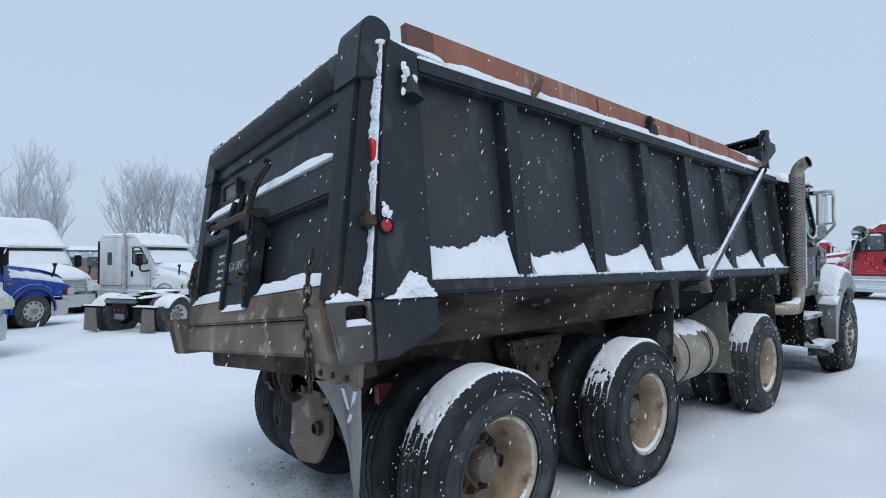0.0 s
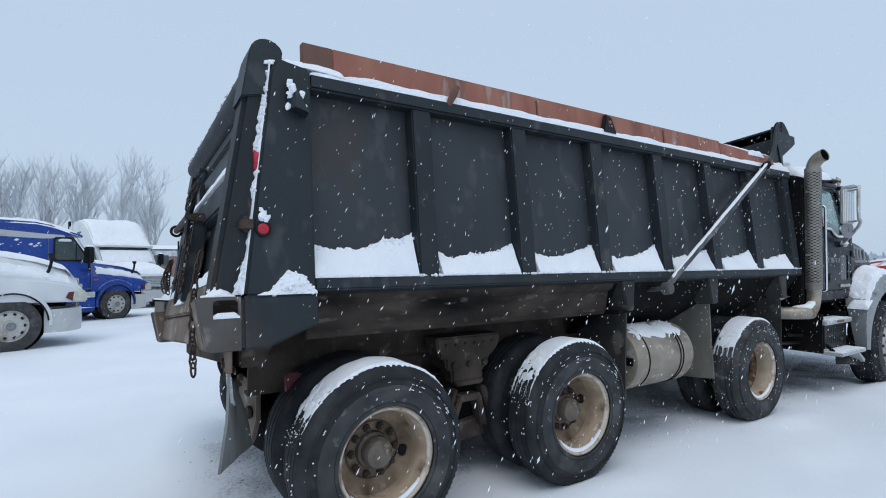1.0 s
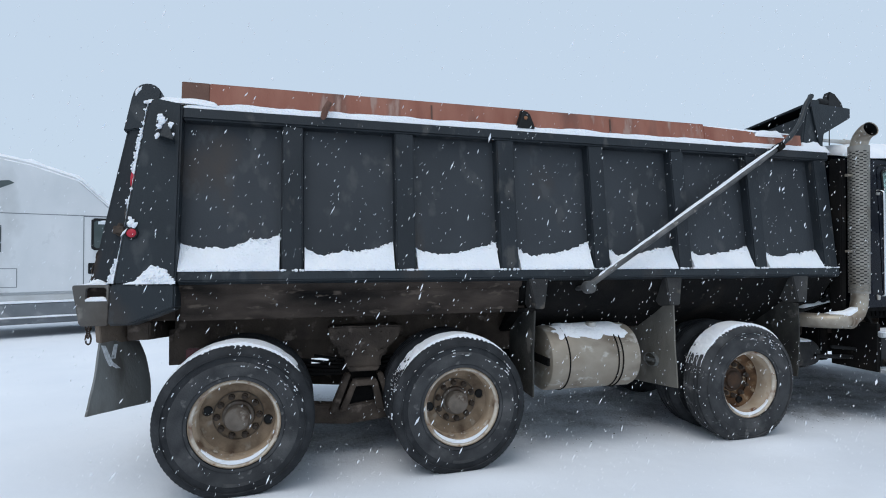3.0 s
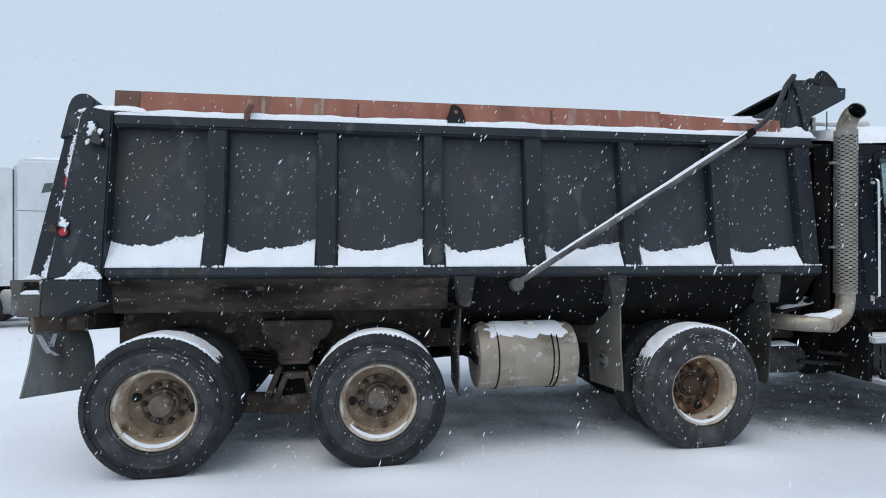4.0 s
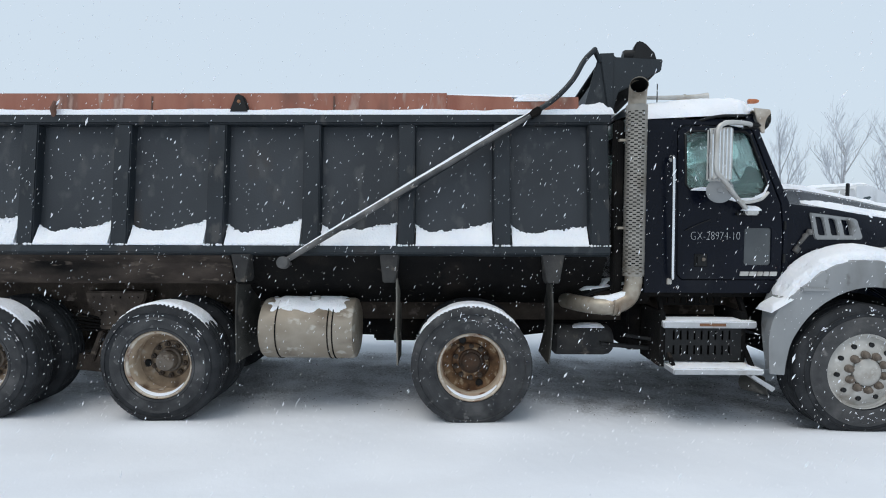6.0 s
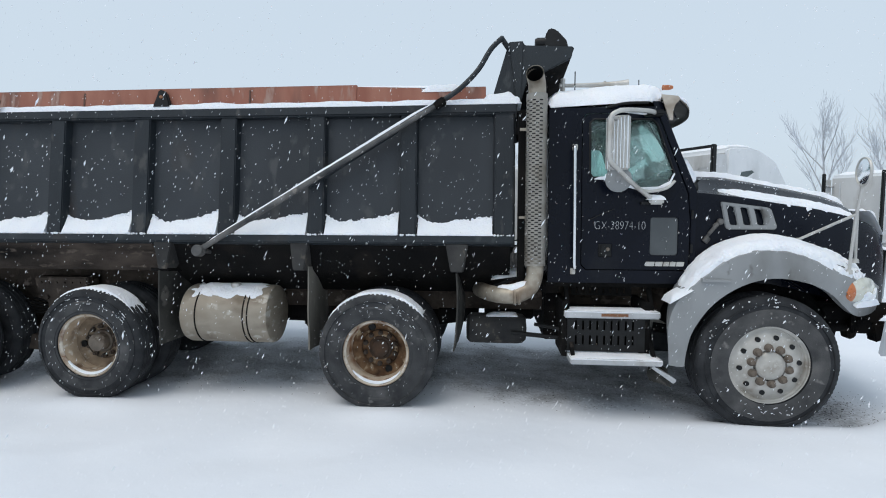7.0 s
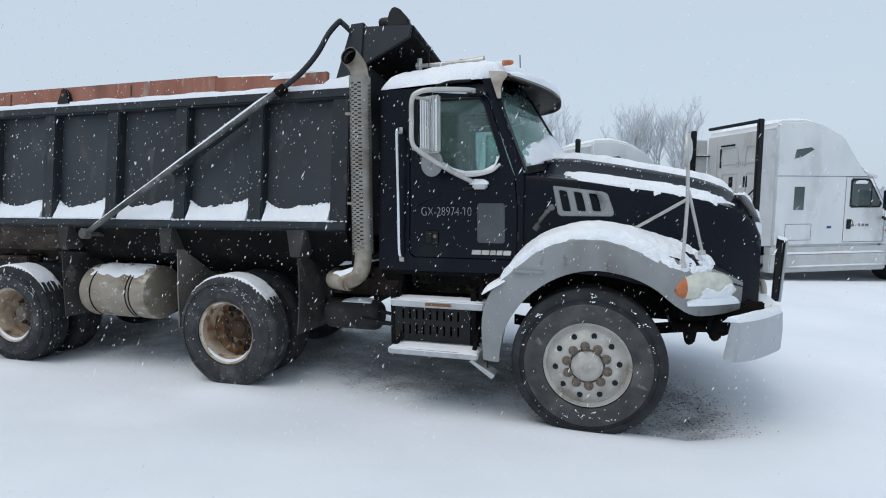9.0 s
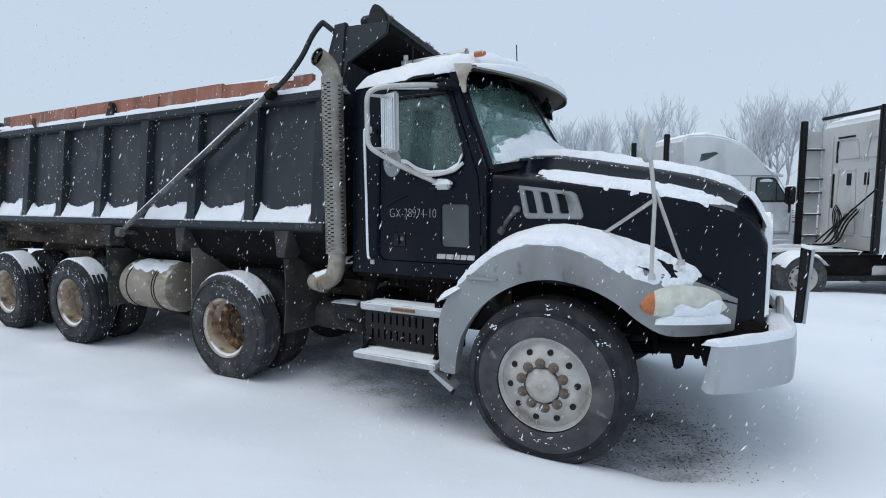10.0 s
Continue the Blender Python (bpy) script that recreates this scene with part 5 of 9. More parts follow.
part("air_line", tube(B(), [(5.4, -0.75, 0.7), (5.65, -0.85, 0.68)], 0.016, 8), BLACKP, truck)
part("air_line", tube(B(), arc([(5.0, -0.6, 1.0), (5.3, -0.75, 1.15), (5.46, -0.7, 1.25)], 5), 0.03, 8), BLACKP, truck)
part("cross_member", box(B(), 5.5, 5.62, -0.55, 0.6, 0.52, 0.95), UNDER, truck, "", None, 0.01)
part("gearbox", box(B(), 5.55, 6.3, -0.15, 0.33, 0.50, 1.0), UNDER, truck, "", None, 0.05)
# the far side of the chassis, unseen, added to block light under the truck
part("side_tank", lathe(B(), [(0.0, 2.38), (0.24, 2.38), (0.26, 2.41), (0.26, 3.05), (0.24, 3.08), (0.0, 3.08)], 'x', (0, 0.95, 0.74), 24), TANK, truck, "unseen far-side fuel tank added to block light")
part("side_tank", lathe(B(), [(0.0, 4.95), (0.24, 4.95), (0.26, 4.98), (0.26, 5.50), (0.24, 5.53), (0.0, 5.53)], 'x', (0, 0.95, 0.66), 24), UNDER, truck)
part("side_box", box(B(), 5.58, 6.33, 0.80, 1.20, 0.47, 0.95), UNDER, truck, "", None, 0.015)
part("side_box", box(B(), 3.15, 3.62, -0.25, 0.95, 0.52, 0.95), UNDER, truck, "", None, 0.02)
for x in (2.12, 3.36, 4.74):
    mud_flap("mud_flap", [(x, 1.1, 1.16), (x, 0.55, 1.16), (x + 0.02, 0.55, 0.46), (x + 0.02, 1.1, 0.46)], 0.01, "unseen far-side mud flap added to block light", None, UNDER)
part("cab_mount", box(B(), 5.45, 5.6, -0.8, 0.95, 0.98, 1.10), UNDER, truck, "", None, 0.015)

# ---- cab ----
HW = 1.065


def tumble(bm):
    """The upper half of the cab leans in a little."""
    for v in bm.verts:
        k = max(0.0, v.co.z - 1.80) * 0.085
        v.co.y += -k if v.co.y > CY else k
    return bm


SIDE = [(5.48, 1.10), (6.61, 1.10), (6.635, 1.30), (6.635, 1.84), (6.385, 2.47), (6.34, 2.515), (5.50, 2.515), (5.48, 2.50)]
DOOR = [(5.748, 1.25), (5.785, 1.212), (6.56, 1.212), (6.588, 1.24), (6.588, 1.60), (6.566, 1.82), (6.345, 2.42), (6.29, 2.462), (5.79, 2.462), (5.748, 2.42)]
PANE = [(5.81, 1.985), (5.835, 1.955), (6.0, 1.95), (6.10, 1.89), (6.20, 1.865), (6.33, 1.87), (6.42, 1.91), (6.455, 1.99), (6.325, 2.37), (6.285, 2.41), (5.84, 2.415), (5.81, 2.39)]
PEEP = [(6.285, 1.345), (6.30, 1.33), (6.485, 1.33), (6.50, 1.345), (6.497, 1.62), (6.485, 1.632), (6.297, 1.632), (6.285, 1.62)]


def grow(loop, d):
    cx, cz = sum(p[0] for p in loop) / len(loop), sum(p[1] for p in loop) / len(loop)
    return [(x + d * (1 if x > cx else -1), z + d * (1 if z > cz else -1)) for x, z in loop]


bm = box(B(), 5.48, 6.62, CY - 1.0, CY + 1.0, 1.06, 1.12)
box(bm, 6.56, 6.64, CY - 1.0, CY + 1.0, 1.1, 1.86)
cab = part("cab", bm, UNDER, truck, "glossy black conventional cab under a layer of snow")


def cp(name, bm, mat, label="", bevel=0.0):
    return part(name, bm, mat, cab, label, None, bevel)


for s in (-1, 1):
    yo, yi = CY + s * HW, CY + s * (HW - 0.045)
    cp("cab_side", tumble(plate(B(), SIDE, [grow(DOOR, 0.006)], 'y', yo, yi)), CAB, "", 0.004)
    cp("door", tumble(plate(B(), DOOR, [PANE, PEEP], 'y', yo - s * 0.002, yi)), CAB, "black cab door with a chalked stock number", 0.004)
    g = cp("door_window", tumble(plate(B(), grow(PANE, 0.008), [], 'y', yo - s * 0.022, yo - s * 0.027)), GLASS, "green-tinted side window")
    g.visible_shadow = False
    g = cp("peep_window", tumble(plate(B(), grow(PEEP, 0.006), [], 'y', yo - s * 0.012, yo - s * 0.017)), SMOKED, "dull grey lower door window")
    bm = B()
    tube(bm, [(x, CY + s * (HW + 0.001 - max(0, z - 1.8) * 0.085), z) for x, z in grow(PANE, 0.004) + [grow(PANE, 0.004)[0]]], 0.009, 6, False)
    cp("window_seal", bm, BLACKP)
    # handle, badge bars, hinges, grab rail
    bm = B()
    box(bm, 5.88, 5.985, yo - s * 0.004, yo + s * 0.004, 1.315, 1.42)
    cp("handle_recess", bm, BLACKP, "", 0.004)
    bm = lathe(B(), [(0.0, yo + s * 0.014), (0.014, yo + s * 0.013), (0.016, yo + s * 0.004), (0.0, yo + s * 0.004)], 'y', (5.955, 0, 1.375), 14)
    cp("door_lock", bm, HUB)
    cp("door_handle", box(B(), 5.895, 5.935, yo + s * 0.003, yo + s * 0.02, 1.33, 1.405), BLACKP, "", 0.006)
    bm = B()
    for k, (a, b) in enumerate(((6.248, 6.318), (6.324, 6.382), (6.388, 6.432), (6.438, 6.482), (6.488, 6.546))):
        prism(bm, [(a, 1.243), (b, 1.243), (b + 0.006, 1.278), (a + 0.006, 1.278)], 'y', yo, yo + s * 0.008)
    cp("badge", bm, ALU, "plain bright badge blocks", 0.002)
    for z in (1.35, 1.62):
        cp("door_hinge", box(B(), 6.592, 6.612, yo - s * 0.002, yo + s * 0.01, z, z + 0.07), BLACKP, "", 0.003)
    bm = tube(B(), arc([(5.672, yo, 2.20), (5.672, yo + s * 0.05, 2.19), (5.672, yo + s * 0.062, 2.12), (5.678, yo + s * 0.062, 1.7), (5.682, yo + s * 0.062, 1.28), (5.69, yo + s * 0.05, 1.225), (5.69, yo, 1.215)], 5), 0.0135, 10)
    cp("grab_rail", bm, CHROME, "frosted bright grab rail")
    for z in (2.195, 1.20):
        cp("rail_foot", box(B(), 5.66, 5.70, yo - s * 0.001, yo + s * 0.012, z - 0.03, z + 0.02), ALU, "", 0.004)
    bm = B()
    box(bm, 6.20, 6.26, yo, yo + s * 0.03, 1.735, 1.755)
    cp("door_trim", bm, BLACKP)
    cp("door_seal", tube(B(), arc([(6.0, yo + s * 0.012, 1.70), (5.9, yo + s * 0.012, 1.66), (5.80, yo + s * 0.012, 1.61)], 4), 0.004, 5), BLACKP)
    # mirror on its loop
    ym = yo + s * 0.30
    bm = tube(B(), arc([(6.30, yo + s * 0.0, 2.45), (6.22, yo + s * 0.12, 2.445), (6.02, yo + s * 0.26, 2.43), (5.93, ym, 2.41), (5.885, ym + s * 0.01, 2.36), (5.88, ym + s * 0.01, 2.2), (5.885, ym + s * 0.01, 2.06), (5.95, ym, 1.99), (6.12, yo + s * 0.16, 1.87), (6.31, yo, 1.765)], 5), 0.018, 10)
    cp("mirror_arm", bm, ALU, "frosted tubular mirror loop")
    for z in (2.38, 2.02):
        cp("mirror_bracket", tube(B(), [(5.885, ym, z), (5.97, yo + s * 0.17, z)], 0.011, 8), ALU)
    bm = tube(B(), arc([(6.05, yo + s * 0.2, 1.93), (6.2, yo + s * 0.1, 1.84), (6.38, yo + s * 0.03, 1.86), (6.46, yo, 1.92)], 5), 0.012, 8)
    cp("mirror_stay", bm, ALU)
    cp("mirror_foot", box(B(), 6.26, 6.37, yo - s * 0.002, yo + s * 0.05, 1.735, 1.79), ALU, "", 0.012)
    cp("mirror_foot", box(B(), 6.20, 6.36, yo - s * 0.03, yo + s * 0.06, 2.425, 2.47), BLACKP, "", 0.015)
    q = Matrix.Translation((5.975, yo + s * 0.17, 2.2)) @ Matrix.Rotation(radians(s * 112), 4, 'Z')
    bm = B()
    box(bm, -0.02, 0.02, -0.088, 0.088, -0.205, 0.205, q)
    cp("mirror_head", bm, ALU, "corrugated bright mirror back", 0.012)
    for k in range(7):
        cp("mirror_rib", tube(B(), [q @ Vector((0.021, -0.072 + 0.024 * k, -0.195)), q @ Vector((0.021, -0.072 + 0.024 * k, 0.195))], 0.007, 6), CHROME)
    cp("mirror_glass", box(B(), -0.024, -0.0205, -0.07, 0.07, -0.19, 0.19, q), MIRROR)
    bm = lathe(B(), [(0.0, -0.03), (0.06, -0.026), (0.092, -0.008), (0.098, 0.0), (0.088, 0.008), (0.03, 0.016), (0.0, 0.018)], 'x', (0, 0, 0), 32)
    lathe(bm, [(0.0, 0.030), (0.018, 0.030), (0.022, 0.014), (0.0, 0.014)], 'x', (0, 0, 0), 12)
    bm.transform(Matrix.Translation((5.985, yo + s * 0.17, 1.925)) @ Matrix.Rotation(radians(s * 108), 4, 'Z'))
    cp("convex_mirror", bm, GREY, "round convex mirror")

writing("stock_number", "GX-28974-10", 0.098, Matrix.Translation((5.842, CY - HW - 0.0025, 1.535)) @ Matrix.Rotation(radians(90), 4, 'X'), CHALK, cab, 0.0008, 0.74)
# back wall with a window, roof, pillars, windscreen
bm = plate(B(), [(CY - HW + 0.01, 1.1), (CY + HW - 0.01, 1.1), (CY + HW - 0.06, 2.5), (CY - HW + 0.06, 2.5)], [[(CY - 0.45, 1.95), (CY + 0.45, 1.95), (CY + 0.45, 2.35), (CY - 0.45, 2.35)]], 'x', 5.48, 5.52)
cp("cab_back", bm, CAB)
g = cp("rear_window", box(B(), 5.495, 5.50, CY - 0.46, CY + 0.46, 1.94, 2.36), GLASS)
g.visible_shadow = False
rings = []
for x, z, w in ((5.475, 2.495, 0.985), (5.50, 2.53, 0.99), (5.9, 2.55, 0.995), (6.25, 2.545, 0.985), (6.42, 2.515, 0.955), (6.52, 2.47, 0.88)):
    rings.append([(x + (0.10 * (1 - t * t) if x > 6.2 else 0), CY + t * w, z + 0.15 * (1 - t * t) ** 0.8 - 0.03 * abs(t) ** 6) for t in [k / 8 for k in range(-8, 9)]])
bm = loft(B(), rings, False)
bmesh.ops.solidify(bm, geom=list(bm.faces), thickness=0.03)
cp("roof", bm, CAB)


def screen(v, t, off=0.0):
    """Windscreen surface: v from sill to header, t across from -1 to 1."""
    k = 1 - t * t
    lo = Vector((6.62 + 0.28 * k + off, CY + t * (0.985), 1.88 + 0.09 * k))
    hi = Vector((6.362 + 0.185 * k + off, CY + t * 0.945, 2.545 + 0.01 * k))
    return lo * (1 - v) + hi * v


bm = loft(B(), [[screen(v / 6, t / 10) for t in range(-10, 11)] for v in range(7)], False)
bmesh.ops.solidify(bm, geom=list(bm.faces), thickness=0.005)
g = cp("windscreen", bm, GLASS, "curved green-tinted windscreen with drifted snow")
g.visible_shadow = False
for s in (-1, 1):
    bm = loft(B(), [[screen(v, s * 1.0, dx) + Vector((0, s * dy, 0)) for dx, dy in ((-0.06, 0.03), (0.012, 0.022), (0.03, -0.03), (-0.02, -0.04))] for v in (-0.02, 0.25, 0.5, 0.75, 1.03)])
    cp("windscreen_pillar", bm, CAB, "", 0.006)
cp("windscreen_post", tube(B(), [screen(v / 4, 0.0, 0.004) for v in range(5)], 0.012, 8), BLACKP)
bm = loft(B(), [[screen(v, t / 10, 0.012) for t in range(-10, 11)] for v in (-0.05, 0.03)], False)
bmesh.ops.solidify(bm, geom=list(bm.faces), thickness=0.012)
cp("screen_seal", bm, BLACKP)
bm = B()
tube(bm, [screen(0.02, -0.45, 0.05), screen(0.05, -0.1, 0.03)], 0.01, 6)
tube(bm, [screen(0.04, -0.75, 0.03), screen(0.06, -0.05, 0.02)], 0.014, 6)
tube(bm, [screen(0.04, 0.15, 0.03), screen(0.06, 0.75, 0.02)], 0.014, 6)
cp("wiper", bm, BLACKP)
# interior
for y in (CY - 0.52, CY + 0.52):
    bm = B()
    box(bm, 5.66, 6.15, y - 0.24, y + 0.24, 1.45, 1.58)
    box(bm, 5.60, 5.74, y - 0.24, y + 0.24, 1.55, 2.12, Matrix.Identity(4))
    box(bm, 5.62, 5.72, y - 0.13, y + 0.13, 2.12, 2.30)
    cp("seat", bm, INTERIOR, "dark cab seat", 0.04)
bm = B()
box(bm, 6.40, 6.62, CY - 0.95, CY + 0.95, 1.35, 1.84)
cp("dashboard", bm, INTERIOR, "", 0.04)
bm = lathe(B(), [(0.205, 0.0), (0.22, 0.012), (0.235, 0.0), (0.22, -0.012)], 'x', (0, 0, 0), 28, False)
for k in range(3):
    a = 2.1 * k + 0.5
    tube(bm, [(0, 0, 0), (0, 0.22 * math.cos(a), 0.22 * math.sin(a))], 0.012, 6)
bm.transform(Matrix.Translation((6.30, CY + 0.52, 1.86)) @ Matrix.Rotation(radians(-35), 4, 'Y'))
cp("steering_wheel", bm, BLACKP)
# sun visor


def visor_at(u, q):
    """The visor from its root on the roof (u = 0) to its drooping lip (u = 1), q across."""
    k = 1 - abs(q) ** 2.3
    ax, bx = 6.36 + 0.16 * k, 6.495 + 0.33 * k
    z = 2.588 + 0.03 * k * (1 - u) - (0.02 + 0.04 * k) * u ** 4
    return Vector((ax + (bx - ax) * math.sin(math.pi / 2 * u), CY + q * (0.975 + 0.02 * u), z))


rings = []
for v in range(7):
    u = v / 6
    ring = []
    for t in range(-12, 13):
        q = t / 12
        ring.append(visor_at(u, q))
    rings.append(ring)
bm = loft(B(), rings, False)
bmesh.ops.solidify(bm, geom=list(bm.faces), thickness=0.010)
hdr = loft(B(), [[screen(0.96, t / 12, 0.012) for t in range(-12, 13)], [visor_at(0.0, t / 12) + Vector((0.01, 0, -0.012)) for t in range(-12, 13)]], False)
bmesh.ops.solidify(hdr, geom=list(hdr.faces), thickness=0.012)
cp("screen_header", hdr, CAB)
# thin skin added below the visor to carry its shade
shade_skin = loft(B(), [[visor_at(v / 6 * 0.99, t / 12 * 0.985) + Vector((-0.002, 0, -0.014)) for t in range(-12, 13)] for v in range(7)], False)
bmesh.ops.solidify(shade_skin, geom=list(shade_skin.faces), thickness=0.003)
cp("visor_lining", shade_skin, VISORSHADE)
cp("sun_visor", bm, VISOR, "faded curved outside sun visor", 0.0)
for s in (-1, 1):
    bm = prism(B(), [(6.355, 2.61), (6.49, 2.595), (6.50, 2.565), (6.465, 2.525), (6.452, 2.48), (6.452, 2.405), (6.425, 2.405), (6.385, 2.52)], 'y', CY + s * 0.995, CY + s * 1.008)
    cp("visor_bracket", bm, VISOR, "", 0.004)
for y in (-0.80, -0.42, 0.0, 0.42, 0.80):
    h = 2.708 if abs(y) > 0.7 else 2.635
    bm = lathe(B(), [(0.0, 0.05), (0.02, 0.045), (0.032, 0.02), (0.034, -0.05), (0.0, -0.06)], 'x', (0, 0, 0), 16)
    bm.transform(Matrix.Translation((6.47 + 0.1 * (1 - (y / 0.8) ** 2), CY + y, h)) @ Matrix.Diagonal((0.85, 0.75, 0.62, 1)))
    cp("roof_lamp", bm, AMBER, "amber roof marker lamp")
for y, x0 in ((-0.50, 5.62), (0.50, 5.62)):
    bm = lathe(B(), [(0.0, x0), (0.025, x0), (0.016, x0 + 0.06), (0.022, x0 + 0.35), (0.03, x0 + 0.5), (0.045, x0 + 0.60), (0.041, x0 + 0.60), (0.0, x0 + 0.45)], 'x', (0, CY + y, 2.81), 20)
    cp("air_horn", bm, ALU, "bright trumpet air horn on the roof")
    bm = B()
    tube(bm, [(x0 + 0.03, CY + y, 2.62), (x0 + 0.03, CY + y, 2.87)], 0.022, 8)
    tube(bm, [(x0 + 0.4, CY + y, 2.62), (x0 + 0.4, CY + y, 2.84)], 0.012, 6)
    cp("horn_stand", bm, ALU)
cp("aerial", tube(B(), [(5.75, CY - 0.55, 2.6), (5.75, CY - 0.55, 2.92)], 0.005, 5), BLACKP)
cp("aerial", tube(B(), [(6.46, CY + 0.0, 2.66), (6.45, CY + 0.0, 2.97)], 0.005, 5), BLACKP)
cp("roof_bracket", tube(B(), arc([(5.9, CY - 0.98, 2.50), (6.05, CY - 1.06, 2.53), (6.24, CY - 1.08, 2.53)], 4), 0.012, 6), BLACKP)

# ---- hood, fenders and front ----
HS = [(6.63, 2.02, 1.00, 1.83, 1.03, 1.12), (7.0, 2.01, 0.985, 1.79, 1.01, 1.12), (7.27, 1.965, 0.965, 1.745, 1.0, 1.10), (7.6, 1.905, 0.915, 1.70, 0.97, 1.02),
      (7.9, 1.845, 0.85, 1.64, 0.90, 0.95), (8.08, 1.785, 0.79, 1.59, 0.825, 0.93), (8.18, 1.72, 0.75, 1.545, 0.775, 0.92), (8.26, 1.64, 0.71, 1.47, 0.73, 0.91), (8.30, 1.54, 0.68, 1.38, 0.70, 0.90)]


def hood_at(x):
    for a, b in zip(HS, HS[1:]):
        if x <= b[0]:
            k = max(0, (x - a[0]) / (b[0] - a[0]))
            return [p + (q - p) * k for p, q in zip(a, b)]
    return list(HS[-1])


def hood_half(x):
    _, zt, hc, zc, hl, zl = hood_at(x)
    return [(0.0, zt), (0.35 * hc, zt - 0.006), (0.58 * hc, zt - 0.03), (0.66 * hc, zt - 0.065), (0.80 * hc, zc + 0.045), (0.90 * hc, zc + 0.025), (0.98 * hc, zc + 0.008), (hc, zc - 0.025),
            (hc + 0.35 * (hl - hc), zc - 0.25 * (zc - zl)), (hc + 0.75 * (hl - hc), zc - 0.6 * (zc - zl)), (hl, zl)]


rings = []
for i in range(31):
    x = 6.63 + (8.30 - 6.63) * (i / 30) ** 0.9
    h = hood_half(x)
    rings.append([(x, CY - y, z) for y, z in reversed(h)] + [(x, CY + y, z) for y, z in h[1:]])
bm = loft(B(), rings, False)
bm.faces.new([v for v in bm.verts][-len(rings[0]):])
hood = part("hood", bm, CAB, truck, "glossy black sloping hood with a band of snow")


def hp(name, bm, mat, label="", bevel=0.0):
    return part(name, bm, mat, hood, label, None, bevel)


for s in (-1, 1):
    y = CY + s * 0.99
    slots = []
    for k in range(3):
        a = 6.905 + 0.105 * k
        slots.append([(a + 0.012, 1.575), (a + 0.07, 1.572), (a + 0.055, 1.64), (a + 0.035, 1.72 - 0.012 * k), (a - 0.022, 1.728 - 0.012 * k), (a - 0.005, 1.65)])
    bm = plate(B(), [(6.84, 1.76), (7.19, 1.715), (7.225, 1.70), (7.275, 1.56), (7.262, 1.538), (6.90, 1.538), (6.88, 1.555)], slots, 'y', y - s * 0.012, y + s * 0.022)
    hp("hood_vent", bm, GREY, "grey louvred hood vent with frost", 0.006)
    hp("vent_back", prism(B(), [(6.87, 1.745), (7.2, 1.70), (7.25, 1.56), (6.9, 1.56)], 'y', y - s * 0.05, y - s * 0.015), BLACKP)
    bm = B()
    box(bm, -0.02, 0.02, -0.015, 0.015, -0.06, 0.07, Matrix.Translation((6.77, y - s * 0.0, 1.50)) @ Matrix.Rotation(radians(35), 4, 'Y'))
    tube(bm, [(6.72, y + s * 0.02, 1.45), (6.80, y + s * 0.02, 1.565)], 0.014, 8)
    tube(bm, [(6.79, y + s * 0.01, 1.56), (6.82, y + s * 0.01, 1.58)], 0.02, 8)
    tube(bm, [(6.715, y + s * 0.035, 1.435), (6.745, y + s * 0.035, 1.475)], 0.026, 10)
    tube(bm, [(6.75, y + s * 0.03, 1.50), (6.83, y + s * 0.03, 1.60)], 0.016, 8)
    lathe(bm, [(0.0, y + s * 0.05), (0.024, y + s * 0.05), (0.028, y + s * 0.02), (0.0, y + s * 0.02)], 'y', (6.835, 0, 1.60), 12)
    hp("hood_latch", bm, WORN, "black rubber hood latch", 0.004)
# black strip that paints the shaded gap between cab and hood
hp("cowl_gap", box(B(), 6.605, 6.632, CY - 1.03, CY + 1.03, 1.1, 1.83), BLACKP)
bm = plate(B(), [(CY - 0.60, 0.93), (CY + 0.60, 0.93), (CY + 0.58, 1.45), (CY + 0.5, 1.58), (CY - 0.5, 1.58), (CY - 0.58, 1.45)], [[(CY - 0.54, 0.98), (CY + 0.54, 0.98), (CY + 0.52, 1.43), (CY + 0.45, 1.53), (CY - 0.45, 1.53), (CY - 0.52, 1.43)]], 'x', 8.275, 8.33)
hp("grille_surround", bm, CHROME, "bright grille surround", 0.012)
for k in range(12):
    hp("grille_slat", box(B(), 8.29, 8.315, CY - 0.5, CY + 0.5, 1.0 + 0.043 * k, 1.018 + 0.043 * k), BLACKP)


def fend_y(x):
    return -1.205 if x < 7.5 else -1.205 + 0.42 * min(1, (x - 7.5) / 0.64) ** 1.6


FL = [(6.50, 0.49), (6.515, 0.62), (6.56, 0.78), (6.70, 0.98), (6.90, 1.12), (7.12, 1.18), (7.34, 1.155), (7.52, 1.08), (7.66, 0.965), (7.80, 0.885), (8.0, 0.875), (8.14, 0.89)]
FU = [(6.385, 0.50), (6.375, 0.80), (6.44, 1.0), (6.62, 1.175), (6.82, 1.325), (7.08, 1.387), (7.34, 1.342), (7.59, 1.215), (7.76, 1.16), (7.90, 1.11), (8.03, 1.08), (8.15, 1.04)]
FT = [(6.43, 0.50), (6.42, 0.86), (6.50, 1.10), (6.66, 1.30), (6.86, 1.42), (7.1, 1.475), (7.36, 1.46), (7.6, 1.40), (7.78, 1.32), (7.92, 1.24), (8.04, 1.16), (8.15, 1.08)]
FTY = [-1.08, -1.02, -0.95, -0.93, -0.92, -0.91, -0.90, -0.88, -0.86, -0.83, -0.80, -0.78]


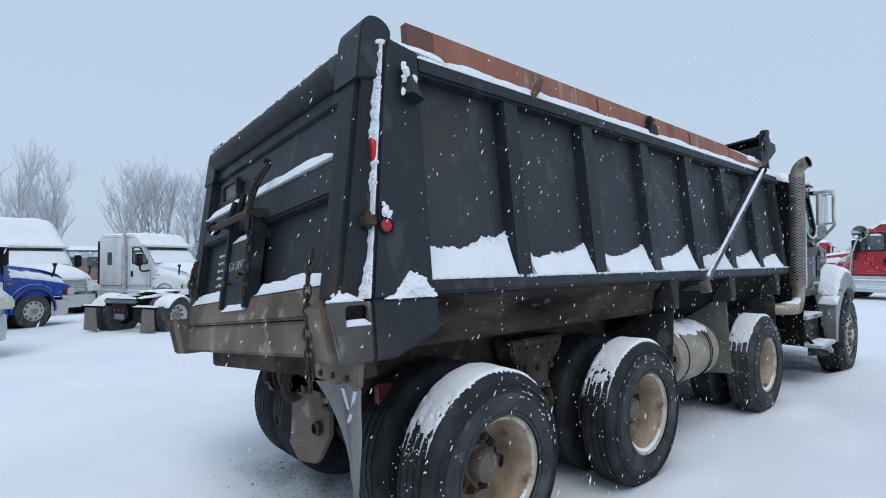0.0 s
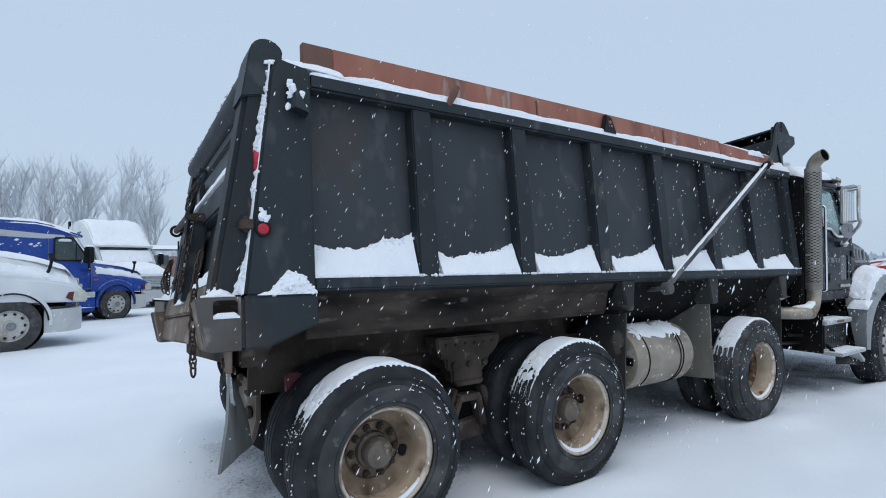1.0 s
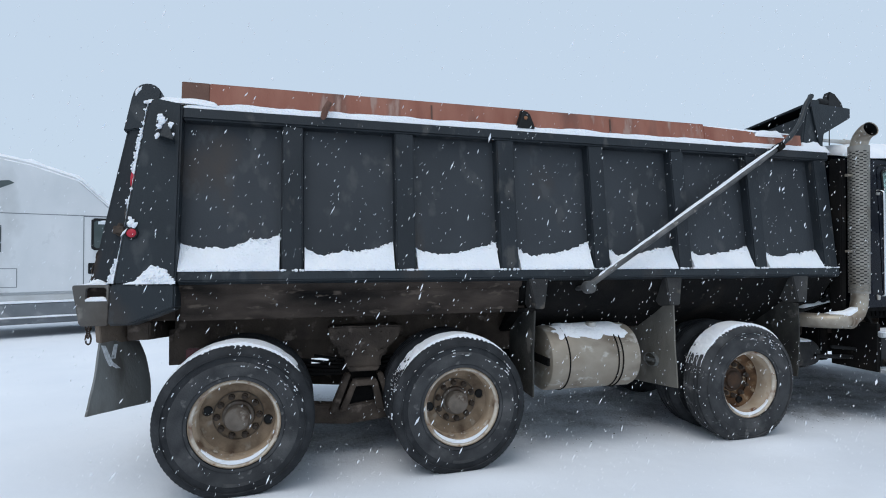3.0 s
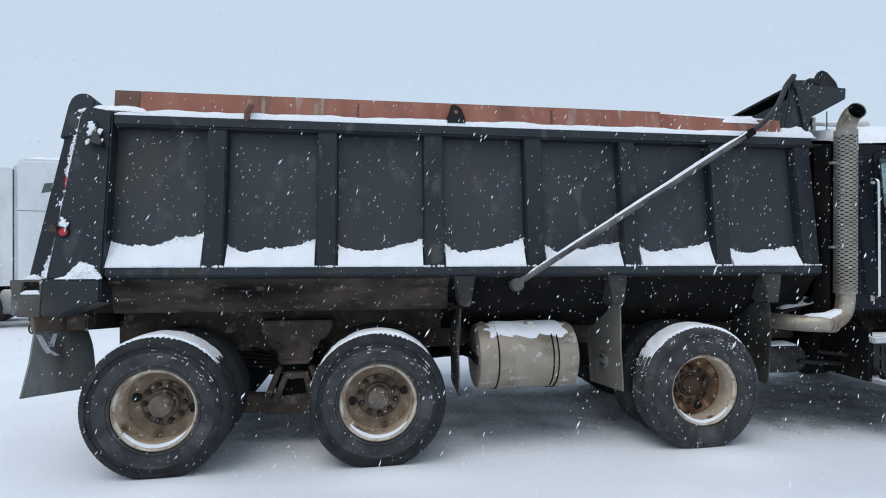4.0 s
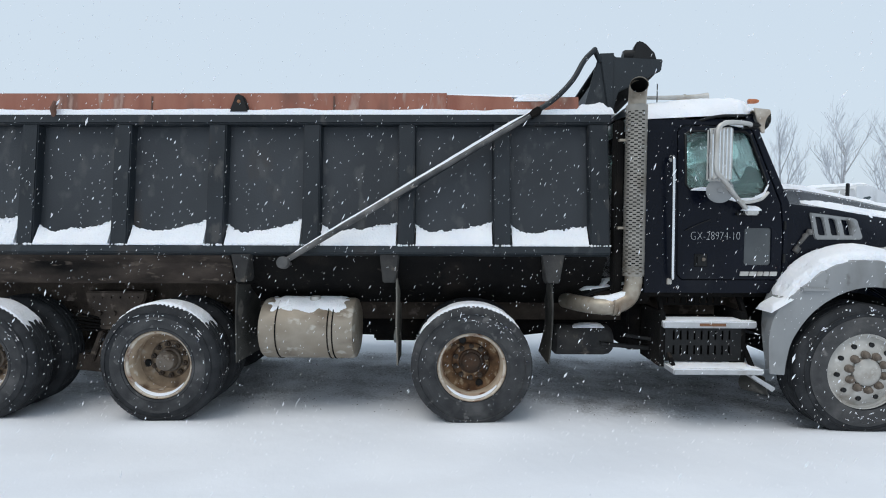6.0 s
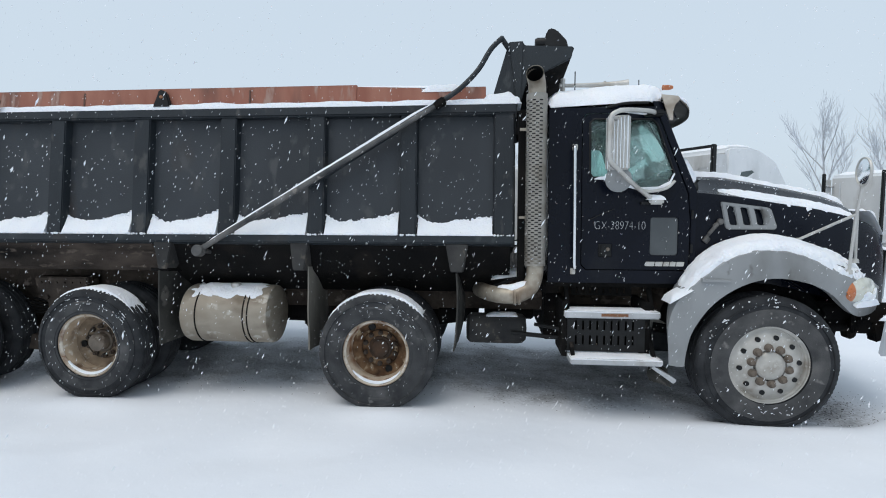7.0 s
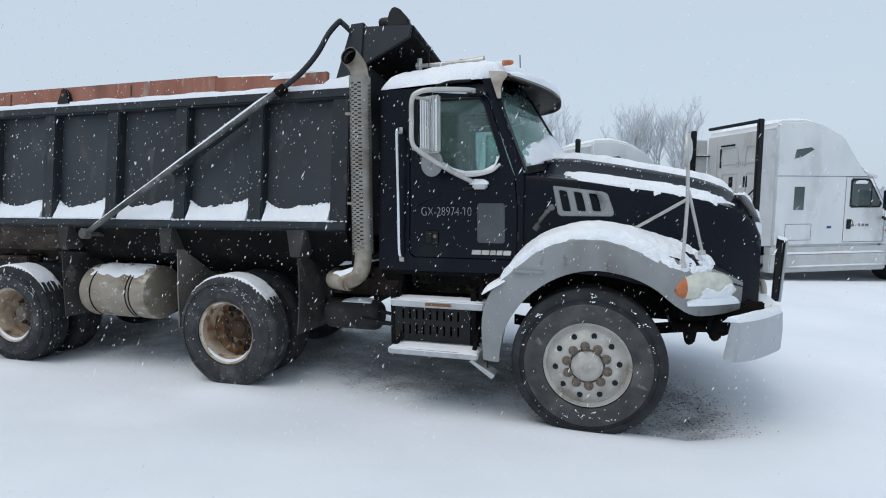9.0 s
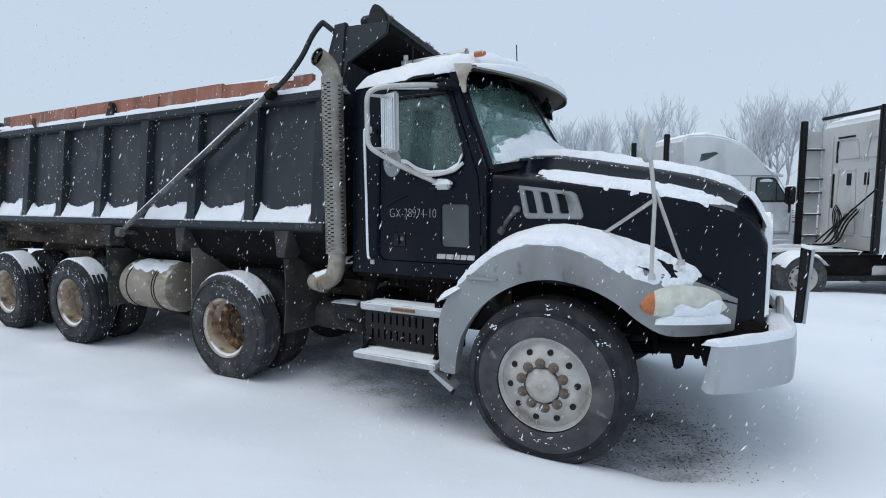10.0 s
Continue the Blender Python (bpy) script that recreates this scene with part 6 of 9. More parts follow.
def fender_rows(i):
    """Section of the fender at station i, from the arch lip over the shoulder to the hood."""
    (lx, lz), (ux, uz), (tx, tz), ty = FL[i], FU[i], FT[i], FTY[i]
    yl, yu = fend_y(lx), fend_y(ux)
    L, U, T = Vector((lx, yl, lz)), Vector((ux, yu, uz)), Vector((tx, ty, tz))
    return [L + Vector((0, 0.09, 0.01)), L, L * 0.5 + U * 0.5 + Vector((0, -0.012, 0)), U, U * 0.72 + T * 0.28 + Vector((0, -0.01, 0.022)), U * 0.38 + T * 0.62 + Vector((0, 0, 0.018)), T]


def smooth_rows(n=4):
    rows = [fender_rows(i) for i in range(12)]
    cols = [arc([rows[i][k] for i in range(12)], n) for k in range(7)]
    return [[cols[k][i] for k in range(7)] for i in range(len(cols[0]))]


FR = smooth_rows()
for s in (1, -1):
    bm = loft(B(), FR, False)
    if s < 0:
        bm.transform(Matrix.Translation((0, 2 * CY, 0)) @ Matrix.Scale(-1, 4, (0, 1, 0)))
    bmesh.ops.recalc_face_normals(bm, faces=bm.faces)
    bmesh.ops.solidify(bm, geom=list(bm.faces), thickness=0.012)
    hp("fender", bm, GREY, "matt grey wheel-arch fender heaped with snow")
    # black inboard corner between the fender flank and the hood
    bm = loft(B(), [[(r[4] if r[4].x < 7.85 else r[3]) + Vector((0, -0.005, 0.006)), r[5] + Vector((0, 0, 0.008)), r[6] + Vector((0, 0.01, 0.006))] for r in FR if r[4].x > 7.42], False)
    if s < 0:
        bm.transform(Matrix.Translation((0, 2 * CY, 0)) @ Matrix.Scale(-1, 4, (0, 1, 0)))
    bmesh.ops.recalc_face_normals(bm, faces=bm.faces)
    bmesh.ops.solidify(bm, geom=list(bm.faces), thickness=0.004)
    hp("hood_fillet", bm, CAB)
    # headlamp on the curved front corner
    for nm, a, b, mat, lab in (("headlamp", 0.16, 1.0, LENS, "cloudy almond-shaped headlamp under snow"), ("turn_signal", 0.0, 0.165, AMBER, "amber turn signal lens")):
        rings = []
        for i in range(13):
            t = a + (b - a) * i / 12
            x = 7.655 + 0.43 * t
            hh = 0.096 * max(0.04, 1 - abs(2 * t - 1) ** (2.3 if t < 0.5 else 4.5)) ** 0.55
            zc = 1.066 + 0.03 * math.sin(math.pi * t) - 0.03 * t
            ring = []
            for j in range(9):
                q = -1 + 2 * j / 8
                ring.append(Vector((x + 0.012 * (1 - q * q), fend_y(x) - 0.004 - 0.035 * (1 - q * q) * math.sin(math.pi * min(1, 0.1 + t)), zc + hh * q)))
            rings.append(ring)
        bm = loft(B(), rings, False)
        if s < 0:
            bm.transform(Matrix.Translation((0, 2 * CY, 0)) @ Matrix.Scale(-1, 4, (0, 1, 0)))
        bmesh.ops.recalc_face_normals(bm, faces=bm.faces)
        bmesh.ops.solidify(bm, geom=list(bm.faces), thickness=0.006)
        hp(nm, bm, mat, lab)

hp("fender_ledge", prism(B(), [(6.60, 1.150), (6.80, 1.150), (6.815, 1.168), (6.60, 1.178)], 'y', -1.236, -1.15), GREY, "pale ledge across the fender", 0.004)
# hood mirror on three struts
for s in (1,):
    bm = B()
    tube(bm, [(7.706, -1.112, 1.232), (7.714, -1.14, 1.65), (7.705, -1.175, 1.76), (7.69, -1.235, 1.93)], 0.0115, 8)
    tube(bm, [(7.849, -0.956, 1.303), (7.716, -1.15, 1.715)], 0.0105, 8)
    tube(bm, [(7.417, -0.954, 1.46), (7.71, -1.145, 1.66)], 0.011, 8)
    hp("mirror_strut", bm, ALU, "thin bright hood-mirror struts")
    for p in ((7.706, -1.112, 1.232), (7.849, -0.956, 1.303), (7.417, -0.954, 1.46)):
        hp("strut_foot", lathe(B(), [(0.0, -0.02), (0.026, -0.02), (0.02, 0.012), (0.0, 0.016)], 'z', p, 12), ALU)
    bm = lathe(B(), [(0.0, -0.004), (0.092, -0.004), (0.095, -0.010), (0.103, -0.010), (0.106, 0.0), (0.10, 0.010), (0.06, 0.024), (0.0, 0.03)], 'x', (0, 0, 0), 36)
    bm.transform(Matrix.Translation((7.68, -1.25, 1.967)) @ Matrix.Rotation(radians(-9), 4, 'Z'))
    hp("hood_mirror", bm, ALU, "round convex hood mirror")
    bm = lathe(B(), [(0.0, 0.034), (0.05, 0.029), (0.088, 0.015), (0.094, 0.012), (0.0, 0.012)], 'x', (0, 0, 0), 32)
    bm.transform(Matrix.Translation((7.68, -1.25, 1.967)) @ Matrix.Rotation(radians(-9), 4, 'Z'))
    hp("mirror_back", bm, DULLW, "pale rimed mirror back")
    bm = lathe(B(), [(0.0, -0.012), (0.05, -0.010), (0.090, -0.005), (0.0, -0.004)], 'x', (0, 0, 0), 32)
    bm.transform(Matrix.Translation((7.68, -1.25, 1.967)) @ Matrix.Rotation(radians(-9), 4, 'Z'))
    hp("mirror_glass", bm, MIRROR)
# wheel-arch liner, engine and steering gear in the dark
bm = B()
box(bm, 6.64, 8.3, CY - 0.62, CY + 0.62, 0.72, 1.25)
hp("engine_block", bm, UNDER, "", 0.04)
for s in (-1, 1):
    y = CY + s * 0.9
    bm = loft(B(), [[(7.11 + r * math.cos(radians(a)), CY + s * yy, 0.56 + r * math.sin(radians(a))) for a in range(14, 170, 10)] for r, yy in ((0.62, 1.0), (0.62, 0.62), (0.64, 0.62), (0.64, 1.0))], False)
    hp("arch_liner", bm, BLACKP)
bm = B()
box(bm, 7.75, 8.32, -0.72, 0.88, 0.76, 0.90)
tube(bm, [(7.7, -0.72, 0.72), (8.15, -0.70, 0.74)], 0.045, 10)
lathe(bm, [(0.0, -0.85), (0.06, -0.85), (0.07, -0.8), (0.05, -0.7), (0.0, -0.7)], 'y', (8.02, 0, 0.76), 14)
tube(bm, [(7.95, -0.82, 0.86), (7.95, -0.82, 0.70)], 0.02, 8)
hp("steering_gear", bm, UNDER, "dark grimy steering gear and spring hanger", 0.01)
bm = B()
for k in range(4):
    tube(bm, [(6.5, -0.42, 0.66 - 0.022 * k), (7.1, -0.42, 0.58 - 0.022 * k), (7.95, -0.42, 0.70 - 0.022 * k)], 0.014, 6)
hp("front_spring", bm, UNDER)
# bumper
plan = arc([(8.065, -1.06, 0), (8.09, -1.05, 0), (8.24, -0.92, 0), (8.40, -0.72, 0), (8.465, -0.60, 0), (8.50, -0.3, 0), (8.51, CY, 0)], 5)
plan = plan + [Vector((p.x, 2 * CY - p.y, 0)) for p in reversed(plan[:-1])]
rings = []
for i, p in enumerate(plan):
    foot = 0.05 * max(0.0, 1 - min(i, len(plan) - 1 - i) / 7)
    rings.append([(p.x - 0.01 - foot, p.y, 0.575), (p.x - foot, p.y, 0.59), (p.x + 0.006 - foot * 0.5, p.y, 0.72), (p.x, p.y, 0.845), (p.x - 0.03, p.y + 0.01, 0.868), (p.x - 0.07, p.y + 0.02, 0.865), (p.x - 0.04, p.y + 0.01, 0.84), (p.x - 0.03 - foot, p.y, 0.60)])
bumper = part("bumper", loft(B(), rings), BUMPER, truck, "pale swept-back front bumper with snow along its top", None, 0.0)
part("splash_panel", box(B(), 7.70, 8.32, -0.70, -0.67, 0.69, 0.93), UNDER, bumper, "dark splash panel behind the bumper", None, 0.01)
for x, zz in ((7.78, 0.60), (7.95, 0.64), (8.16, 0.62)):
    part("spring_hanger", prism(B(), [(x, 0.76), (x + 0.12, 0.76), (x + 0.09, zz), (x + 0.04, zz - 0.02)], 'y', -0.73, -0.62), UNDER, bumper, "", None, 0.01)
part("bumper_foot", box(B(), 8.025, 8.075, -1.05, -1.01, 0.575, 0.61), BUMPER, bumper, "", None, 0.006)
for s in (-1, 1):
    part("bumper_arm", box(B(), 8.1, 8.46, CY + s * 0.40, CY + s * 0.48, 0.68, 0.82), UNDER, bumper)
bm = plate(B(), [(8.49, 0.86), (8.54, 0.86), (8.565, 1.345), (8.505, 1.365)], [[(8.502, 0.89), (8.528, 0.89), (8.549, 1.32), (8.515, 1.33)]], 'y', -0.27, -0.24)
part("guard_edge", prism(B(), [(8.535, 0.86), (8.552, 0.86), (8.577, 1.342), (8.56, 1.346)], 'y', -0.28, -0.23), BUMPER, bumper, "pale edge of the guard plate", None, 0.003)
part("guard_frame", bm, BLACKP, bumper, "dark guard plate before the grille", None, 0.006)
part("guard_panel", box(B(), 8.505, 8.54, -0.262, -0.248, 0.885, 1.33), BLACKP, bumper)
bm = tube(B(), arc([(8.40, -0.35, 0.86), (8.40, -0.38, 0.96), (8.40, -0.32, 1.02), (8.40, -0.26, 0.95)], 5), 0.022, 8)
part("tow_hook", bm, ALU, bumper)

# ---- steps and battery box ----
box_ob = part("battery_box", plate(B(), [(5.64, 0.55), (6.25, 0.55), (6.25, 0.85), (5.64, 0.85)],
              [[(5.70 + 0.056 * k, z), (5.716 + 0.056 * k, z), (5.716 + 0.056 * k, z + 0.075), (5.70 + 0.056 * k, z + 0.075)] for k in range(9) for z in (0.605, 0.725)], 'y', -1.04, -1.028), BLACKP, truck, "black slotted battery box between the steps")
part("box_back", box(B(), 5.66, 6.23, -1.0, -0.6, 0.56, 0.86), UNDER, box_ob)
part("box_top", plate(B(), [(5.70, 0.97), (6.2, 0.97), (6.2, 1.06), (5.70, 1.06)], [[(5.74 + 0.056 * k, 0.99), (5.755 + 0.056 * k, 0.99), (5.755 + 0.056 * k, 1.035), (5.74 + 0.056 * k, 1.035)] for k in range(8)], 'y', -0.80, -0.79), UNDER, box_ob)
part("box_side", box(B(), 5.60, 5.64, -1.03, -0.6, 0.5, 0.95), UNDER, box_ob)
part("box_side", box(B(), 6.25, 6.29, -1.03, -0.6, 0.5, 0.95), UNDER, box_ob)
for x0, x1, y0, y1, z0, z1 in ((5.61, 6.36, -1.07, -0.87, 0.825, 0.882), (5.64, 6.345, -1.21, -1.0, 0.485, 0.533)):
    st = part("step", box(B(), x0, x1, y0, y1, z0, z1), GRIPTOP, truck, "frosted aluminium cab step", None, 0.01)
    for x in (x0 + 0.02, x1 - 0.06):
        part("step_hanger", prism(B(), [(y0 + 0.03, z0), (y0 + 0.07, z0), (-0.72, z0 + 0.40), (-0.78, z0 + 0.40)], 'x', x, x + 0.03), UNDER, st)
part("step_sticker", box(B(), 5.90, 6.11, -1.0725, -1.0705, 0.842, 0.865), RUST, truck, "faded orange warning sticker")
mud_flap("splash_flap", [(6.40, -1.12, 0.44), (6.36, -0.9, 0.46), (6.34, -0.9, 0.28), (6.44, -1.12, 0.30)], 0.02, "short bent splash flap under the fender")
bm = prism(B(), [(6.27, 0.46), (6.44, 0.34), (6.46, 0.36), (6.46, 0.375), (6.29, 0.475)], 'y', -1.16, -1.04)
part("splash_strip", bm, GRIPTOP, truck, "bent pale strip under the step")

# ---- snow lying on the truck ----
def ledge_bank(x0, x1, hl, hr, seed):
    """A bank of snow on the side ledge between two ribs, higher towards the front."""
    bm = B()
    n = max(20, int((x1 - x0) / 0.012))
    rows = []
    for i in range(n + 1):
        u = i / n
        x = x0 + (x1 - x0) * u
        h = hl + (hr - hl) * u ** 2.2 + 0.022 * nz(x + seed, seed, 0, 7) + 0.014 * nz(x, seed, 1, 24) + 0.012 * nz(x, seed, 5, 60)
        if u < 0.2:
            h += 0.055 * (1 - u / 0.2) ** 1.6
        h = max(0.03, h)
        w = 0.012 * nz(x, seed, 2, 9)
        rows.append([(x, -1.072, 1.484), (x, -1.074, 1.484 + h), (x, -1.086 + w, 1.484 + h * 1.02), (x, -1.105 + w, 1.484 + h * 0.80), (x, -1.125 + w, 1.484 + h * 0.48), (x, -1.145 + w * 0.6, 1.484 + h * 0.2 + 0.01), (x, -1.160 + w * 0.4, 1.492), (x, -1.160, 1.482)])
    loft(bm, rows)
    tops = [(r[2][0], r[2][1], r[2][2], r[2][2] - 1.484) for r in rows]
    mean = sum(t[3] for t in tops) / len(tops)
    crumbs(bm, [t for t in tops if t[3] > mean * 0.9], int(150 * (x1 - x0)), 0.0045, 0.013, seed)
    crumbs(bm, [(r[6][0], r[6][1], r[6][2], 0.0) for r in rows], int(110 * (x1 - x0)), 0.003, 0.009, seed + 1)
    return bm


edges = [-0.37] + [v for r in RIBS for v in r]
for k in range(0, len(edges) - 1, 2):
    a, b = edges[k], edges[k + 1]
    snow("snow_bank", ledge_bank(a + 0.004, b - 0.004, 0.150 if k == 0 else 0.115, 0.262 if k == 0 else (0.215, 0.2, 0.215, 0.19, 0.2, 0.165)[k // 2 - 1], k * 3.7), "wind-packed snow bank on the bed ledge", LEAN)
    if k + 2 < len(edges):
        c, d = edges[k + 1], edges[k + 2]
        bm = B()
        crumbs(bm, [(c + 0.006 + (d - c - 0.012) * i / 30, -1.153 - 0.006 * (i % 3), 1.489, 0.0) for i in range(31)], 16, 0.004, 0.012, k * 1.3 + 2)
        snow("snow_crumbs", bm, "crumbs of snow at the foot of a rib", LEAN)
snow("snow_on_rail", snow_cap(B(), lambda u, v: (-0.36 + 5.58 * u, -1.162 + 0.05 * v, 2.592), 0.034, 220, 5, 0.06, 0.9, 2.0), "snow line along the top rail", LEAN)
snow("snow_on_rail", snow_cap(B(), lambda u, v: (-0.60 + 0.46 * u, -1.16 + 0.24 * v, 2.605 + 0.02 * math.sin(3 * u)), 0.042, 24, 10, 0.2, 0.7, 4.2), "clotted snow on the rear corner of the bed", LEAN)
snow("snow_on_board", snow_cap(B(), lambda u, v: (4.42 + 0.34 * u, -1.125 + 0.06 * v, 2.72), 0.045, 24, 5, 0.2, 0.5, 7.0), "snow in the notch of the side board", LEAN)
snow("snow_on_board", snow_cap(B(), lambda u, v: (-0.30 + 5.2 * u, -1.115 + 0.035 * v, 2.758), 0.012, 200, 3, 0.1, 1.2, 7.7), "thin snow on the side board", LEAN)
snow("snow_on_rail", snow_cap(B(), lambda u, v: (4.90 + 0.36 * u, -1.165 + 0.2 * v, 2.595), 0.11, 20, 8, 0.3, 0.5, 9.0), "snow heaped at the foot of the cab shield", LEAN)
for y0, y1, z, th, sd in ((-0.945, 0.945, 2.112, 0.035, 1.0), (-0.99, -0.15, 1.503, 0.05, 2.0), (0.33, 0.99, 1.503, 0.05, 3.0)):
    snow("snow_on_tailgate", snow_cap(B(), lambda u, v: (TG(z) - 0.02 + 0.085 * v, y0 + (y1 - y0) * u, z), th, 60, 5, 0.12, 0.5, sd), "snow lying along a tailgate rib", LEAN)
snow("snow_on_tailgate", snow_cap(B(), lambda u, v: (TG(1.44) - 0.05 + 0.06 * v, -0.08 + 0.35 * u, 1.432), 0.022, 24, 4, 0.2, 1.2, 5.0), "snow crust under the chute door", LEAN)
snow("snow_on_tailgate", snow_cap(B(), lambda u, v: (TG(2.58) - 0.03 + 0.1 * v, -0.94 + 1.88 * u, 2.64 + 0.012 * math.sin(math.pi * v)), 0.018, 90, 6, 0.15, 1.4, 6.0), "thin patchy snow on the tailgate top tube", LEAN)
for y0, y1, z in ((-0.06, 0.26, 1.845),):
    snow("snow_on_tailgate", snow_cap(B(), lambda u, v: (TG(z) - 0.03 + 0.07 * v, y0 + (y1 - y0) * u, z), 0.03, 20, 4, 0.25, 0.6, z), "small snow cap on the tailgate gear", LEAN)
bm = B()
frost = [(TG(2.58) + 0.03 - 0.085 * math.cos(a), -0.94 + 1.88 * k / 160, 2.575 + 0.085 * math.sin(a), 0.0) for k in range(161) for a in (0.5, 0.8, 1.1, 1.4) if nz(k * 0.05, a, 3.0, 3.0) > -0.05]
crumbs(bm, frost, 420, 0.003, 0.009, 17)
snow("snow_on_tailgate", bm, "speckled frost on the tailgate top tube", LEAN)
# snow packed in the slot beside the tailgate
bm = B()
rows = []
for i in range(110):
    z = 1.41 + 1.18 * i / 109
    w = 0.008 + 0.016 * nz(z, 3, 0, 9) + 0.014 * nz(z, 9, 0, 34) + 0.030 * max(0, 1 - (z - 1.44) / 0.16) + (0.014 if 2.12 < z < 2.42 else 0)
    if 1.70 < z < 1.79 or 2.50 < z < 2.53:
        w = 0.006
    w = max(0.004, w)
    xr = -0.72 + 0.127 * (z - 1.40) - 0.004
    rows.append([(xr, -1.172 + 0.006 * nz(z, 1, 0, 20), z), (xr - w * 0.55, -1.166 + 0.008 * nz(z, 2, 0, 22), z), (xr - w, -1.138, z), (xr - w, -1.125, z), (xr, -1.12, z)])
loft(bm, rows)
crumbs(bm, [(r[1][0], r[1][1], r[1][2], 0.0) for r in rows if rows[0][0][2] < r[1][2] and r[0][0] - r[2][0] > 0.014], 170, 0.003, 0.009, 31)
snow("snow_in_slot", bm, "snow packed into the slot beside the tailgate", LEAN)


def heap(name, x0, x1, peaks, z, label, y0=-1.175, y1=-1.19, xf=LEAN):
    rows = []
    n = 26
    for i in range(n + 1):
        x = x0 + (x1 - x0) * i / n
        h = 0.012 + sum(a * max(0, 1 - abs(x - c) / w) for c, a, w in peaks) + 0.012 * nz(x, 4, 0, 25)
        rows.append([(x, y0, z), (x, y0 - 0.004, z + h), (x, y0 - 0.016, z + h * 0.8), (x, y1 - 0.004, z + h * 0.25), (x, y1 - 0.006, z)])
    bm = loft(B(), rows)
    crumbs(bm, [(r[1][0], r[1][1], r[1][2], r[1][2] - z) for r in rows if r[1][2] - z > 0.03] or [(x0, y0, z, 0)], 70, 0.004, 0.012, x0)
    snow(name, bm, label, xf)


heap("snow_heap", -0.66, -0.37, [(-0.51, 0.115, 0.10), (-0.43, 0.06, 0.07)], 1.402, "peaked snow heap on the corner bolster")
heap("snow_heap", -0.90, -0.76, [(-0.82, 0.06, 0.06)], 1.402, "small snow heap on the bumper corner", -1.10, -1.17)
for k, (x, z, r) in enumerate(((-0.475, 2.46, 0.03), (-0.43, 2.43, 0.024), (-0.455, 2.38, 0.018), (-0.415, 2.36, 0.02), (-0.495, 2.42, 0.022), (-0.50, 2.36, 0.018), (-0.49, 2.49, 0.02), (-0.635, 1.782, 0.026), (-0.618, 1.776, 0.024), (-0.628, 1.805, 0.019), (-0.642, 1.822, 0.013))):
    bm = B()
    bmesh.ops.create_icosphere(bm, subdivisions=2, radius=r * 0.75, matrix=Matrix.Translation((x, -1.21 if x > -0.6 else -1.192, z)) @ Matrix.Diagonal((1, 0.4, 1.35, 1)))
    for v in bm.verts:
        v.co += Vector((1, 0.3, 1)) * 0.9 * r * nz(v.co.x, v.co.y, v.co.z, 70)
    snow("snow_clot", bm, "clot of snow stuck to the lamp hood", LEAN)
snow("snow_in_pocket", snow_cap(B(), lambda u, v: (-0.86 + 0.115 * u, -1.195 + 0.06 * v, 1.315), 0.016, 14, 4, 0.2, 0.6, 1.5), "snow in the bumper lamp pocket", LEAN)
snow("snow_on_shield", snow_cap(B(), lambda u, v: (5.30 + 0.36 * u, -1.05 + 2.1 * v, 3.123 - 0.03 * u), 0.04, 16, 60, 0.15, 0.6, 3.3), "snow on the cab shield", LEAN)
snow("snow_on_arm", snow_cap(B(), lambda u, v: (2.60 + 1.95 * u, -1.238 + 0.028 * v, 1.404 + 1.192 * u), 0.010, 120, 4, 0.1, 1.4, 3.9), "rime along the tarp arm", LEAN)
bm = B()
for k in range(26):
    y = -0.9 + 1.85 * k / 25
    bmesh.ops.create_icosphere(bm, subdivisions=1, radius=random.uniform(0.015, 0.035), matrix=Matrix.Translation((5.56 + random.uniform(-0.03, 0.03), y, 3.212)) @ Matrix.Diagonal((1, 1.4, 0.5, 1)))
snow("snow_on_tarp", bm, "patchy snow on the rolled tarp", LEAN)
# tank, pipe, steps
snow("snow_on_tank", snow_cap(B(), lambda u, v: (2.33 + 0.735 * u, -0.73 - 0.262 * math.sin(radians(52 - 66 * v)), 0.745 + 0.262 * math.cos(radians(52 - 66 * v))), 0.016, 90, 22, 0.16, 2.4, 2.2, (0, 0, 1), lambda u, v, p: 1.6 * max(0.0, nz(p.x, p.y, p.z, 15) + 0.5 * nz(p.x, p.y, p.z, 40) + 0.05) * max(0.0, 1 - 1.6 * v)), "ragged snow on the fuel tank")
snow("snow_on_pipe", snow_cap(B(), lambda u, v: (5.06 + 0.27 * u, -0.96 - 0.085 * min(1, 2 * u) + 0.085 * (v - 0.5), 1.045 + 0.075 * u ** 2.5), 0.032, 30, 7, 0.2, 0.5, 2.7), "snow on the exhaust elbow")
snow("snow_on_step", snow_cap(B(), lambda u, v: (5.615 + 0.74 * u, -1.062 + 0.19 * v, 0.882), 0.008, 50, 6, 0.12, 0.5, 2.9), "snow on the cab step")
snow("snow_on_step", snow_cap(B(), lambda u, v: (5.645 + 0.695 * u, -1.202 + 0.2 * v, 0.533), 0.009, 50, 6, 0.12, 0.5, 3.5), "snow on the cab step")
snow("snow_on_tank", snow_cap(B(), lambda u, v: (4.98 + 0.28 * u, -0.66 + 0.12 * v, 0.755), 0.016, 24, 6, 0.25, 0.8, 3.7), "snow on the air tank")
snow("snow_on_chassis", snow_cap(B(), lambda u, v: (5.02 + 0.4 * u, -0.78 + 0.3 * v, 1.10 + 0.06 * u), 0.05, 20, 8, 0.3, 0.6, 4.7), "snow lodged behind the cab")
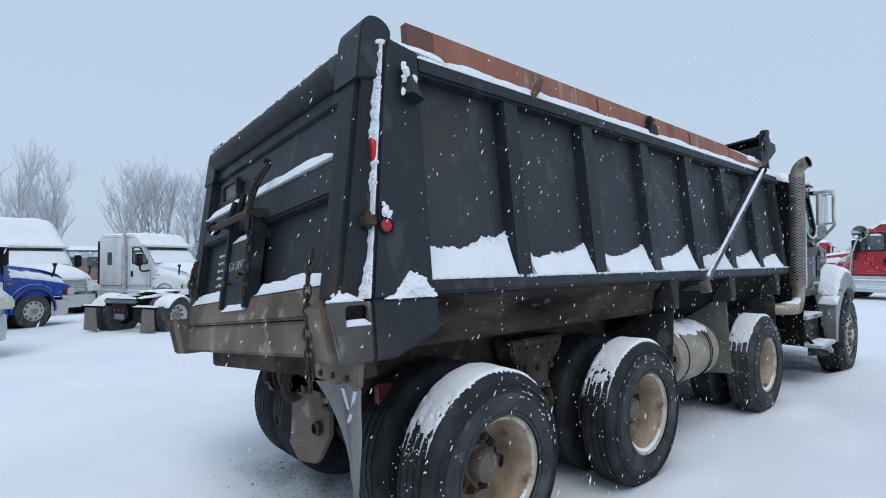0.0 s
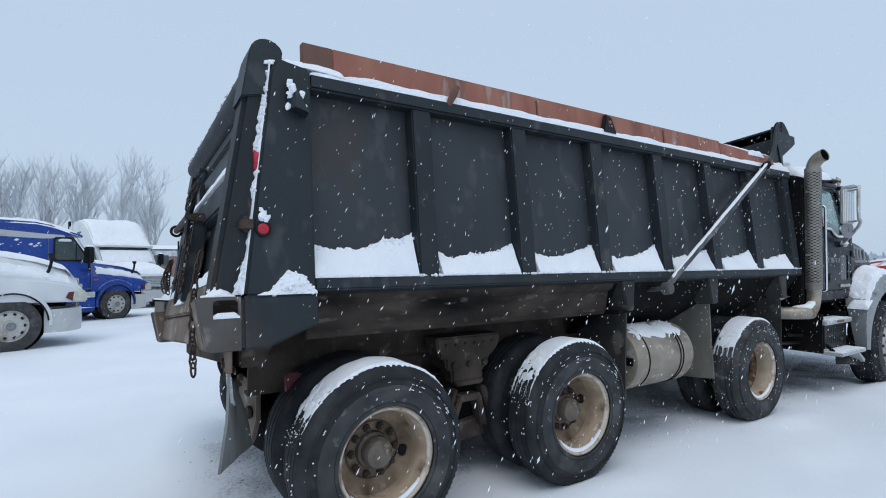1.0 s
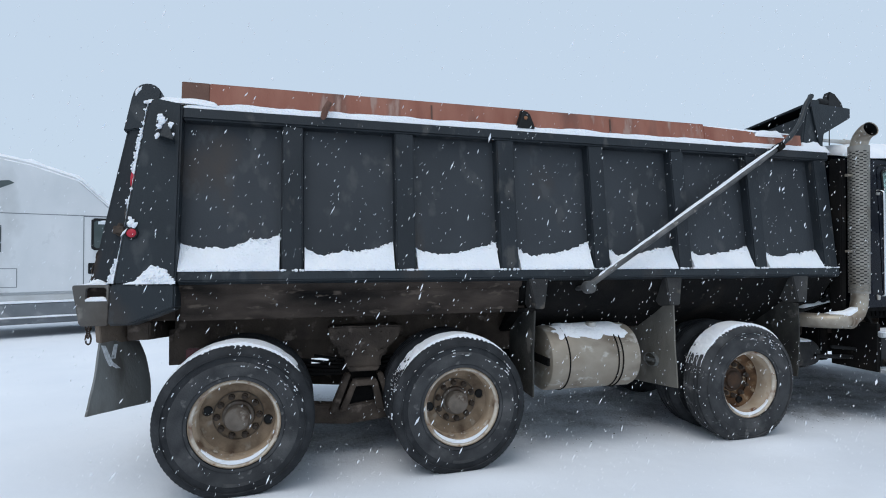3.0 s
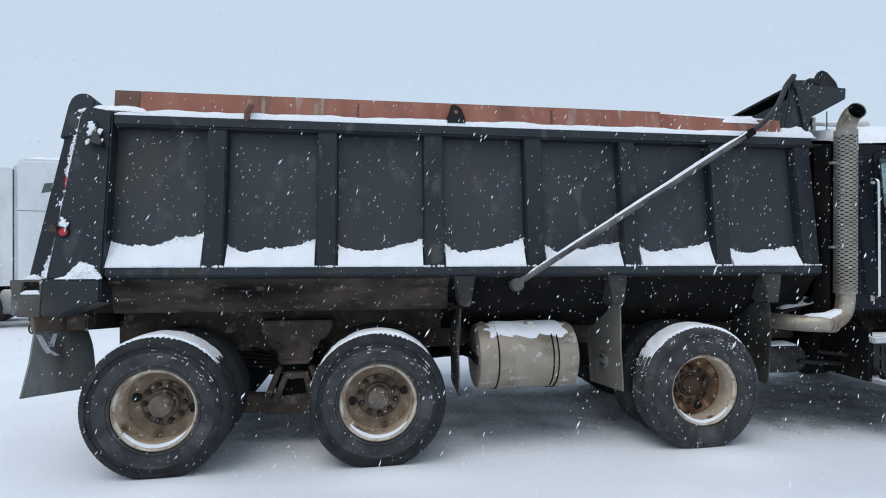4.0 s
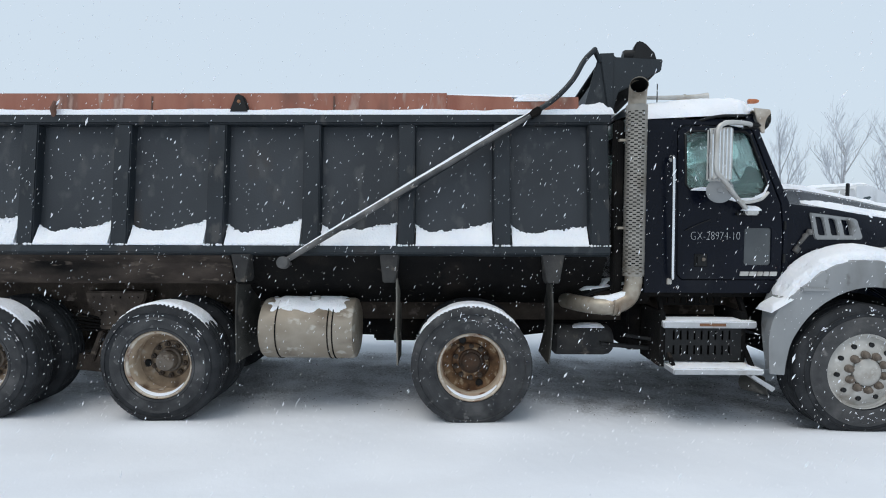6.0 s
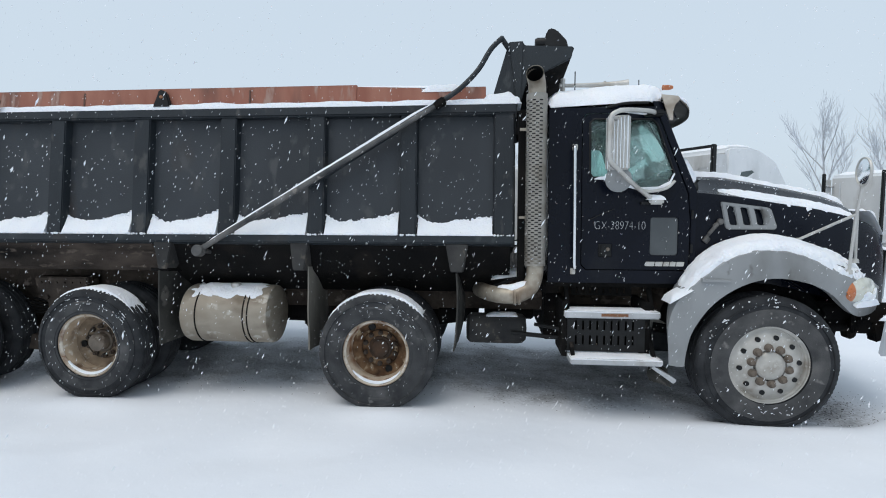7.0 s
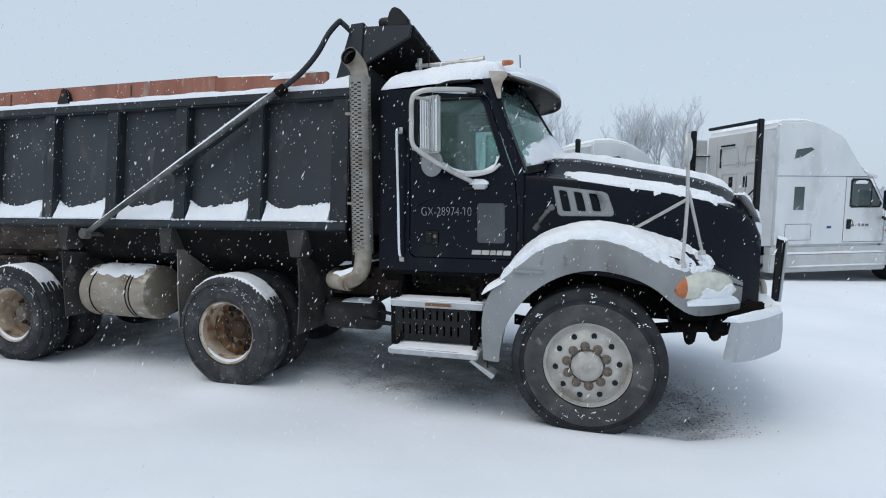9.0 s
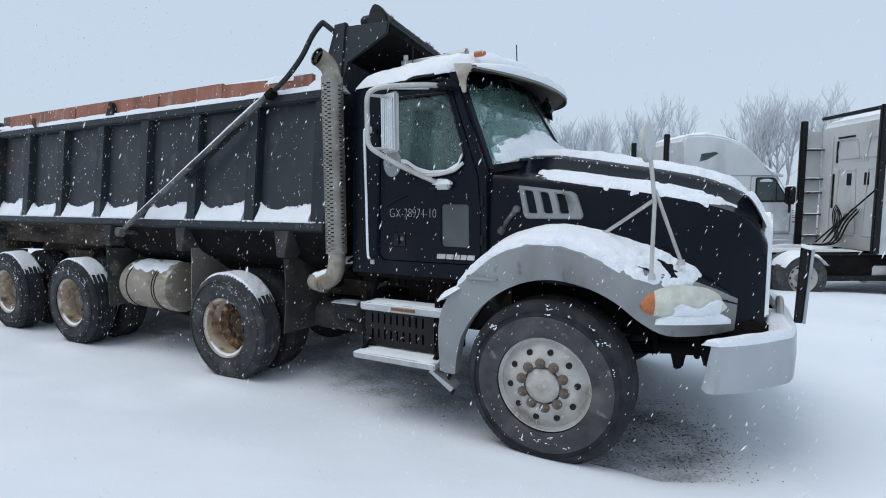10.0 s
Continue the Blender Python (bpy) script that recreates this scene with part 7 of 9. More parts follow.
# cab roof and visor


def roof_base(u, v):
    x = 5.49 + 0.93 * u
    t = -1 + 2 * v
    k = 1 - t * t
    w = 0.985 - 0.1 * max(0, u - 0.85) / 0.15
    return (x + 0.17 * k * u, CY + t * w, 2.535 + 0.045 * u + 0.15 * k ** 0.8)


snow("snow_on_roof", snow_cap(B(), roof_base, 0.095, 44, 40, 0.10, 0.3, 1.1), "smooth deep snow on the cab roof")


def visor_base(u, v):
    return visor_at(u * 0.95, -0.97 + 1.94 * v) + Vector((0, 0, 0.022))


snow("snow_on_visor", snow_cap(B(), visor_base, 0.028, 12, 50, 0.25, 0.3, 1.7), "snow on the sun visor")
# drift on the windscreen
snow("snow_on_windscreen", snow_cap(B(), lambda u, v: screen(0.02 + u * (0.15 + 0.24 * math.exp(-((v - 0.30) / 0.22) ** 2) + 0.03 * math.sin(23 * v)), -0.93 + 1.86 * v, 0.006), 0.022, 30, 90, 0.12, 1.5, 8.8, (0.8, 0, 0.6), lambda u, v, p: 2.4 * max(0.0, u - 0.45) * max(0.0, nz(p.x, p.y, p.z, 18) + 0.5 * nz(p.x, p.y, p.z, 44) + 0.25)), "drifted snow on the windscreen")
# hood


def hood_top(u, v):
    x = 6.60 + 1.62 * u
    _, zt, hc, zc, hl, zl = hood_at(x)
    q = -1 + 2 * v
    a = abs(q)
    return (x, CY + q * 0.60 * hc, zt - 0.006 * a - 0.036 * a ** 4 - 0.02)


snow("snow_on_hood", snow_cap(B(), hood_top, 0.060, 150, 34, 0.06, 1.5, 6.6), "ragged-edged snow on the hood top")


def hood_ledge(u, v):
    x = 6.86 + 1.27 * u
    _, zt, hc, zc, hl, zl = hood_at(x)
    k = 0.38 - 0.18 * u
    return (x, CY - hc * (1.0 - k * v), zc - 0.03 + 0.010 * u + 0.085 * min(1.0, v * k / 0.2))


snow("snow_on_hood", snow_cap(B(), hood_ledge, 0.034, 200, 14, 0.16, 1.5, 7.6, (0, -0.5, 0.85), lambda u, v, p: 0.7 * max(0.0, nz(p.x * 0.7, p.y, p.z, 24) + 0.5 * nz(p.x, p.y, p.z, 55) - 0.1) * (0.5 + u)), "band of snow on the hood shoulder")
bm = B()
spots = [Vector(hood_top(0.05 + 0.95 * i / 60, v)) + Vector((0, 0, 0.02)) for i in range(61) for v in (-0.03, 0.0, 0.02)]
crumbs(bm, [(p.x, p.y, p.z, 0.004) for p in spots], 120, 0.003, 0.008, 47)
snow("snow_crumbs", bm, "crumbs of snow strewn along the hood edges")
snow("snow_on_grille", snow_cap(B(), lambda u, v: (8.18 + 0.12 * u, CY + (-1 + 2 * v) * 0.68, 1.70 - 0.20 * u ** 1.5), 0.03, 10, 30, 0.2, 1.2, 3.1, (0.6, 0, 0.8)), "crusted snow over the hood nose")


def fender_top(u, v):
    f = 8 + u * (len(FR) - 14)
    i = min(len(FR) - 2, int(f))
    k = f - i
    a = [FR[i][j] * (1 - k) + FR[i + 1][j] * k for j in range(7)]
    w = 3.05 + 2.95 * v
    j = min(5, int(w))
    return a[j] * (1 - (w - j)) + a[j + 1] * (w - j)


def fender_holes(u, v, p):
    front = max(0.0, min(1.0, (u - 0.55) / 0.25))
    return 2.3 * max(0.0, nz(p.x, p.y, p.z, 11.0) + 0.5 * nz(p.x, p.y, p.z, 31.0) + 0.22) * front * (1.3 - v) + 1.2 * max(0.0, nz(p.x * 0.6, p.y, p.z, 27.0) - 0.05) * (1 - v)


snow("snow_on_fender", snow_cap(B(), fender_top, 0.034, 170, 34, 0.10, 1.3, 5.5, (0, -0.25, 1), fender_holes), "thick broken snow on the grey fender")
snow("snow_on_fender", snow_cap(B(), lambda u, v: (6.375 + 0.17 * u, -1.22 + 0.21 * v, 0.992 + 0.105 * u), 0.03, 20, 10, 0.2, 0.6, 5.9), "snow on the rear step of the fender")
snow("snow_on_headlamp", snow_cap(B(), lambda u, v: (7.74 + 0.38 * u, fend_y(7.74 + 0.38 * u) - 0.045 + 0.05 * v, 0.975 - 0.02 * u + 0.02 * v), 0.028, 26, 5, 0.2, 0.5, 6.1), "snow caught below the headlamp")


def lamp_drift(u, v):
    t = 0.36 + 0.60 * u
    x = 7.655 + 0.43 * t
    q = -0.95 + v * (0.55 + 0.75 * u + 0.25 * math.sin(9 * u))
    hh = 0.096 * max(0.04, 1 - abs(2 * t - 1) ** (2.3 if t < 0.5 else 4.5)) ** 0.55
    zc = 1.066 + 0.03 * math.sin(math.pi * t) - 0.03 * t
    return (x + 0.012 * (1 - q * q), fend_y(x) - 0.008 - 0.035 * (1 - q * q) * math.sin(math.pi * min(1, 0.1 + t)), zc + hh * q)


snow("snow_on_headlamp", snow_cap(B(), lamp_drift, 0.022, 40, 18, 0.16, 1.3, 6.4, (0.2, -0.8, 0.5), lambda u, v, p: 1.2 * max(0.0, nz(p.x, p.y, p.z, 22) + 0.1) * v), "ragged snow plastered over the headlamp")


def bumper_top(u, v):
    f = u * (len(plan) - 1.001)
    i = int(f)
    p = plan[i] * (1 - f + i) + plan[i + 1] * (f - i)
    return (p.x - 0.005 - 0.085 * v, p.y, 0.863)


snow("snow_on_bumper", snow_cap(B(), bumper_top, 0.03, 90, 5, 0.1, 0.5, 4.4), "snow along the bumper top")
snow("snow_on_guard", snow_cap(B(), lambda u, v: (8.50 + 0.075 * u, -0.28 + 0.05 * v, 1.367 - 0.022 * u), 0.014, 24, 4, 0.2, 0.5, 4.9), "snow on the guard plate")
snow("snow_on_bumper", snow_cap(B(), lambda u, v: (8.30 + 0.16 * u, -0.60 + 0.5 * v, 0.86), 0.07, 16, 20, 0.3, 0.5, 5.2), "snow heaped behind the bumper")
# mirrors and door trim carry rime
snow("snow_on_mirror", snow_cap(B(), lambda u, v: (5.93 + 0.34 * u, CY - HW - 0.31 + 0.31 * u + 0.03 * v, 2.43 + 0.02 * u), 0.016, 30, 4, 0.2, 0.8, 5.3), "rime on the mirror loop")
snow("snow_on_mirror", snow_cap(B(), lambda u, v: (6.24 + 0.14 * u, CY - HW - 0.055 + 0.05 * v, 1.785), 0.03, 14, 5, 0.25, 0.6, 5.7), "snow on the mirror foot")


def scallop(u, v):
    i = 1 + u * 6
    k = min(6, int(i))
    a, b = PANE[k], PANE[k + 1]
    return (a[0] + (b[0] - a[0]) * (i - k), CY - HW - 0.014 + 0.014 * v, a[1] + (b[1] - a[1]) * (i - k) - 0.006)


snow("snow_on_door", snow_cap(B(), scallop, 0.016, 50, 3, 0.1, 0.8, 5.8), "snow along the window sill")

for ax, ay, az, rm, hm in AX:
    snow("snow_in_rim", snow_cap(B(), lambda u, v: (ax + 0.247 * math.cos(radians(215 + 110 * u)), ay + 0.006 + 0.02 * v, az + 0.247 * math.sin(radians(215 + 110 * u))), 0.008, 30, 6, 0.2, 1.2, ax), "snow blown into the rim")

# ---- other trucks in the yard ----


def road_wheel(name, parent, x, y, R, mat, out, dual=False):
    m = Matrix.Translation((x, y, R)) @ (ID if out > 0 else Matrix.Rotation(math.pi, 4, 'Z'))
    bm = lathe(B(), [(0.288, 0.0), (0.296, -0.004), (0.285, 0.015), (0.265, 0.03), (0.20, 0.0 if not dual else 0.11), (0.11, -0.01 if not dual else 0.1), (0.10, -0.06 if not dual else 0.0), (0.0, -0.065 if not dual else -0.005)], 'y', (0, 0, 0), 36, False)
    w = part(name, bm, mat, parent)
    w.matrix_basis = m
    h = 0.28 / 2
    prof = [(0.285, -h + 0.03), (0.34, -h), (R - 0.07, -h), (R - 0.01, -h + 0.025), (R, -h + 0.05), (R, h - 0.05), (R - 0.01, h - 0.025), (R - 0.07, h), (0.285, h - 0.03)]
    part("tyre", lathe(B(), prof, 'y', (0, h - 0.01, 0), 44, False), RUBBERD, w)
    part("hub", lathe(B(), [(0.0, -0.085 if not dual else -0.03), (0.05, -0.08 if not dual else -0.028), (0.085, -0.06 if not dual else -0.01), (0.092, -0.01 if not dual else 0.09), (0.0, -0.01 if not dual else 0.09)], 'y', (0, 0, 0), 20), SKIRT, w)
    first = None
    for k in range(10):
        a = 2 * math.pi * k / 10
        q = Matrix.Translation((0.225 * math.cos(a), 0.012 if not dual else 0.075, 0.225 * math.sin(a)))
        if first is None:
            # hole shade painted as a black disc
            first = part("hand_hole", lathe(B(), [(0.0, -0.008), (0.030, -0.008), (0.030, 0.02), (0.0, 0.02)], 'y', (0, 0, 0), 10), BLACKP, w)
            first.matrix_basis = q
        else:
            shared("hand_hole", first, w, q)
    return w


def tractor(label, paint, at, heading, lower=SKIRT, roof="tall", sleeper=1.9, number="", stacks=False, hoodlen=2.05, stretch=0.0, xc=-0.85):
    """A road tractor. Its origin is on the ground under the front axle; x runs forward, xc is the foot of the windscreen."""
    root = tagged(new("semi_truck"), label, "truck")
    gz = ground_height(at[0], at[1]) - 0.01
    root.matrix_basis = Matrix.Translation((at[0], at[1], gz)) @ Matrix.Rotation(radians(heading), 4, 'Z')
    R = 0.51
    xr = xc - 1.35 - sleeper        # back of the sleeper
    xt = xr - 2.05 - stretch        # rearmost axle
    top = {"tall": 3.85, "flat": 3.1, "low": 2.96}.get(roof, 3.06) + (0.14 if number else 0)

    def p(name, bm, mat, lab="", bevel=0.0, parent=None, segs=2):
        return part(name, bm, mat, parent or root, lab, None, bevel, "", "", segs)

    for s in (-1, 1):
        road_wheel("front_wheel", root, 0.0, s * 1.16, R, ALU, -s)
        for x in (xt + 1.30, xt):
            road_wheel("rear_wheel", root, x, s * 1.16, R, ALU, -s, True)
            road_wheel("rear_wheel", root, x, s * 0.83, R, RIM, -s, True)
        p("frame_rail", box(B(), xt - 0.68, 1.1, s * 0.45 - 0.04, s * 0.45 + 0.04, 0.78, 1.0), UNDER)
        p("mud_flap", prism(B(), [(s * 0.74, 0.74), (s * 1.10, 0.74), (s * 1.14, 0.16), (s * 0.68, 0.12)], 'x', xt - 0.75, xt - 0.735), KHAKI, "", 0.004)
        p("snow_cover", snow_cap(B(), lambda u, v: (xt - 0.66 + (xr - xt + 0.5) * u, s * 0.45 - 0.08 + 0.16 * v, 1.0), 0.065, 40, 4, 0.2, 0.6, at[0] + s), SNOW, "snow along a frame rail")
        p("flap_hanger", box(B(), xt - 0.76, xt - 0.71, min(s * 0.45, s * 1.2), max(s * 0.45, s * 1.2), 0.74, 0.80), UNDER)
        p("snow_cover", snow_cap(B(), lambda u, v: (xt - 0.765 + 0.06 * v, s * (0.45 + 0.76 * u), 0.80), 0.035, 16, 3, 0.2, 0.5, at[0] - s), SNOW, "snow on the flap hanger")
        p("fuel_tank", lathe(B(), [(0.0, xr - 0.3), (0.26, xr - 0.3), (0.28, xr - 0.27), (0.28, xr + 0.9), (0.0, xr + 0.9)], 'x', (0, s * 0.70, 0.62), 24), GREYW, "round dull fuel tank")
        snow_bm = B()
        for x in (xt + 1.30, xt):
            def base(u, v, x=x, s=s):
                a = radians(35 + 115 * u)
                return (x + 0.51 * math.cos(a), s * (0.72 + 0.56 * v), R + 0.51 * math.sin(a))
            snow_cap(snow_bm, base, 0.05, 18, 6, 0.2, 0.6, x)
        p("snow_cover", snow_bm, SNOW, "snow on the drive tyres")
    p("fifth_wheel", lathe(B(), [(0.0, 1.0), (0.5, 1.0), (0.52, 1.06), (0.45, 1.1), (0.0, 1.1)], 'z', (xt + 0.65, 0, 0), 24), UNDER, "", 0.0)
    p("tail_beam", box(B(), xt - 0.73, xt - 0.63, -0.5, 0.5, 0.86, 0.96), SKIRT, "", 0.02)
    p("lamp_plate", box(B(), xt - 0.722, xt - 0.715, -0.24, 0.24, 0.50, 0.86), BLACKP, "", 0.003)
    p("plate_blank", box(B(), xt - 0.728, xt - 0.722, -0.15, 0.15, 0.46, 0.60), SKIRT)
    for y in (-0.14, 0.0, 0.14):
        p("tail_lamp", lathe(B(), [(0.0, xt - 0.742), (0.04, xt - 0.742), (0.045, xt - 0.72), (0.0, xt - 0.72)], 'x', (0, y, 0.70), 16), DIMRED)
    # cab and sleeper shell
    prof = [(xr, 0.95), (xr, top - 0.12)]
    if roof == "tall":
        prof += [(xr + 0.1, top - 0.02), (xr + 0.8, top), (xr + 1.3, top - 0.09), (xc - 1.3, top - 0.36), (xc - 0.85, 3.05), (xc - 0.55, 2.72)]
    elif roof in ("flat", "low"):
        prof += [(xr + 0.06, top), (xc - 0.95, top - 0.02), (xc - 0.74, top - 0.12), (xc - 0.55, 2.72)]
    else:
        prof += [(xr + 0.08, top), (xc - 1.5, top - 0.03), (xc - 1.1, top - 0.10), (xc - 0.55, 2.72)]
    prof += [(xc, 1.98), (xc + 0.05, 1.75), (xc + 0.05, 0.95)]
    p("cab", prism(B(), prof, 'y', -1.2, 1.2), paint, "", 0.09, None, 3)
    hl = hoodlen
    prof = [(xc, 0.95), (xc, 1.86), (xc + 0.35, 1.82), (xc + hl * 0.55, 1.70), (xc + hl * 0.85, 1.52), (xc + hl, 1.28), (xc + hl + 0.03, 0.9)]
    wid = [0.98, 0.98, 0.97, 0.93, 0.88, 0.84, 0.84]
    flare = [[(x, q * 1.165, min(z, 0.95 + max(0.0, z - 0.95) * 0.55)) for x, z in prof] for q in (-1, 1)]
    bm = loft(B(), [flare[0], [(x, -w, z - 0.05 * (z > 1.0)) for (x, z), w in zip(prof, wid)], [(x, -w * 0.84, z + 0.08 * (0.95 < z < 3)) for (x, z), w in zip(prof, wid)], [(x, w * 0.84, z + 0.08 * (0.95 < z < 3)) for (x, z), w in zip(prof, wid)], [(x, w, z - 0.05 * (z > 1.0)) for (x, z), w in zip(prof, wid)], flare[1]])
    p("hood", bm, paint, "", 0.03, None, 3)
    for s in (-1, 1):
        # arched fender
        rings = []
        for a in range(-6, 187, 8):
            t = radians(a)
            ro, ri = 0.665, 0.60
            rings.append([(ri * math.cos(t), s * 1.20, 0.52 + ri * math.sin(t)), (ro * math.cos(t), s * 1.18, 0.55 + ro * math.sin(t)), ((ro + 0.02) * math.cos(t), s * 0.9, 0.62 + ro * math.sin(t)), (ri * math.cos(t), s * 0.85, 0.52 + ri * math.sin(t))])
        p("fender", loft(B(), rings), paint, "", 0.0)
        p("arch_liner", lathe(B(), [(0.585, s * 1.12), (0.585, s * 0.7), (0.0, s * 0.7)], 'y', (0, 0, 0.55), 28, False), BLACKP)
        # black lip added as the shade between tyre and fender edge
        p("arch_lip", tube(B(), [(0.595 * math.cos(radians(a)), s * 1.20, 0.53 + 0.595 * math.sin(radians(a))) for a in range(4, 180, 8)], 0.016, 6), BLACKP, "black lip painting the shaded arch gap")
        xf = xc + hl
        p("headlamp", prism(B(), [(xf - 0.36, 1.00), (xf - 0.30, 1.14), (xf - 0.06, 1.17), (xf + 0.04, 1.10), (xf + 0.05, 0.90), (xf - 0.24, 0.91)], 'y', s * 0.90, s * 1.185), LENS, "", 0.03)
        p("turn_lamp", prism(B(), [(xf - 0.34, 1.00), (xf - 0.29, 1.11), (xf - 0.20, 1.12), (xf - 0.22, 0.93)], 'y', s * 1.17, s * 1.192), DIMRED, "", 0.004)
        p("side_marker", box(B(), xc + 0.10, xc + 0.26, s * 1.165, s * 1.182, 1.30, 1.35), AMBER, "", 0.008)
        for k in range(5):
            f = 0.15 + 0.14 * k
            p("side_louvre", tube(B(), [(xc + 0.10, s * (1.165 - 0.195 * f + 0.012), 1.40 + 0.36 * f), (xc + (0.46 if stacks else 0.24), s * (1.165 - 0.195 * f + 0.010), 1.39 + 0.35 * f)], 0.016, 6), ALU if stacks else SKIRT)
        # door, glass, trim
        y = s * 1.201
        p("door_line", plate(B(), [(xc - 1.22, 1.05), (xc + 0.02, 1.05), (xc + 0.02, 1.95), (xc - 0.45, 2.66), (xc - 1.22, 2.66)], [[(xc - 1.205, 1.065), (xc + 0.005, 1.065), (xc + 0.005, 1.945), (xc - 0.458, 2.645), (xc - 1.205, 2.645)]], 'y', y, y + s * 0.003), SKIRT)
        p("door_window", prism(B(), [(xc - 1.04, 1.98), (xc - 0.99, 1.94), (xc - 0.20, 1.94), (xc - 0.14, 2.02), (xc - 0.50, 2.54), (xc - 0.58, 2.58), (xc - 0.99, 2.58), (xc - 1.04, 2.54)], 'y', y - s * 0.01, y + s * 0.005), WINDOW, "dark side window with frost", 0.003)
        p("door_handle", box(B(), xc - 1.13, xc - 1.0, y, y + s * 0.02, 1.38, 1.62), BLACKP, "", 0.02)
        p("rear_quarter_window", prism(B(), [(xr + 0.55, 1.85), (xr + 0.85, 1.85), (xr + 0.85, 2.42), (xr + 0.55, 2.42)], 'y', y - s * 0.01, y + s * 0.006), WINDOW, "small dark sleeper window", 0.05) if sleeper > 1 else None
        if roof == "tall":
            p("roof_window", prism(B(), [(xr + 0.48, 3.06), (xr + 0.72, 3.12), (xr + 1.06, 3.30), (xr + 0.96, 3.36), (xr + 0.54, 3.30)], 'y', y - s * 0.012, y + s * 0.004), WINDOW, "small roof fairing window with frost", 0.02)
            p("roof_seam", box(B(), xr + 0.05, xc - 0.6, y, y + s * 0.003, 2.66, 2.675), SKIRT)
        p("locker_line", plate(B(), [(xr + 0.35, 1.12), (xr + 1.1, 1.12), (xr + 1.1, 1.52), (xr + 0.35, 1.52)], [[(xr + 0.362, 1.132), (xr + 1.088, 1.132), (xr + 1.088, 1.508), (xr + 0.362, 1.508)]], 'y', y, y + s * 0.003), SKIRT) if sleeper > 1 else None
        p("mirror", box(B(), xc - 0.36, xc - 0.14, s * 1.40, s * 1.62, 1.84, 2.36), BLACKP, "black wing mirror", 0.04)
        p("mirror_arm", tube(B(), arc([(xc - 0.02, s * 1.19, 1.66), (xc - 0.14, s * 1.36, 1.62), (xc - 0.22, s * 1.47, 1.68), (xc - 0.24, s * 1.48, 1.86)], 4), 0.035, 8), BLACKP)
        p("snow_cover", snow_cap(B(), lambda u, v: (xc - 0.35 + 0.20 * u, s * (1.41 + 0.20 * v), 2.36), 0.03, 8, 8, 0.25, 0.5, at[0]), SNOW, "snow on a mirror")
        ring = [(xc - 1.04, 1.98), (xc - 0.99, 1.94), (xc - 0.20, 1.94), (xc - 0.14, 2.02), (xc - 0.50, 2.54), (xc - 0.58, 2.58), (xc - 0.99, 2.58), (xc - 1.04, 2.54)]
        wx, wz = xc - 0.64, 2.24
        p("window_seal", plate(B(), [(wx + (a - wx) * 1.09, wz + (b - wz) * 1.12) for a, b in ring], [[(wx + (a - wx) * 0.97, wz + (b - wz) * 0.96) for a, b in ring]], 'y', y, y + s * 0.008), BLACKP, "black window seal", 0.002)
        p("window_divider", box(B(), xc - 0.46, xc - 0.43, y, y + s * 0.007, 1.96, 2.50), BLACKP)
        p("snow_cover", snow_cap(B(), lambda u, v: (xc - 0.95 + 0.36 * u, s * (1.205 + 0.02 * v), 2.50 + 0.06 * v), 0.03, 12, 4, 0.25, 0.8, at[1] + s), SNOW, "snow on the window edge")
        p("hood_mirror", tube(B(), arc([(0.55, s * 0.98, 1.42), (0.62, s * 1.06, 1.55), (0.66, s * 1.08, 1.75), (0.66, s * 1.08, 1.9)], 4), [0.03] * 10 + [0.05, 0.06, 0.06], 8), BLACKP, "black hood mirror")
        p("side_skirt", box(B(), xr - 0.05, -0.72, min(s * 1.0, s * 1.235), max(s * 1.0, s * 1.235), 0.34, 0.80), lower, "", 0.03)
        p("sill_panel", box(B(), xr - 0.02, -0.70, min(s * 1.0, s * 1.195), max(s * 1.0, s * 1.195), 0.80, 0.955), DULLW, "", 0.01)
        p("skirt_step", box(B(), xr + 0.4, -0.75, min(s * 1.2, s * 1.275), max(s * 1.2, s * 1.275), 0.45, 0.485), lower, "", 0.008)
        p("snow_cover", snow_cap(B(), lambda u, v: (xr + (-0.74 - xr) * u, s * (1.19 + 0.055 * v), 0.80), 0.035, 40, 4, 0.15, 0.6, at[0] + 2 * s), SNOW, "snow along the skirt")
        p("snow_cover", snow_cap(B(), lambda u, v: (xr + 0.42 + (-1.18 - xr) * u, s * (1.225 + 0.05 * v), 0.485), 0.025, 30, 4, 0.15, 0.6, at[0] + 4 * s), SNOW, "snow along the step")
        # side extender behind the sleeper
        if roof not in ("flat", "low"):
            p("side_extender", box(B(), xr - 0.42, xr - 0.02, s * 1.17, s * 1.20, 1.0, top - 0.25), paint if lower is not DULLW else DULLW, "", 0.006)
            p("extender_edge", box(B(), xr - 0.54, xr - 0.38, s * 1.13, s * 1.215, 1.0, top - 0.0), BLACKP, "dark rubber extender edge", 0.02)
        else:
            p("extender_edge", box(B(), xr - 0.08, xr, s * 1.15, s * 1.2, 1.0, top - 0.2), BLACKP, "", 0.01)
        if stacks:
            p("exhaust_stack", tube(B(), [(xc - 1.42, s * 1.3, 0.9), (xc - 1.42, s * 1.3, 2.72)], 0.105, 16), ALU, "dull aluminium stack shield")
            p("stack_pipe", tube(B(), arc([(xc - 1.42, s * 1.3, 2.70), (xc - 1.42, s * 1.3, 3.45), (xc - 1.5, s * 1.3, 3.62)], 4), 0.062, 12), ALU, "tall exhaust stack")
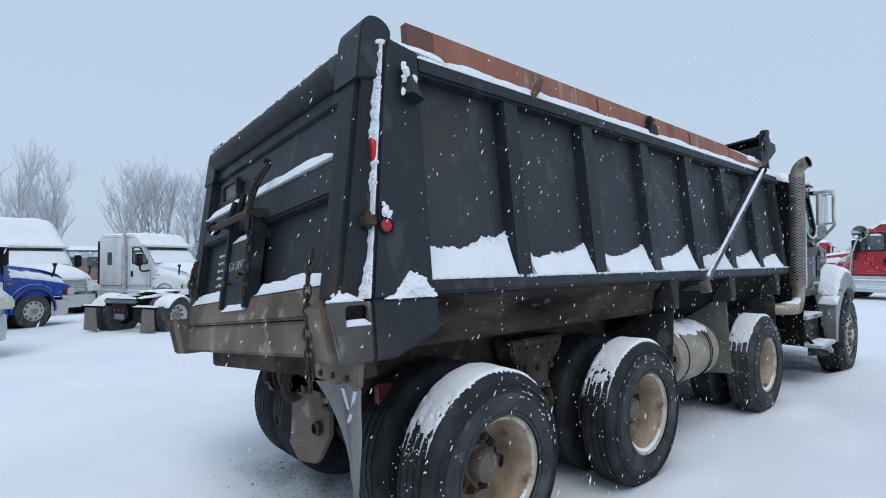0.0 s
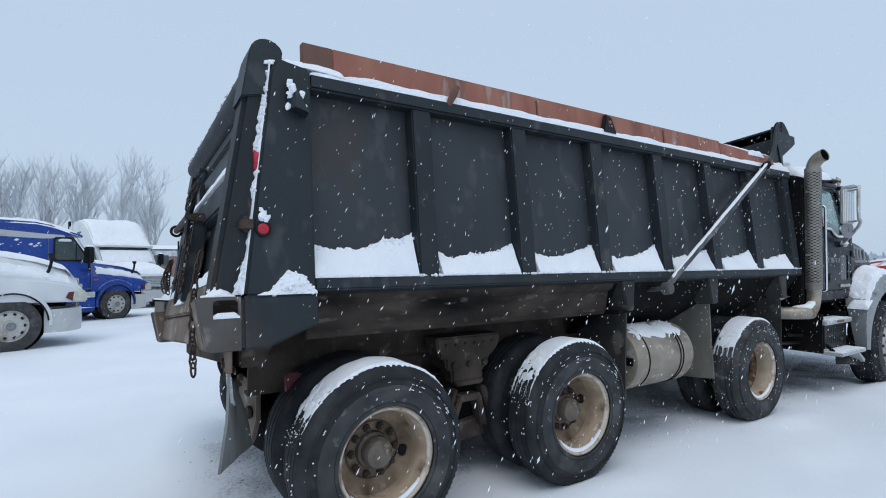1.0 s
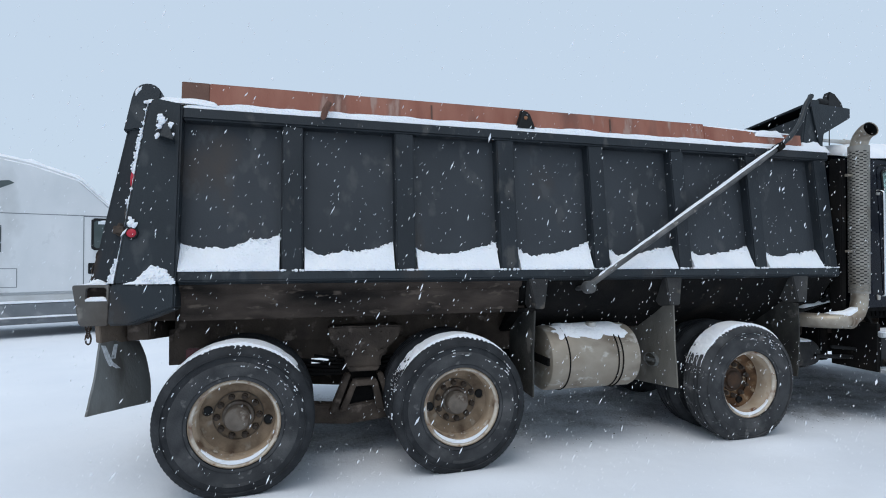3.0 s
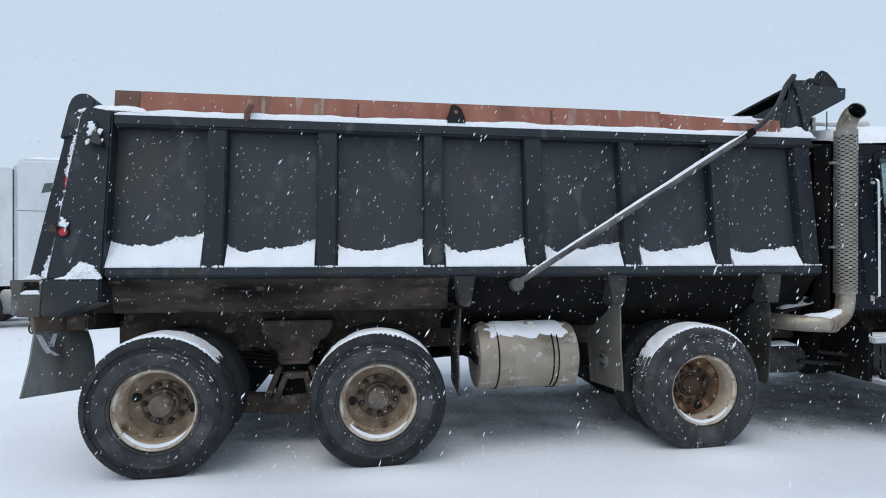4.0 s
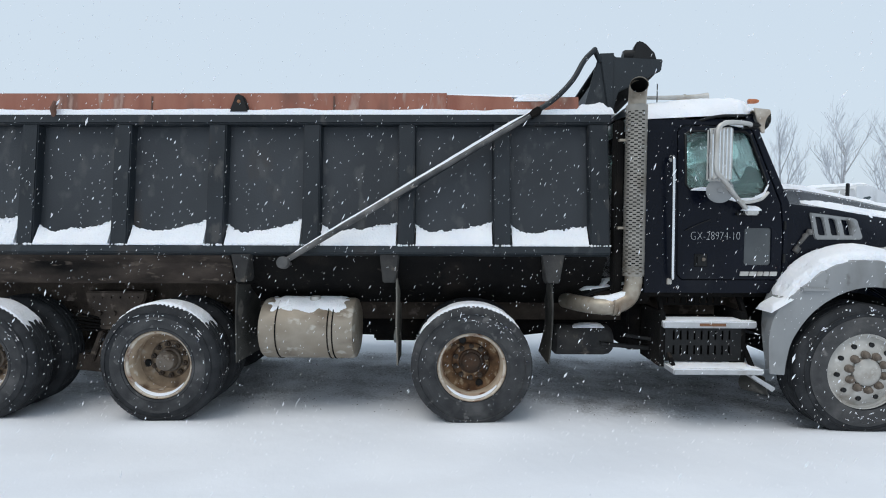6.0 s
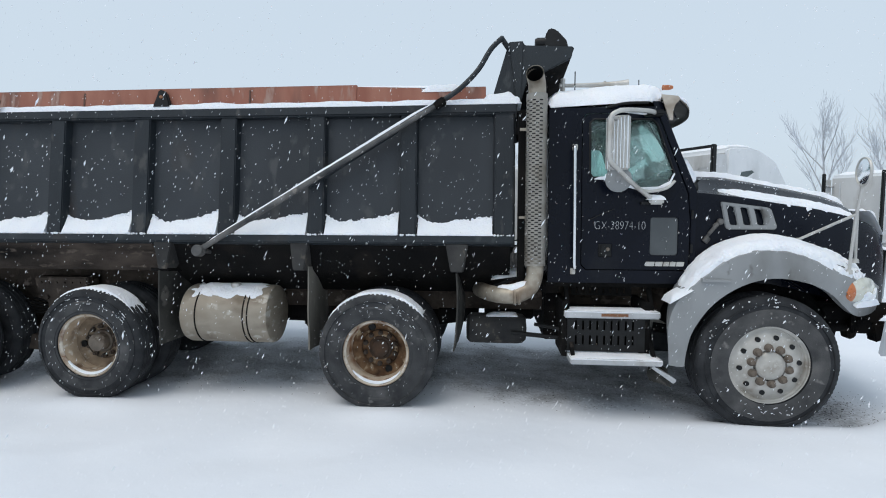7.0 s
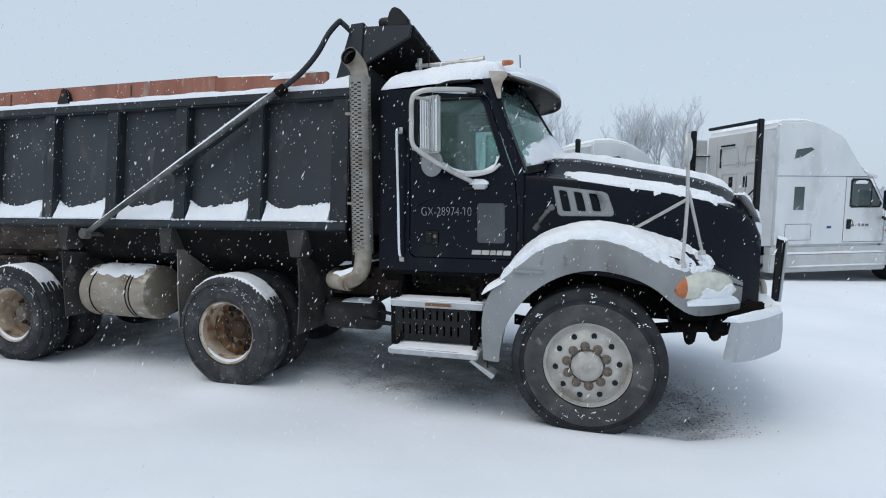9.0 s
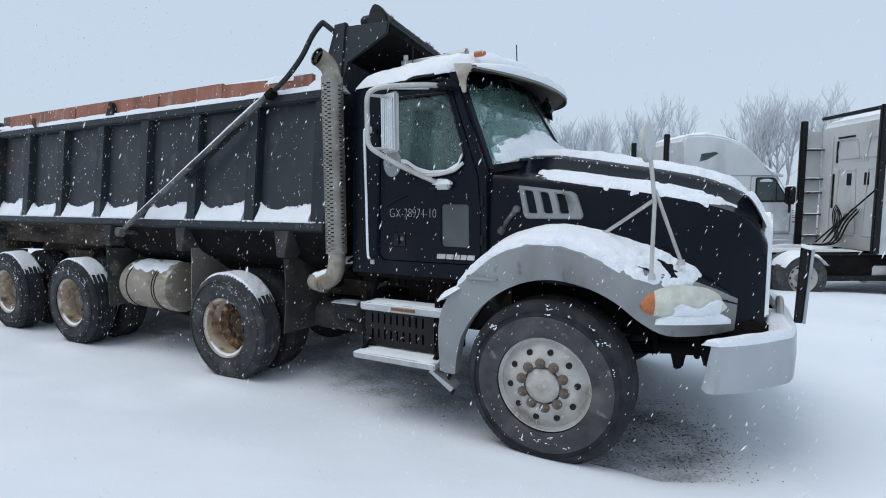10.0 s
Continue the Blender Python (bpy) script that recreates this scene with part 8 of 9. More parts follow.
            p("fuel_tank", lathe(B(), [(0.0, xr + 0.2), (0.28, xr + 0.2), (0.3, xr + 0.23), (0.3, -0.95), (0.28, -0.92), (0.0, -0.92)], 'x', (0, s * 0.95, 0.62), 28), CHROME, "round bright fuel tank")
    p("windscreen", loft(B(), [[(xc + 0.035, -1.05, 1.96), (xc + 0.10, 0, 1.98), (xc + 0.035, 1.05, 1.96)], [(xc - 0.50, -1.0, 2.66), (xc - 0.44, 0, 2.68), (xc - 0.50, 1.0, 2.66)]], False), WINDOW, "frosted windscreen")
    bm = prism(B(), [(xc - 0.62, 2.70), (xc - 0.22, 2.62), (xc - 0.22, 2.70), (xc - 0.62, 2.80)], 'y', -1.16, 1.16)
    p("sun_visor", bm, paint, "", 0.02)
    bm = plate(B(), [(-0.72, 0.75), (0.72, 0.75), (0.66, 1.38), (-0.66, 1.38)], [[(-0.64, 0.82), (0.64, 0.82), (0.59, 1.32), (-0.59, 1.32)]], 'x', xc + hl, xc + hl + 0.06)
    p("grille_surround", bm, CHROME, "", 0.012)
    for k in range(7):
        p("grille_slat", box(B(), xc + hl, xc + hl + 0.045, -0.62, 0.62, 0.85 + 0.068 * k, 0.875 + 0.068 * k), CHROME)
    plan2 = arc([(0.62, -1.17, 0), (0.95, -1.15, 0), (1.28, -0.8, 0), (1.36, 0, 0), (1.28, 0.8, 0), (0.95, 1.15, 0), (0.62, 1.17, 0)], 4)
    p("bumper", loft(B(), [[(q.x, q.y, 0.32), (q.x + 0.02, q.y, 0.5), (q.x, q.y, 0.78), (q.x - 0.08, q.y * 0.95, 0.78), (q.x - 0.08, q.y * 0.95, 0.32)] for q in plan2]), {BLUE: GREYW, REDP: CHROME}.get(paint, DULLW), "", 0.0)
    # back wall fittings
    # shade on the back wall comes from its grey colour
    p("back_panel", box(B(), xr - 0.008, xr + 0.004, -1.14, 1.14, 1.0, top - 0.2), GREYW, "back panel greyed for the shade it stands in")
    p("snow_cover", snow_cap(B(), lambda u, v: (xc + 0.06 - 0.50 * u * 0.76 + 0.055 * (1 - (2 * v - 1) ** 2), -1.03 + 2.06 * v, 1.97 + 0.70 * u * 0.76), 0.022, 12, 24, 0.15, 0.5, at[1] + 2, (0.8, 0, 0.6)), SNOW, "snow covering the windscreen") if roof in ("tall", "flat") else None
    for y in (-0.8, 0.8):
        p("wall_rail", box(B(), xr - 0.03, xr, y - 0.03, y + 0.03, 1.2, top - 0.4), DULLW)
    up = 0.46 if number else 0.0
    for y in (-0.35, 0.15):
        p("wall_window", box(B(), xr - 0.022, xr + 0.01, y, y + 0.16, 1.95 + up, 2.25 + up), BLACKP, "", 0.02)
    if number:
        # moulded panels, roof beam, struts and hose loops of the open back
        for y, z0, z1 in ((0.30, 1.30, 2.80), (-0.55, 1.30, 2.80), (0.30, 3.02, 3.45), (-0.55, 3.02, 3.45)):
            loop = [(y - 0.32, z0), (y + 0.32, z0), (y + 0.34, z0 + 0.05), (y + 0.26, z1), (y - 0.26, z1), (y - 0.34, z0 + 0.05)]
            p("wall_panel", plate(B(), loop, [[(y + (a - y) * 0.90, (z0 + z1) / 2 + (b - (z0 + z1) / 2) * 0.95) for a, b in loop]], 'x', xr - 0.026, xr - 0.006), GREYW, "moulded back wall panel", 0.006)
        p("roof_beam", box(B(), xr - 0.46, xr - 0.34, -1.14, 0.62, top - 0.07, top + 0.0), BLACKP, "dark beam between the extenders", 0.02)
        for y, z0, z1 in ((0.62, 2.95, 3.45), (0.70, 1.9, 2.7)):
            p("wall_strip", box(B(), xr - 0.04, xr - 0.01, y - 0.02, y + 0.02, z0, z1), BLACKP, "", 0.006)
        p("wall_strip", box(B(), xr - 0.04, xr - 0.01, 0.12, 0.62, 3.50, 3.54), BLACKP, "", 0.006)
        p("stay_rod", tube(B(), [(xr - 0.05, -0.62, 2.35), (xr - 0.40, 0.62, 1.10)], 0.018, 8), BLACKP, "dark diagonal stay")
        for k in range(3):
            p("air_hose", tube(B(), arc([(xr - 0.08, 0.42 - 0.05 * k, 1.15), (xr - 0.16, 0.46 - 0.05 * k, 1.75), (xr - 0.20, 0.30 - 0.04 * k, 1.98 - 0.05 * k), (xr - 0.30, 0.12 - 0.05 * k, 1.6), (xr - 0.5, 0.25, 1.12)], 5), 0.013, 6), BLACKP, "looped black air hose")
        p("under_box", box(B(), xr - 1.7, xr + 0.1, -0.95, 0.55, 0.42, 0.96), UNDER, "dark gear between the frame rails", 0.03)
        p("under_rail", tube(B(), [(xr - 1.9, -1.0, 0.50), (xr + 0.1, -1.0, 0.50)], 0.05, 8), BLACKP)
        for y in (-0.70, 0.22):
            p("wall_socket", lathe(B(), [(0.0, xr - 0.05), (0.07, xr - 0.045), (0.085, xr - 0.02), (0.0, xr - 0.01)], 'x', (0, y, 1.72), 14), SKIRT)
    for k in range(3):
        p("air_hose", tube(B(), arc([(xr - 0.03, -0.2 + 0.12 * k, 1.9), (xr - 0.25, -0.15 + 0.1 * k, 1.6), (xr - 0.45, -0.1 + 0.1 * k, 1.15), (xr - 0.9, 0.0, 1.1)], 5), 0.018, 6), BLACKP)
    for z in (1.2, 1.72, 2.25, 2.58, 3.28):
        if z < top - 0.3:
            p("wall_bracket", box(B(), xr - 0.40, xr - 0.01, 1.06, 1.16, z, z + 0.035), BLACKP)
            p("snow_cover", snow_cap(B(), lambda u, v: (xr - 0.40 + 0.38 * u, 1.06 + 0.10 * v, z + 0.035), 0.02, 10, 3, 0.2, 0.5, z), SNOW, "snow on a bracket")
    if number:
        writing("fleet_number", number, 0.2, Matrix.Translation((xr - 0.012, 0.10, 2.93)) @ Euler((radians(90), 0, radians(-90))).to_matrix().to_4x4(), SKIRT, root)
        dm = Matrix.Translation((xc - 0.98, -1.2045, 1.44)) @ Matrix.Rotation(radians(90), 4, 'X')
        p("door_lettering", bars(B(), dm, 1, 0.62, 0.075, 0.1, 3), SKIRT, "line of dark lettering on the door")
        p("door_emblem", lathe(B(), [(0.07, -1.2065), (0.095, -1.2065), (0.095, -1.2035), (0.07, -1.2035)], 'y', (xc - 1.02, 0, 1.52), 20, False), SKIRT, "dark round emblem")
        p("door_sticker", box(B(), xr + 1.55, xr + 1.68, -1.2045, -1.202, 1.40, 1.46), BLUE, "small blue sticker")
    if roof == "flat":
        p("roof_cap", box(B(), xr + 0.02, xc - 1.0, -1.15, 1.15, top - 0.02, top + 0.05), paint, "", 0.03)

    if paint is BLUE:
        for s in (-1, 1):
            y = s * 1.202
            p("side_stripe", prism(B(), [(xr + 0.25, 2.62), (xc - 1.35, 2.56), (xc - 0.75, 2.60), (xc - 0.80, 2.68), (xc - 1.35, 2.70), (xr + 0.22, 2.84)], 'y', y - s * 0.004, y + s * 0.006), DULLW, "pale stripe along the sleeper", 0.002)
            p("sill_stripe", box(B(), xc - 0.95, xc - 0.25, y - s * 0.004, y + s * 0.006, 1.10, 1.22), DULLW, "pale panel on the door foot", 0.002)
            bm = B()
            rs = random.Random(5 + s)
            for k in range(12):
                a, b = rs.uniform(xr + 1.0, xc - 1.3), rs.gauss(2.30, 0.10)
                w = rs.uniform(0.02, 0.07)
                prism(bm, [(a - w, b), (a, b - w * 0.5), (a + w, b + w * 0.3), (a, b + w * 0.7)], 'y', y - s * 0.004, y + s * 0.010)
            p("snow_cover", bm, SNOW, "snow stuck to the sleeper side")

    # snow: a layer over roof and hood
    def roofline(u, v):
        x = xr + 0.06 + (xc - 0.28 - xr - 0.06) * u
        pr = [q for q in ((xr, top - 0.06), (xr + 0.8, top - 0.005), (xr + 1.3, top - 0.09), (xc - 1.3, top - 0.36), (xc - 0.85, 3.05), (xc - 0.55, 2.80), (xc - 0.22, 2.70))] if roof == "tall" else (
            [(xr, top + 0.04), (xc - 0.90, top + 0.04), (xc - 0.72, top - 0.1), (xc - 0.55, 2.80), (xc - 0.22, 2.70)] if roof in ("flat", "low") else [(xr, top - 0.01), (xc - 1.5, top - 0.03), (xc - 1.1, top - 0.09), (xc - 0.55, 2.80), (xc - 0.22, 2.70)])
        z = pr[-1][1]
        for a, b in zip(pr, pr[1:]):
            if a[0] <= x <= b[0]:
                z = a[1] + (b[1] - a[1]) * (x - a[0]) / max(1e-6, b[0] - a[0])
                break
        return (x, -1.17 + 2.34 * v, z - 0.015 - 0.05 * abs(2 * v - 1) ** 8)
    p("snow_cover", snow_cap(B(), roofline, 0.11, 30, 16, 0.08, 0.4, at[0]), SNOW, "deep snow on the roof")

    def hoodline(u, v):
        x = xc + 0.04 + (hl - 0.15) * u
        pr = [(xc, 1.90), (xc + 0.35, 1.86), (xc + hl * 0.55, 1.75), (xc + hl * 0.85, 1.58), (xc + hl, 1.33)]
        z = pr[-1][1]
        for a, b in zip(pr, pr[1:]):
            if a[0] <= x <= b[0]:
                z = a[1] + (b[1] - a[1]) * (x - a[0]) / (b[0] - a[0])
                break
        t = 2 * v - 1
        return (x, t * 0.90, z + 0.06 * (1 - t ** 6) - 0.012)
    for s in (-1, 1):
        def shoulder(u, v, s=s):
            x = xc + 0.1 + (hl - 0.35) * u
            pr = [(xc, 1.86), (xc + 0.35, 1.82), (xc + hl * 0.55, 1.70), (xc + hl * 0.85, 1.52), (xc + hl, 1.28)]
            z = pr[-1][1]
            for a, b in zip(pr, pr[1:]):
                if a[0] <= x <= b[0]:
                    z = a[1] + (b[1] - a[1]) * (x - a[0]) / (b[0] - a[0])
                    break
            k = 0.1 + 0.75 * v
            return (x, s * (0.96 + 0.205 * k), (z - 0.05) * (1 - k) + (0.95 + (z - 0.95) * 0.55) * k)
        p("snow_cover", snow_cap(B(), shoulder, 0.03, 40, 12, 0.16, 1.6, at[1] + 7 * s, (0, s * 0.55, 0.83), lambda u, v, q: 1.6 * max(0.0, nz(q.x, q.y, q.z, 5.0) + 0.05)), SNOW, "broken snow on the hood shoulder")
        p("snow_cover", snow_cap(B(), lambda u, v: (0.75 * math.cos(radians(42 + 100 * u)), s * (0.86 + 0.31 * v), 0.56 + 0.745 * math.sin(radians(42 + 100 * u)) + 0.06 * (1 - v)), 0.03, 30, 8, 0.16, 1.3, at[0] + 3 * s), SNOW, "patchy snow on the fender") if paint is not WHITE else None
    p("snow_cover", snow_cap(B(), lambda u, v: (xt + 0.2 + 0.9 * u, -0.42 + 0.84 * v, 1.09), 0.05, 14, 14, 0.25, 0.8, at[0] + 5), SNOW, "snow on the coupling plate")
    p("snow_cover", snow_cap(B(), lambda u, v: (xt - 0.72 + 0.1 * u, -0.5 + v, 1.0), 0.04, 4, 20, 0.2, 0.6, at[0] + 6), SNOW, "snow on the tail beam")
    p("snow_cover", snow_cap(B(), hoodline, 0.055, 20, 14, 0.12, 0.5, at[1]), SNOW, "snow on the hood")
    return root


tractor("white sleeper tractor with dark grey skirts under snow", WHITE, (-3.08, 10.2), 20, SKIRT, "tall", 2.1, "", False, 1.70, 0.0, -0.48)
tractor("bright blue sleeper tractor dusted with snow", BLUE, (-1.45, 17.3), 33, BLUE, "mid", 2.3)
tractor("white sleeper tractor with a chrome grille and frosted windscreen", WHITE, (0.08, 22.7), -70, WHITE, "tall", 1.6)
tractor("white flat-top sleeper tractor with tall chrome stacks", WHITE, (4.67, 20.9), -64, WHITE, "flat", 1.8, "", True)
tractor("white day-cab tractor with a bare snow-covered frame and mud flaps", WHITE, (6.2, 16.0), 32.6, SKIRT, "flat", 0.0, "", False, 2.05, 1.6)
tractor("white sleeper tractor with dark side extenders and dull fairings", WHITE, (14.37, 12.2), 27.2, DULLW, "tall", 1.9, "2036", False, 2.05, 1.1)
tractor("white tall-roof sleeper tractor parked behind the others", WHITE, (10.0, 15.3), 30, DULLW, "tall", 1.9)
tractor("white tall-roof sleeper tractor at the far end of the row", WHITE, (24.2, 19.3), 22, DULLW, "tall", 2.1)
tractor("red conventional tractor with a bright stack and tank", REDP, (25.0, 2.1), 74, CHROME, "low", 0.3, "", True)
tractor("dull red tractor standing behind the front of the yard", REDP, (40.0, 8.2), 97, CHROME, "low", 0.3)

# far trailer and building
bm = box(B(), 0, 12, -1.25, 1.25, 1.2, 3.9)
van = part("box_trailer", bm, NAVY, None, "navy blue box trailer with snow on the roof", None, 0.03, "", "trailer")
van.matrix_basis = Matrix.Translation((37, 9.5, -0.3)) @ Matrix.Rotation(radians(80), 4, 'Z')
part("snow_cover", box(B(), 0.05, 11.95, -1.2, 1.2, 3.9, 4.0), SNOW, van, "snow on the trailer roof", None, 0.03)
for x in (9.6, 10.9):
    for s in (-1, 1):
        part("wheel", lathe(B(), [(0.0, s * 1.2), (0.3, s * 1.2), (0.5, s * 1.2), (0.52, s * 1.1), (0.52, s * 0.9), (0.0, s * 0.9)], 'y', (x, 0, 0.52), 20), RUBBERD, van)
for s in (-1, 1):
    part("landing_leg", box(B(), 2.4, 2.55, s * 0.9 - 0.06, s * 0.9 + 0.06, 0.02, 1.2), UNDER, van)
hall = part("warehouse", box(B(), -3, 3, -6, 6, -0.8, 1.7), BRICKRED, None, "low brick-red warehouse with a snowy roof", None, 0, "", "building")
hall.matrix_basis = Matrix.Translation((5.6, 60, 0))
part("roof", prism(B(), [(-6.2, 2.4), (6.2, 2.4), (0, 2.9)], 'x', -3.2, 3.2), SNOW, hall)
for k in range(2):
    part("window", box(B(), -2.4 + 2.0 * k, -1.2 + 2.0 * k, -6.05, -5.95, 0.8, 1.8), WINDOW, hall)
part("door", box(B(), 1.6, 2.6, -6.05, -5.95, -0.8, 1.6), SKIRT, hall)


# ---- bare winter trees ----
def tree_meshes(seed, height):
    """A tall upright tree: leaders, rising limbs, and a haze of fine twigs."""
    rnd = random.Random(seed)
    wood, twig = B(), B()

    def grow_branch(p, d, length, r, level):
        n = (7, 5, 4, 3)[level]
        pts, q, dd = [p.copy()], p.copy(), d.copy()
        for i in range(n):
            wander = (0.06, 0.13, 0.18, 0.24)[level]
            dd = (dd + Vector((rnd.uniform(-1, 1), rnd.uniform(-1, 1), rnd.uniform(-0.2, 0.9))) * wander).normalized()
            q = q + dd * (length / n)
            pts.append(q.copy())
        tip = (0.12, 0.2, 0.4, 0.6)[level]
        rs = [max(0.010, r * (1 - (1 - tip) * i / n)) for i in range(n + 1)]
        tube(wood if level < 2 else twig, pts, rs, (7, 5, 3, 3)[level], False)
        if level == 3:
            return
        kids = (10, 7, 6)[level]
        for k in range(kids):
            f = rnd.uniform((0.30, 0.22, 0.15)[level], 1.0)
            i = min(n - 1, int(f * n))
            base = pts[i].lerp(pts[i + 1], min(1.0, f * n - i))
            a = rnd.uniform(0, 2 * math.pi)
            side = Vector((math.cos(a), math.sin(a), 0))
            nd = (dd * 0.55 + side * rnd.uniform(0.36, 0.72) + Vector((0, 0, 0.42))).normalized()
            ln = length * ((0.66 - 0.42 * f) if level == 0 else rnd.uniform(0.36, 0.58)) * rnd.uniform(0.8, 1.2)
            grow_branch(base, nd, ln, max(0.010, r * (0.50 - 0.25 * f if level == 0 else 0.45)), level + 1)

    trunks = rnd.choice((1, 2, 3))
    for k in range(trunks):
        a = rnd.uniform(0, 6.28) + 3.1 * k
        lean = Vector((math.cos(a) * (0.04 + 0.09 * (trunks > 1)), math.sin(a) * (0.04 + 0.09 * (trunks > 1)), 1)).normalized()
        grow_branch(Vector((0.2 * math.cos(a) * (trunks > 1), 0.2 * math.sin(a) * (trunks > 1), -0.5)), lean, height * rnd.uniform(0.80, 0.95), height * 0.019, 0)
    fit_z = height / max(v.co.z for v in twig.verts)
    for bm in (wood, twig):
        bm.transform(Matrix.Diagonal((0.92 * fit_z, 0.92 * fit_z, fit_z, 1)))
    return wood, twig


protos = []
for k in range(6):
    wood, twig = tree_meshes(31 + k, 15.0)
    t = part("tree", wood, BARK, None, "tall bare winter tree with twigs paled for haze", None, 0, "", "tree")
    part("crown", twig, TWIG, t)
    protos.append(t)
rnd = random.Random(4)
# the row behind the yard, then the clump beyond its end, then the fainter wood
spots = [(0.4, 64, 1.01), (3.4, 66, 1.02), (11.2, 66, 1.02), (14.2, 67, 0.96), (17.4, 65, 0.97), (21, 68, 0.62), (23.4, 66, 0.66), (26.2, 69, 0.58),
         (-6.4, 66, 0.97), (-9.6, 68, 0.93), (-3.4, 74, 1.05), (1.8, 76, 0.82), (12.2, 78, 0.79), (19, 78, 0.64), (29, 80, 0.58), (5.2, 82, 0.80),
         (-17, 102, 1.00), (-21.5, 104, 1.04), (-26, 100, 0.97), (-31, 105, 1.04), (-37, 102, 1.00), (-44, 98, 1.00), (-52, 92, 1.04), (-13, 100, 0.95),
         (30.5, 36.5, 0.78), (33.6, 35, 0.84), (36.5, 33.8, 0.79), (42, 36, 0.84), (-62, 60, 1.12), (-72, 48, 1.01), (48, 40, 0.78), (56, 30, 0.78)]
for i, (x, y, k) in enumerate(spots):
    m = Matrix.Translation((x, y, -0.9)) @ Matrix.Rotation(rnd.uniform(0, 6.28), 4, 'Z')
    src = protos[i % 6]
    t = src if i < 6 else copy_thing(src, m)
    t.matrix_basis = m @ Matrix.Scale(k, 4)
    tagged(t, "", "", "trees along the yard")

# far wood at the edge of the fields, one ragged strip of thin stems
bm = B()
rnd = random.Random(9)
for i in range(2600):
    a = radians(rnd.uniform(-30, 210))
    d = rnd.uniform(150, 190)
    x, y = 3 + d * math.cos(a), d * math.sin(a)
    h = rnd.uniform(3.0, 6.0) * (0.8 + 0.35 * nz(a * 3, 0, 0, 2))
    w = rnd.uniform(0.25, 0.7)
    t = a + math.pi / 2
    dx, dy = w * math.cos(t), w * math.sin(t)
    vs = [bm.verts.new(q) for q in ((x - dx, y - dy, -1.5), (x + dx, y + dy, -1.5), (x + dx * 1.6, y + dy * 1.6, h * 0.6), (x + dx * 0.2, y + dy * 0.2, h), (x - dx * 1.5, y - dy * 1.5, h * 0.7))]
    tip = bm.verts.new((x + 0.4 * math.cos(a), y + 0.4 * math.sin(a), h * 0.5))
    for j in range(5):
        bm.faces.new((vs[j], vs[(j + 1) % 5], tip))
part("far_wood", bm, FARW, None, "far belt of woodland paled for haze", None, 0, "stuff", "trees")


# flecks of snow thrown on the tyres
rnd = random.Random(21)
for ax, ay, az, rm, hm in AX:
    bm = B()
    for k in range(36):
        a = rnd.uniform(0.05, 3.4) if k % 2 else rnd.uniform(0.3, 1.5)
        r = rnd.uniform(0.37, 0.45)
        n = rnd.randint(1, 3)
        for j in range(n):
            t = a + j * 0.022
            c = Vector((ax + r * math.cos(t), ay - 0.020 + 0.006 * (r > 0.42), az + r * math.sin(t)))
            s0 = rnd.uniform(0.0015, 0.0045)
            vs = [bm.verts.new(c + Vector((q.x * s0 * 1.3, q.y * 0.004, q.z * s0))) for q in ICO_V]
            for f in ICO_F:
                bm.faces.new([vs[i] for i in f])
    for k in range(16):
        a = rnd.uniform(2.75, 3.35)
        c = Vector((ax + 0.499 * math.cos(a), ay + rnd.uniform(0.0, 0.25), az + 0.499 * math.sin(a)))
        s0 = rnd.uniform(0.0015, 0.005)
        vs = [bm.verts.new(c + Vector((q.x * 0.005, q.y * s0 * 0.7, q.z * s0 * 1.6))) for q in ICO_V]
        for f in ICO_F:
            bm.faces.new([vs[i] for i in f])
    snow("snow_flecks", bm, "flecks of snow stuck to a tyre")
bm = B()
for k in range(30):
    a = rnd.uniform(4.2, 5.2) if k < 12 else rnd.uniform(0.2, 2.9)
    r = rnd.uniform(0.31, 0.40) if k < 12 else rnd.uniform(0.44, 0.505)
    for j in range(rnd.randint(1, 4)):
        t = a + j * rnd.uniform(0.012, 0.028)
        r += rnd.uniform(-0.008, 0.008)
        s0 = rnd.uniform(0.002, 0.006)
        c = Vector((7.115 + r * math.cos(t), -1.224 + 0.05 * max(0.0, r - 0.44) * 2, 0.522 + r * math.sin(t)))
        vs = [bm.verts.new(c + Vector((q.x * s0 * 1.5, q.y * 0.005, q.z * s0))) for q in ICO_V]
        for f in ICO_F:
            bm.faces.new([vs[i] for i in f])
snow("snow_flecks", bm, "flecks of snow stuck to the front tyre")

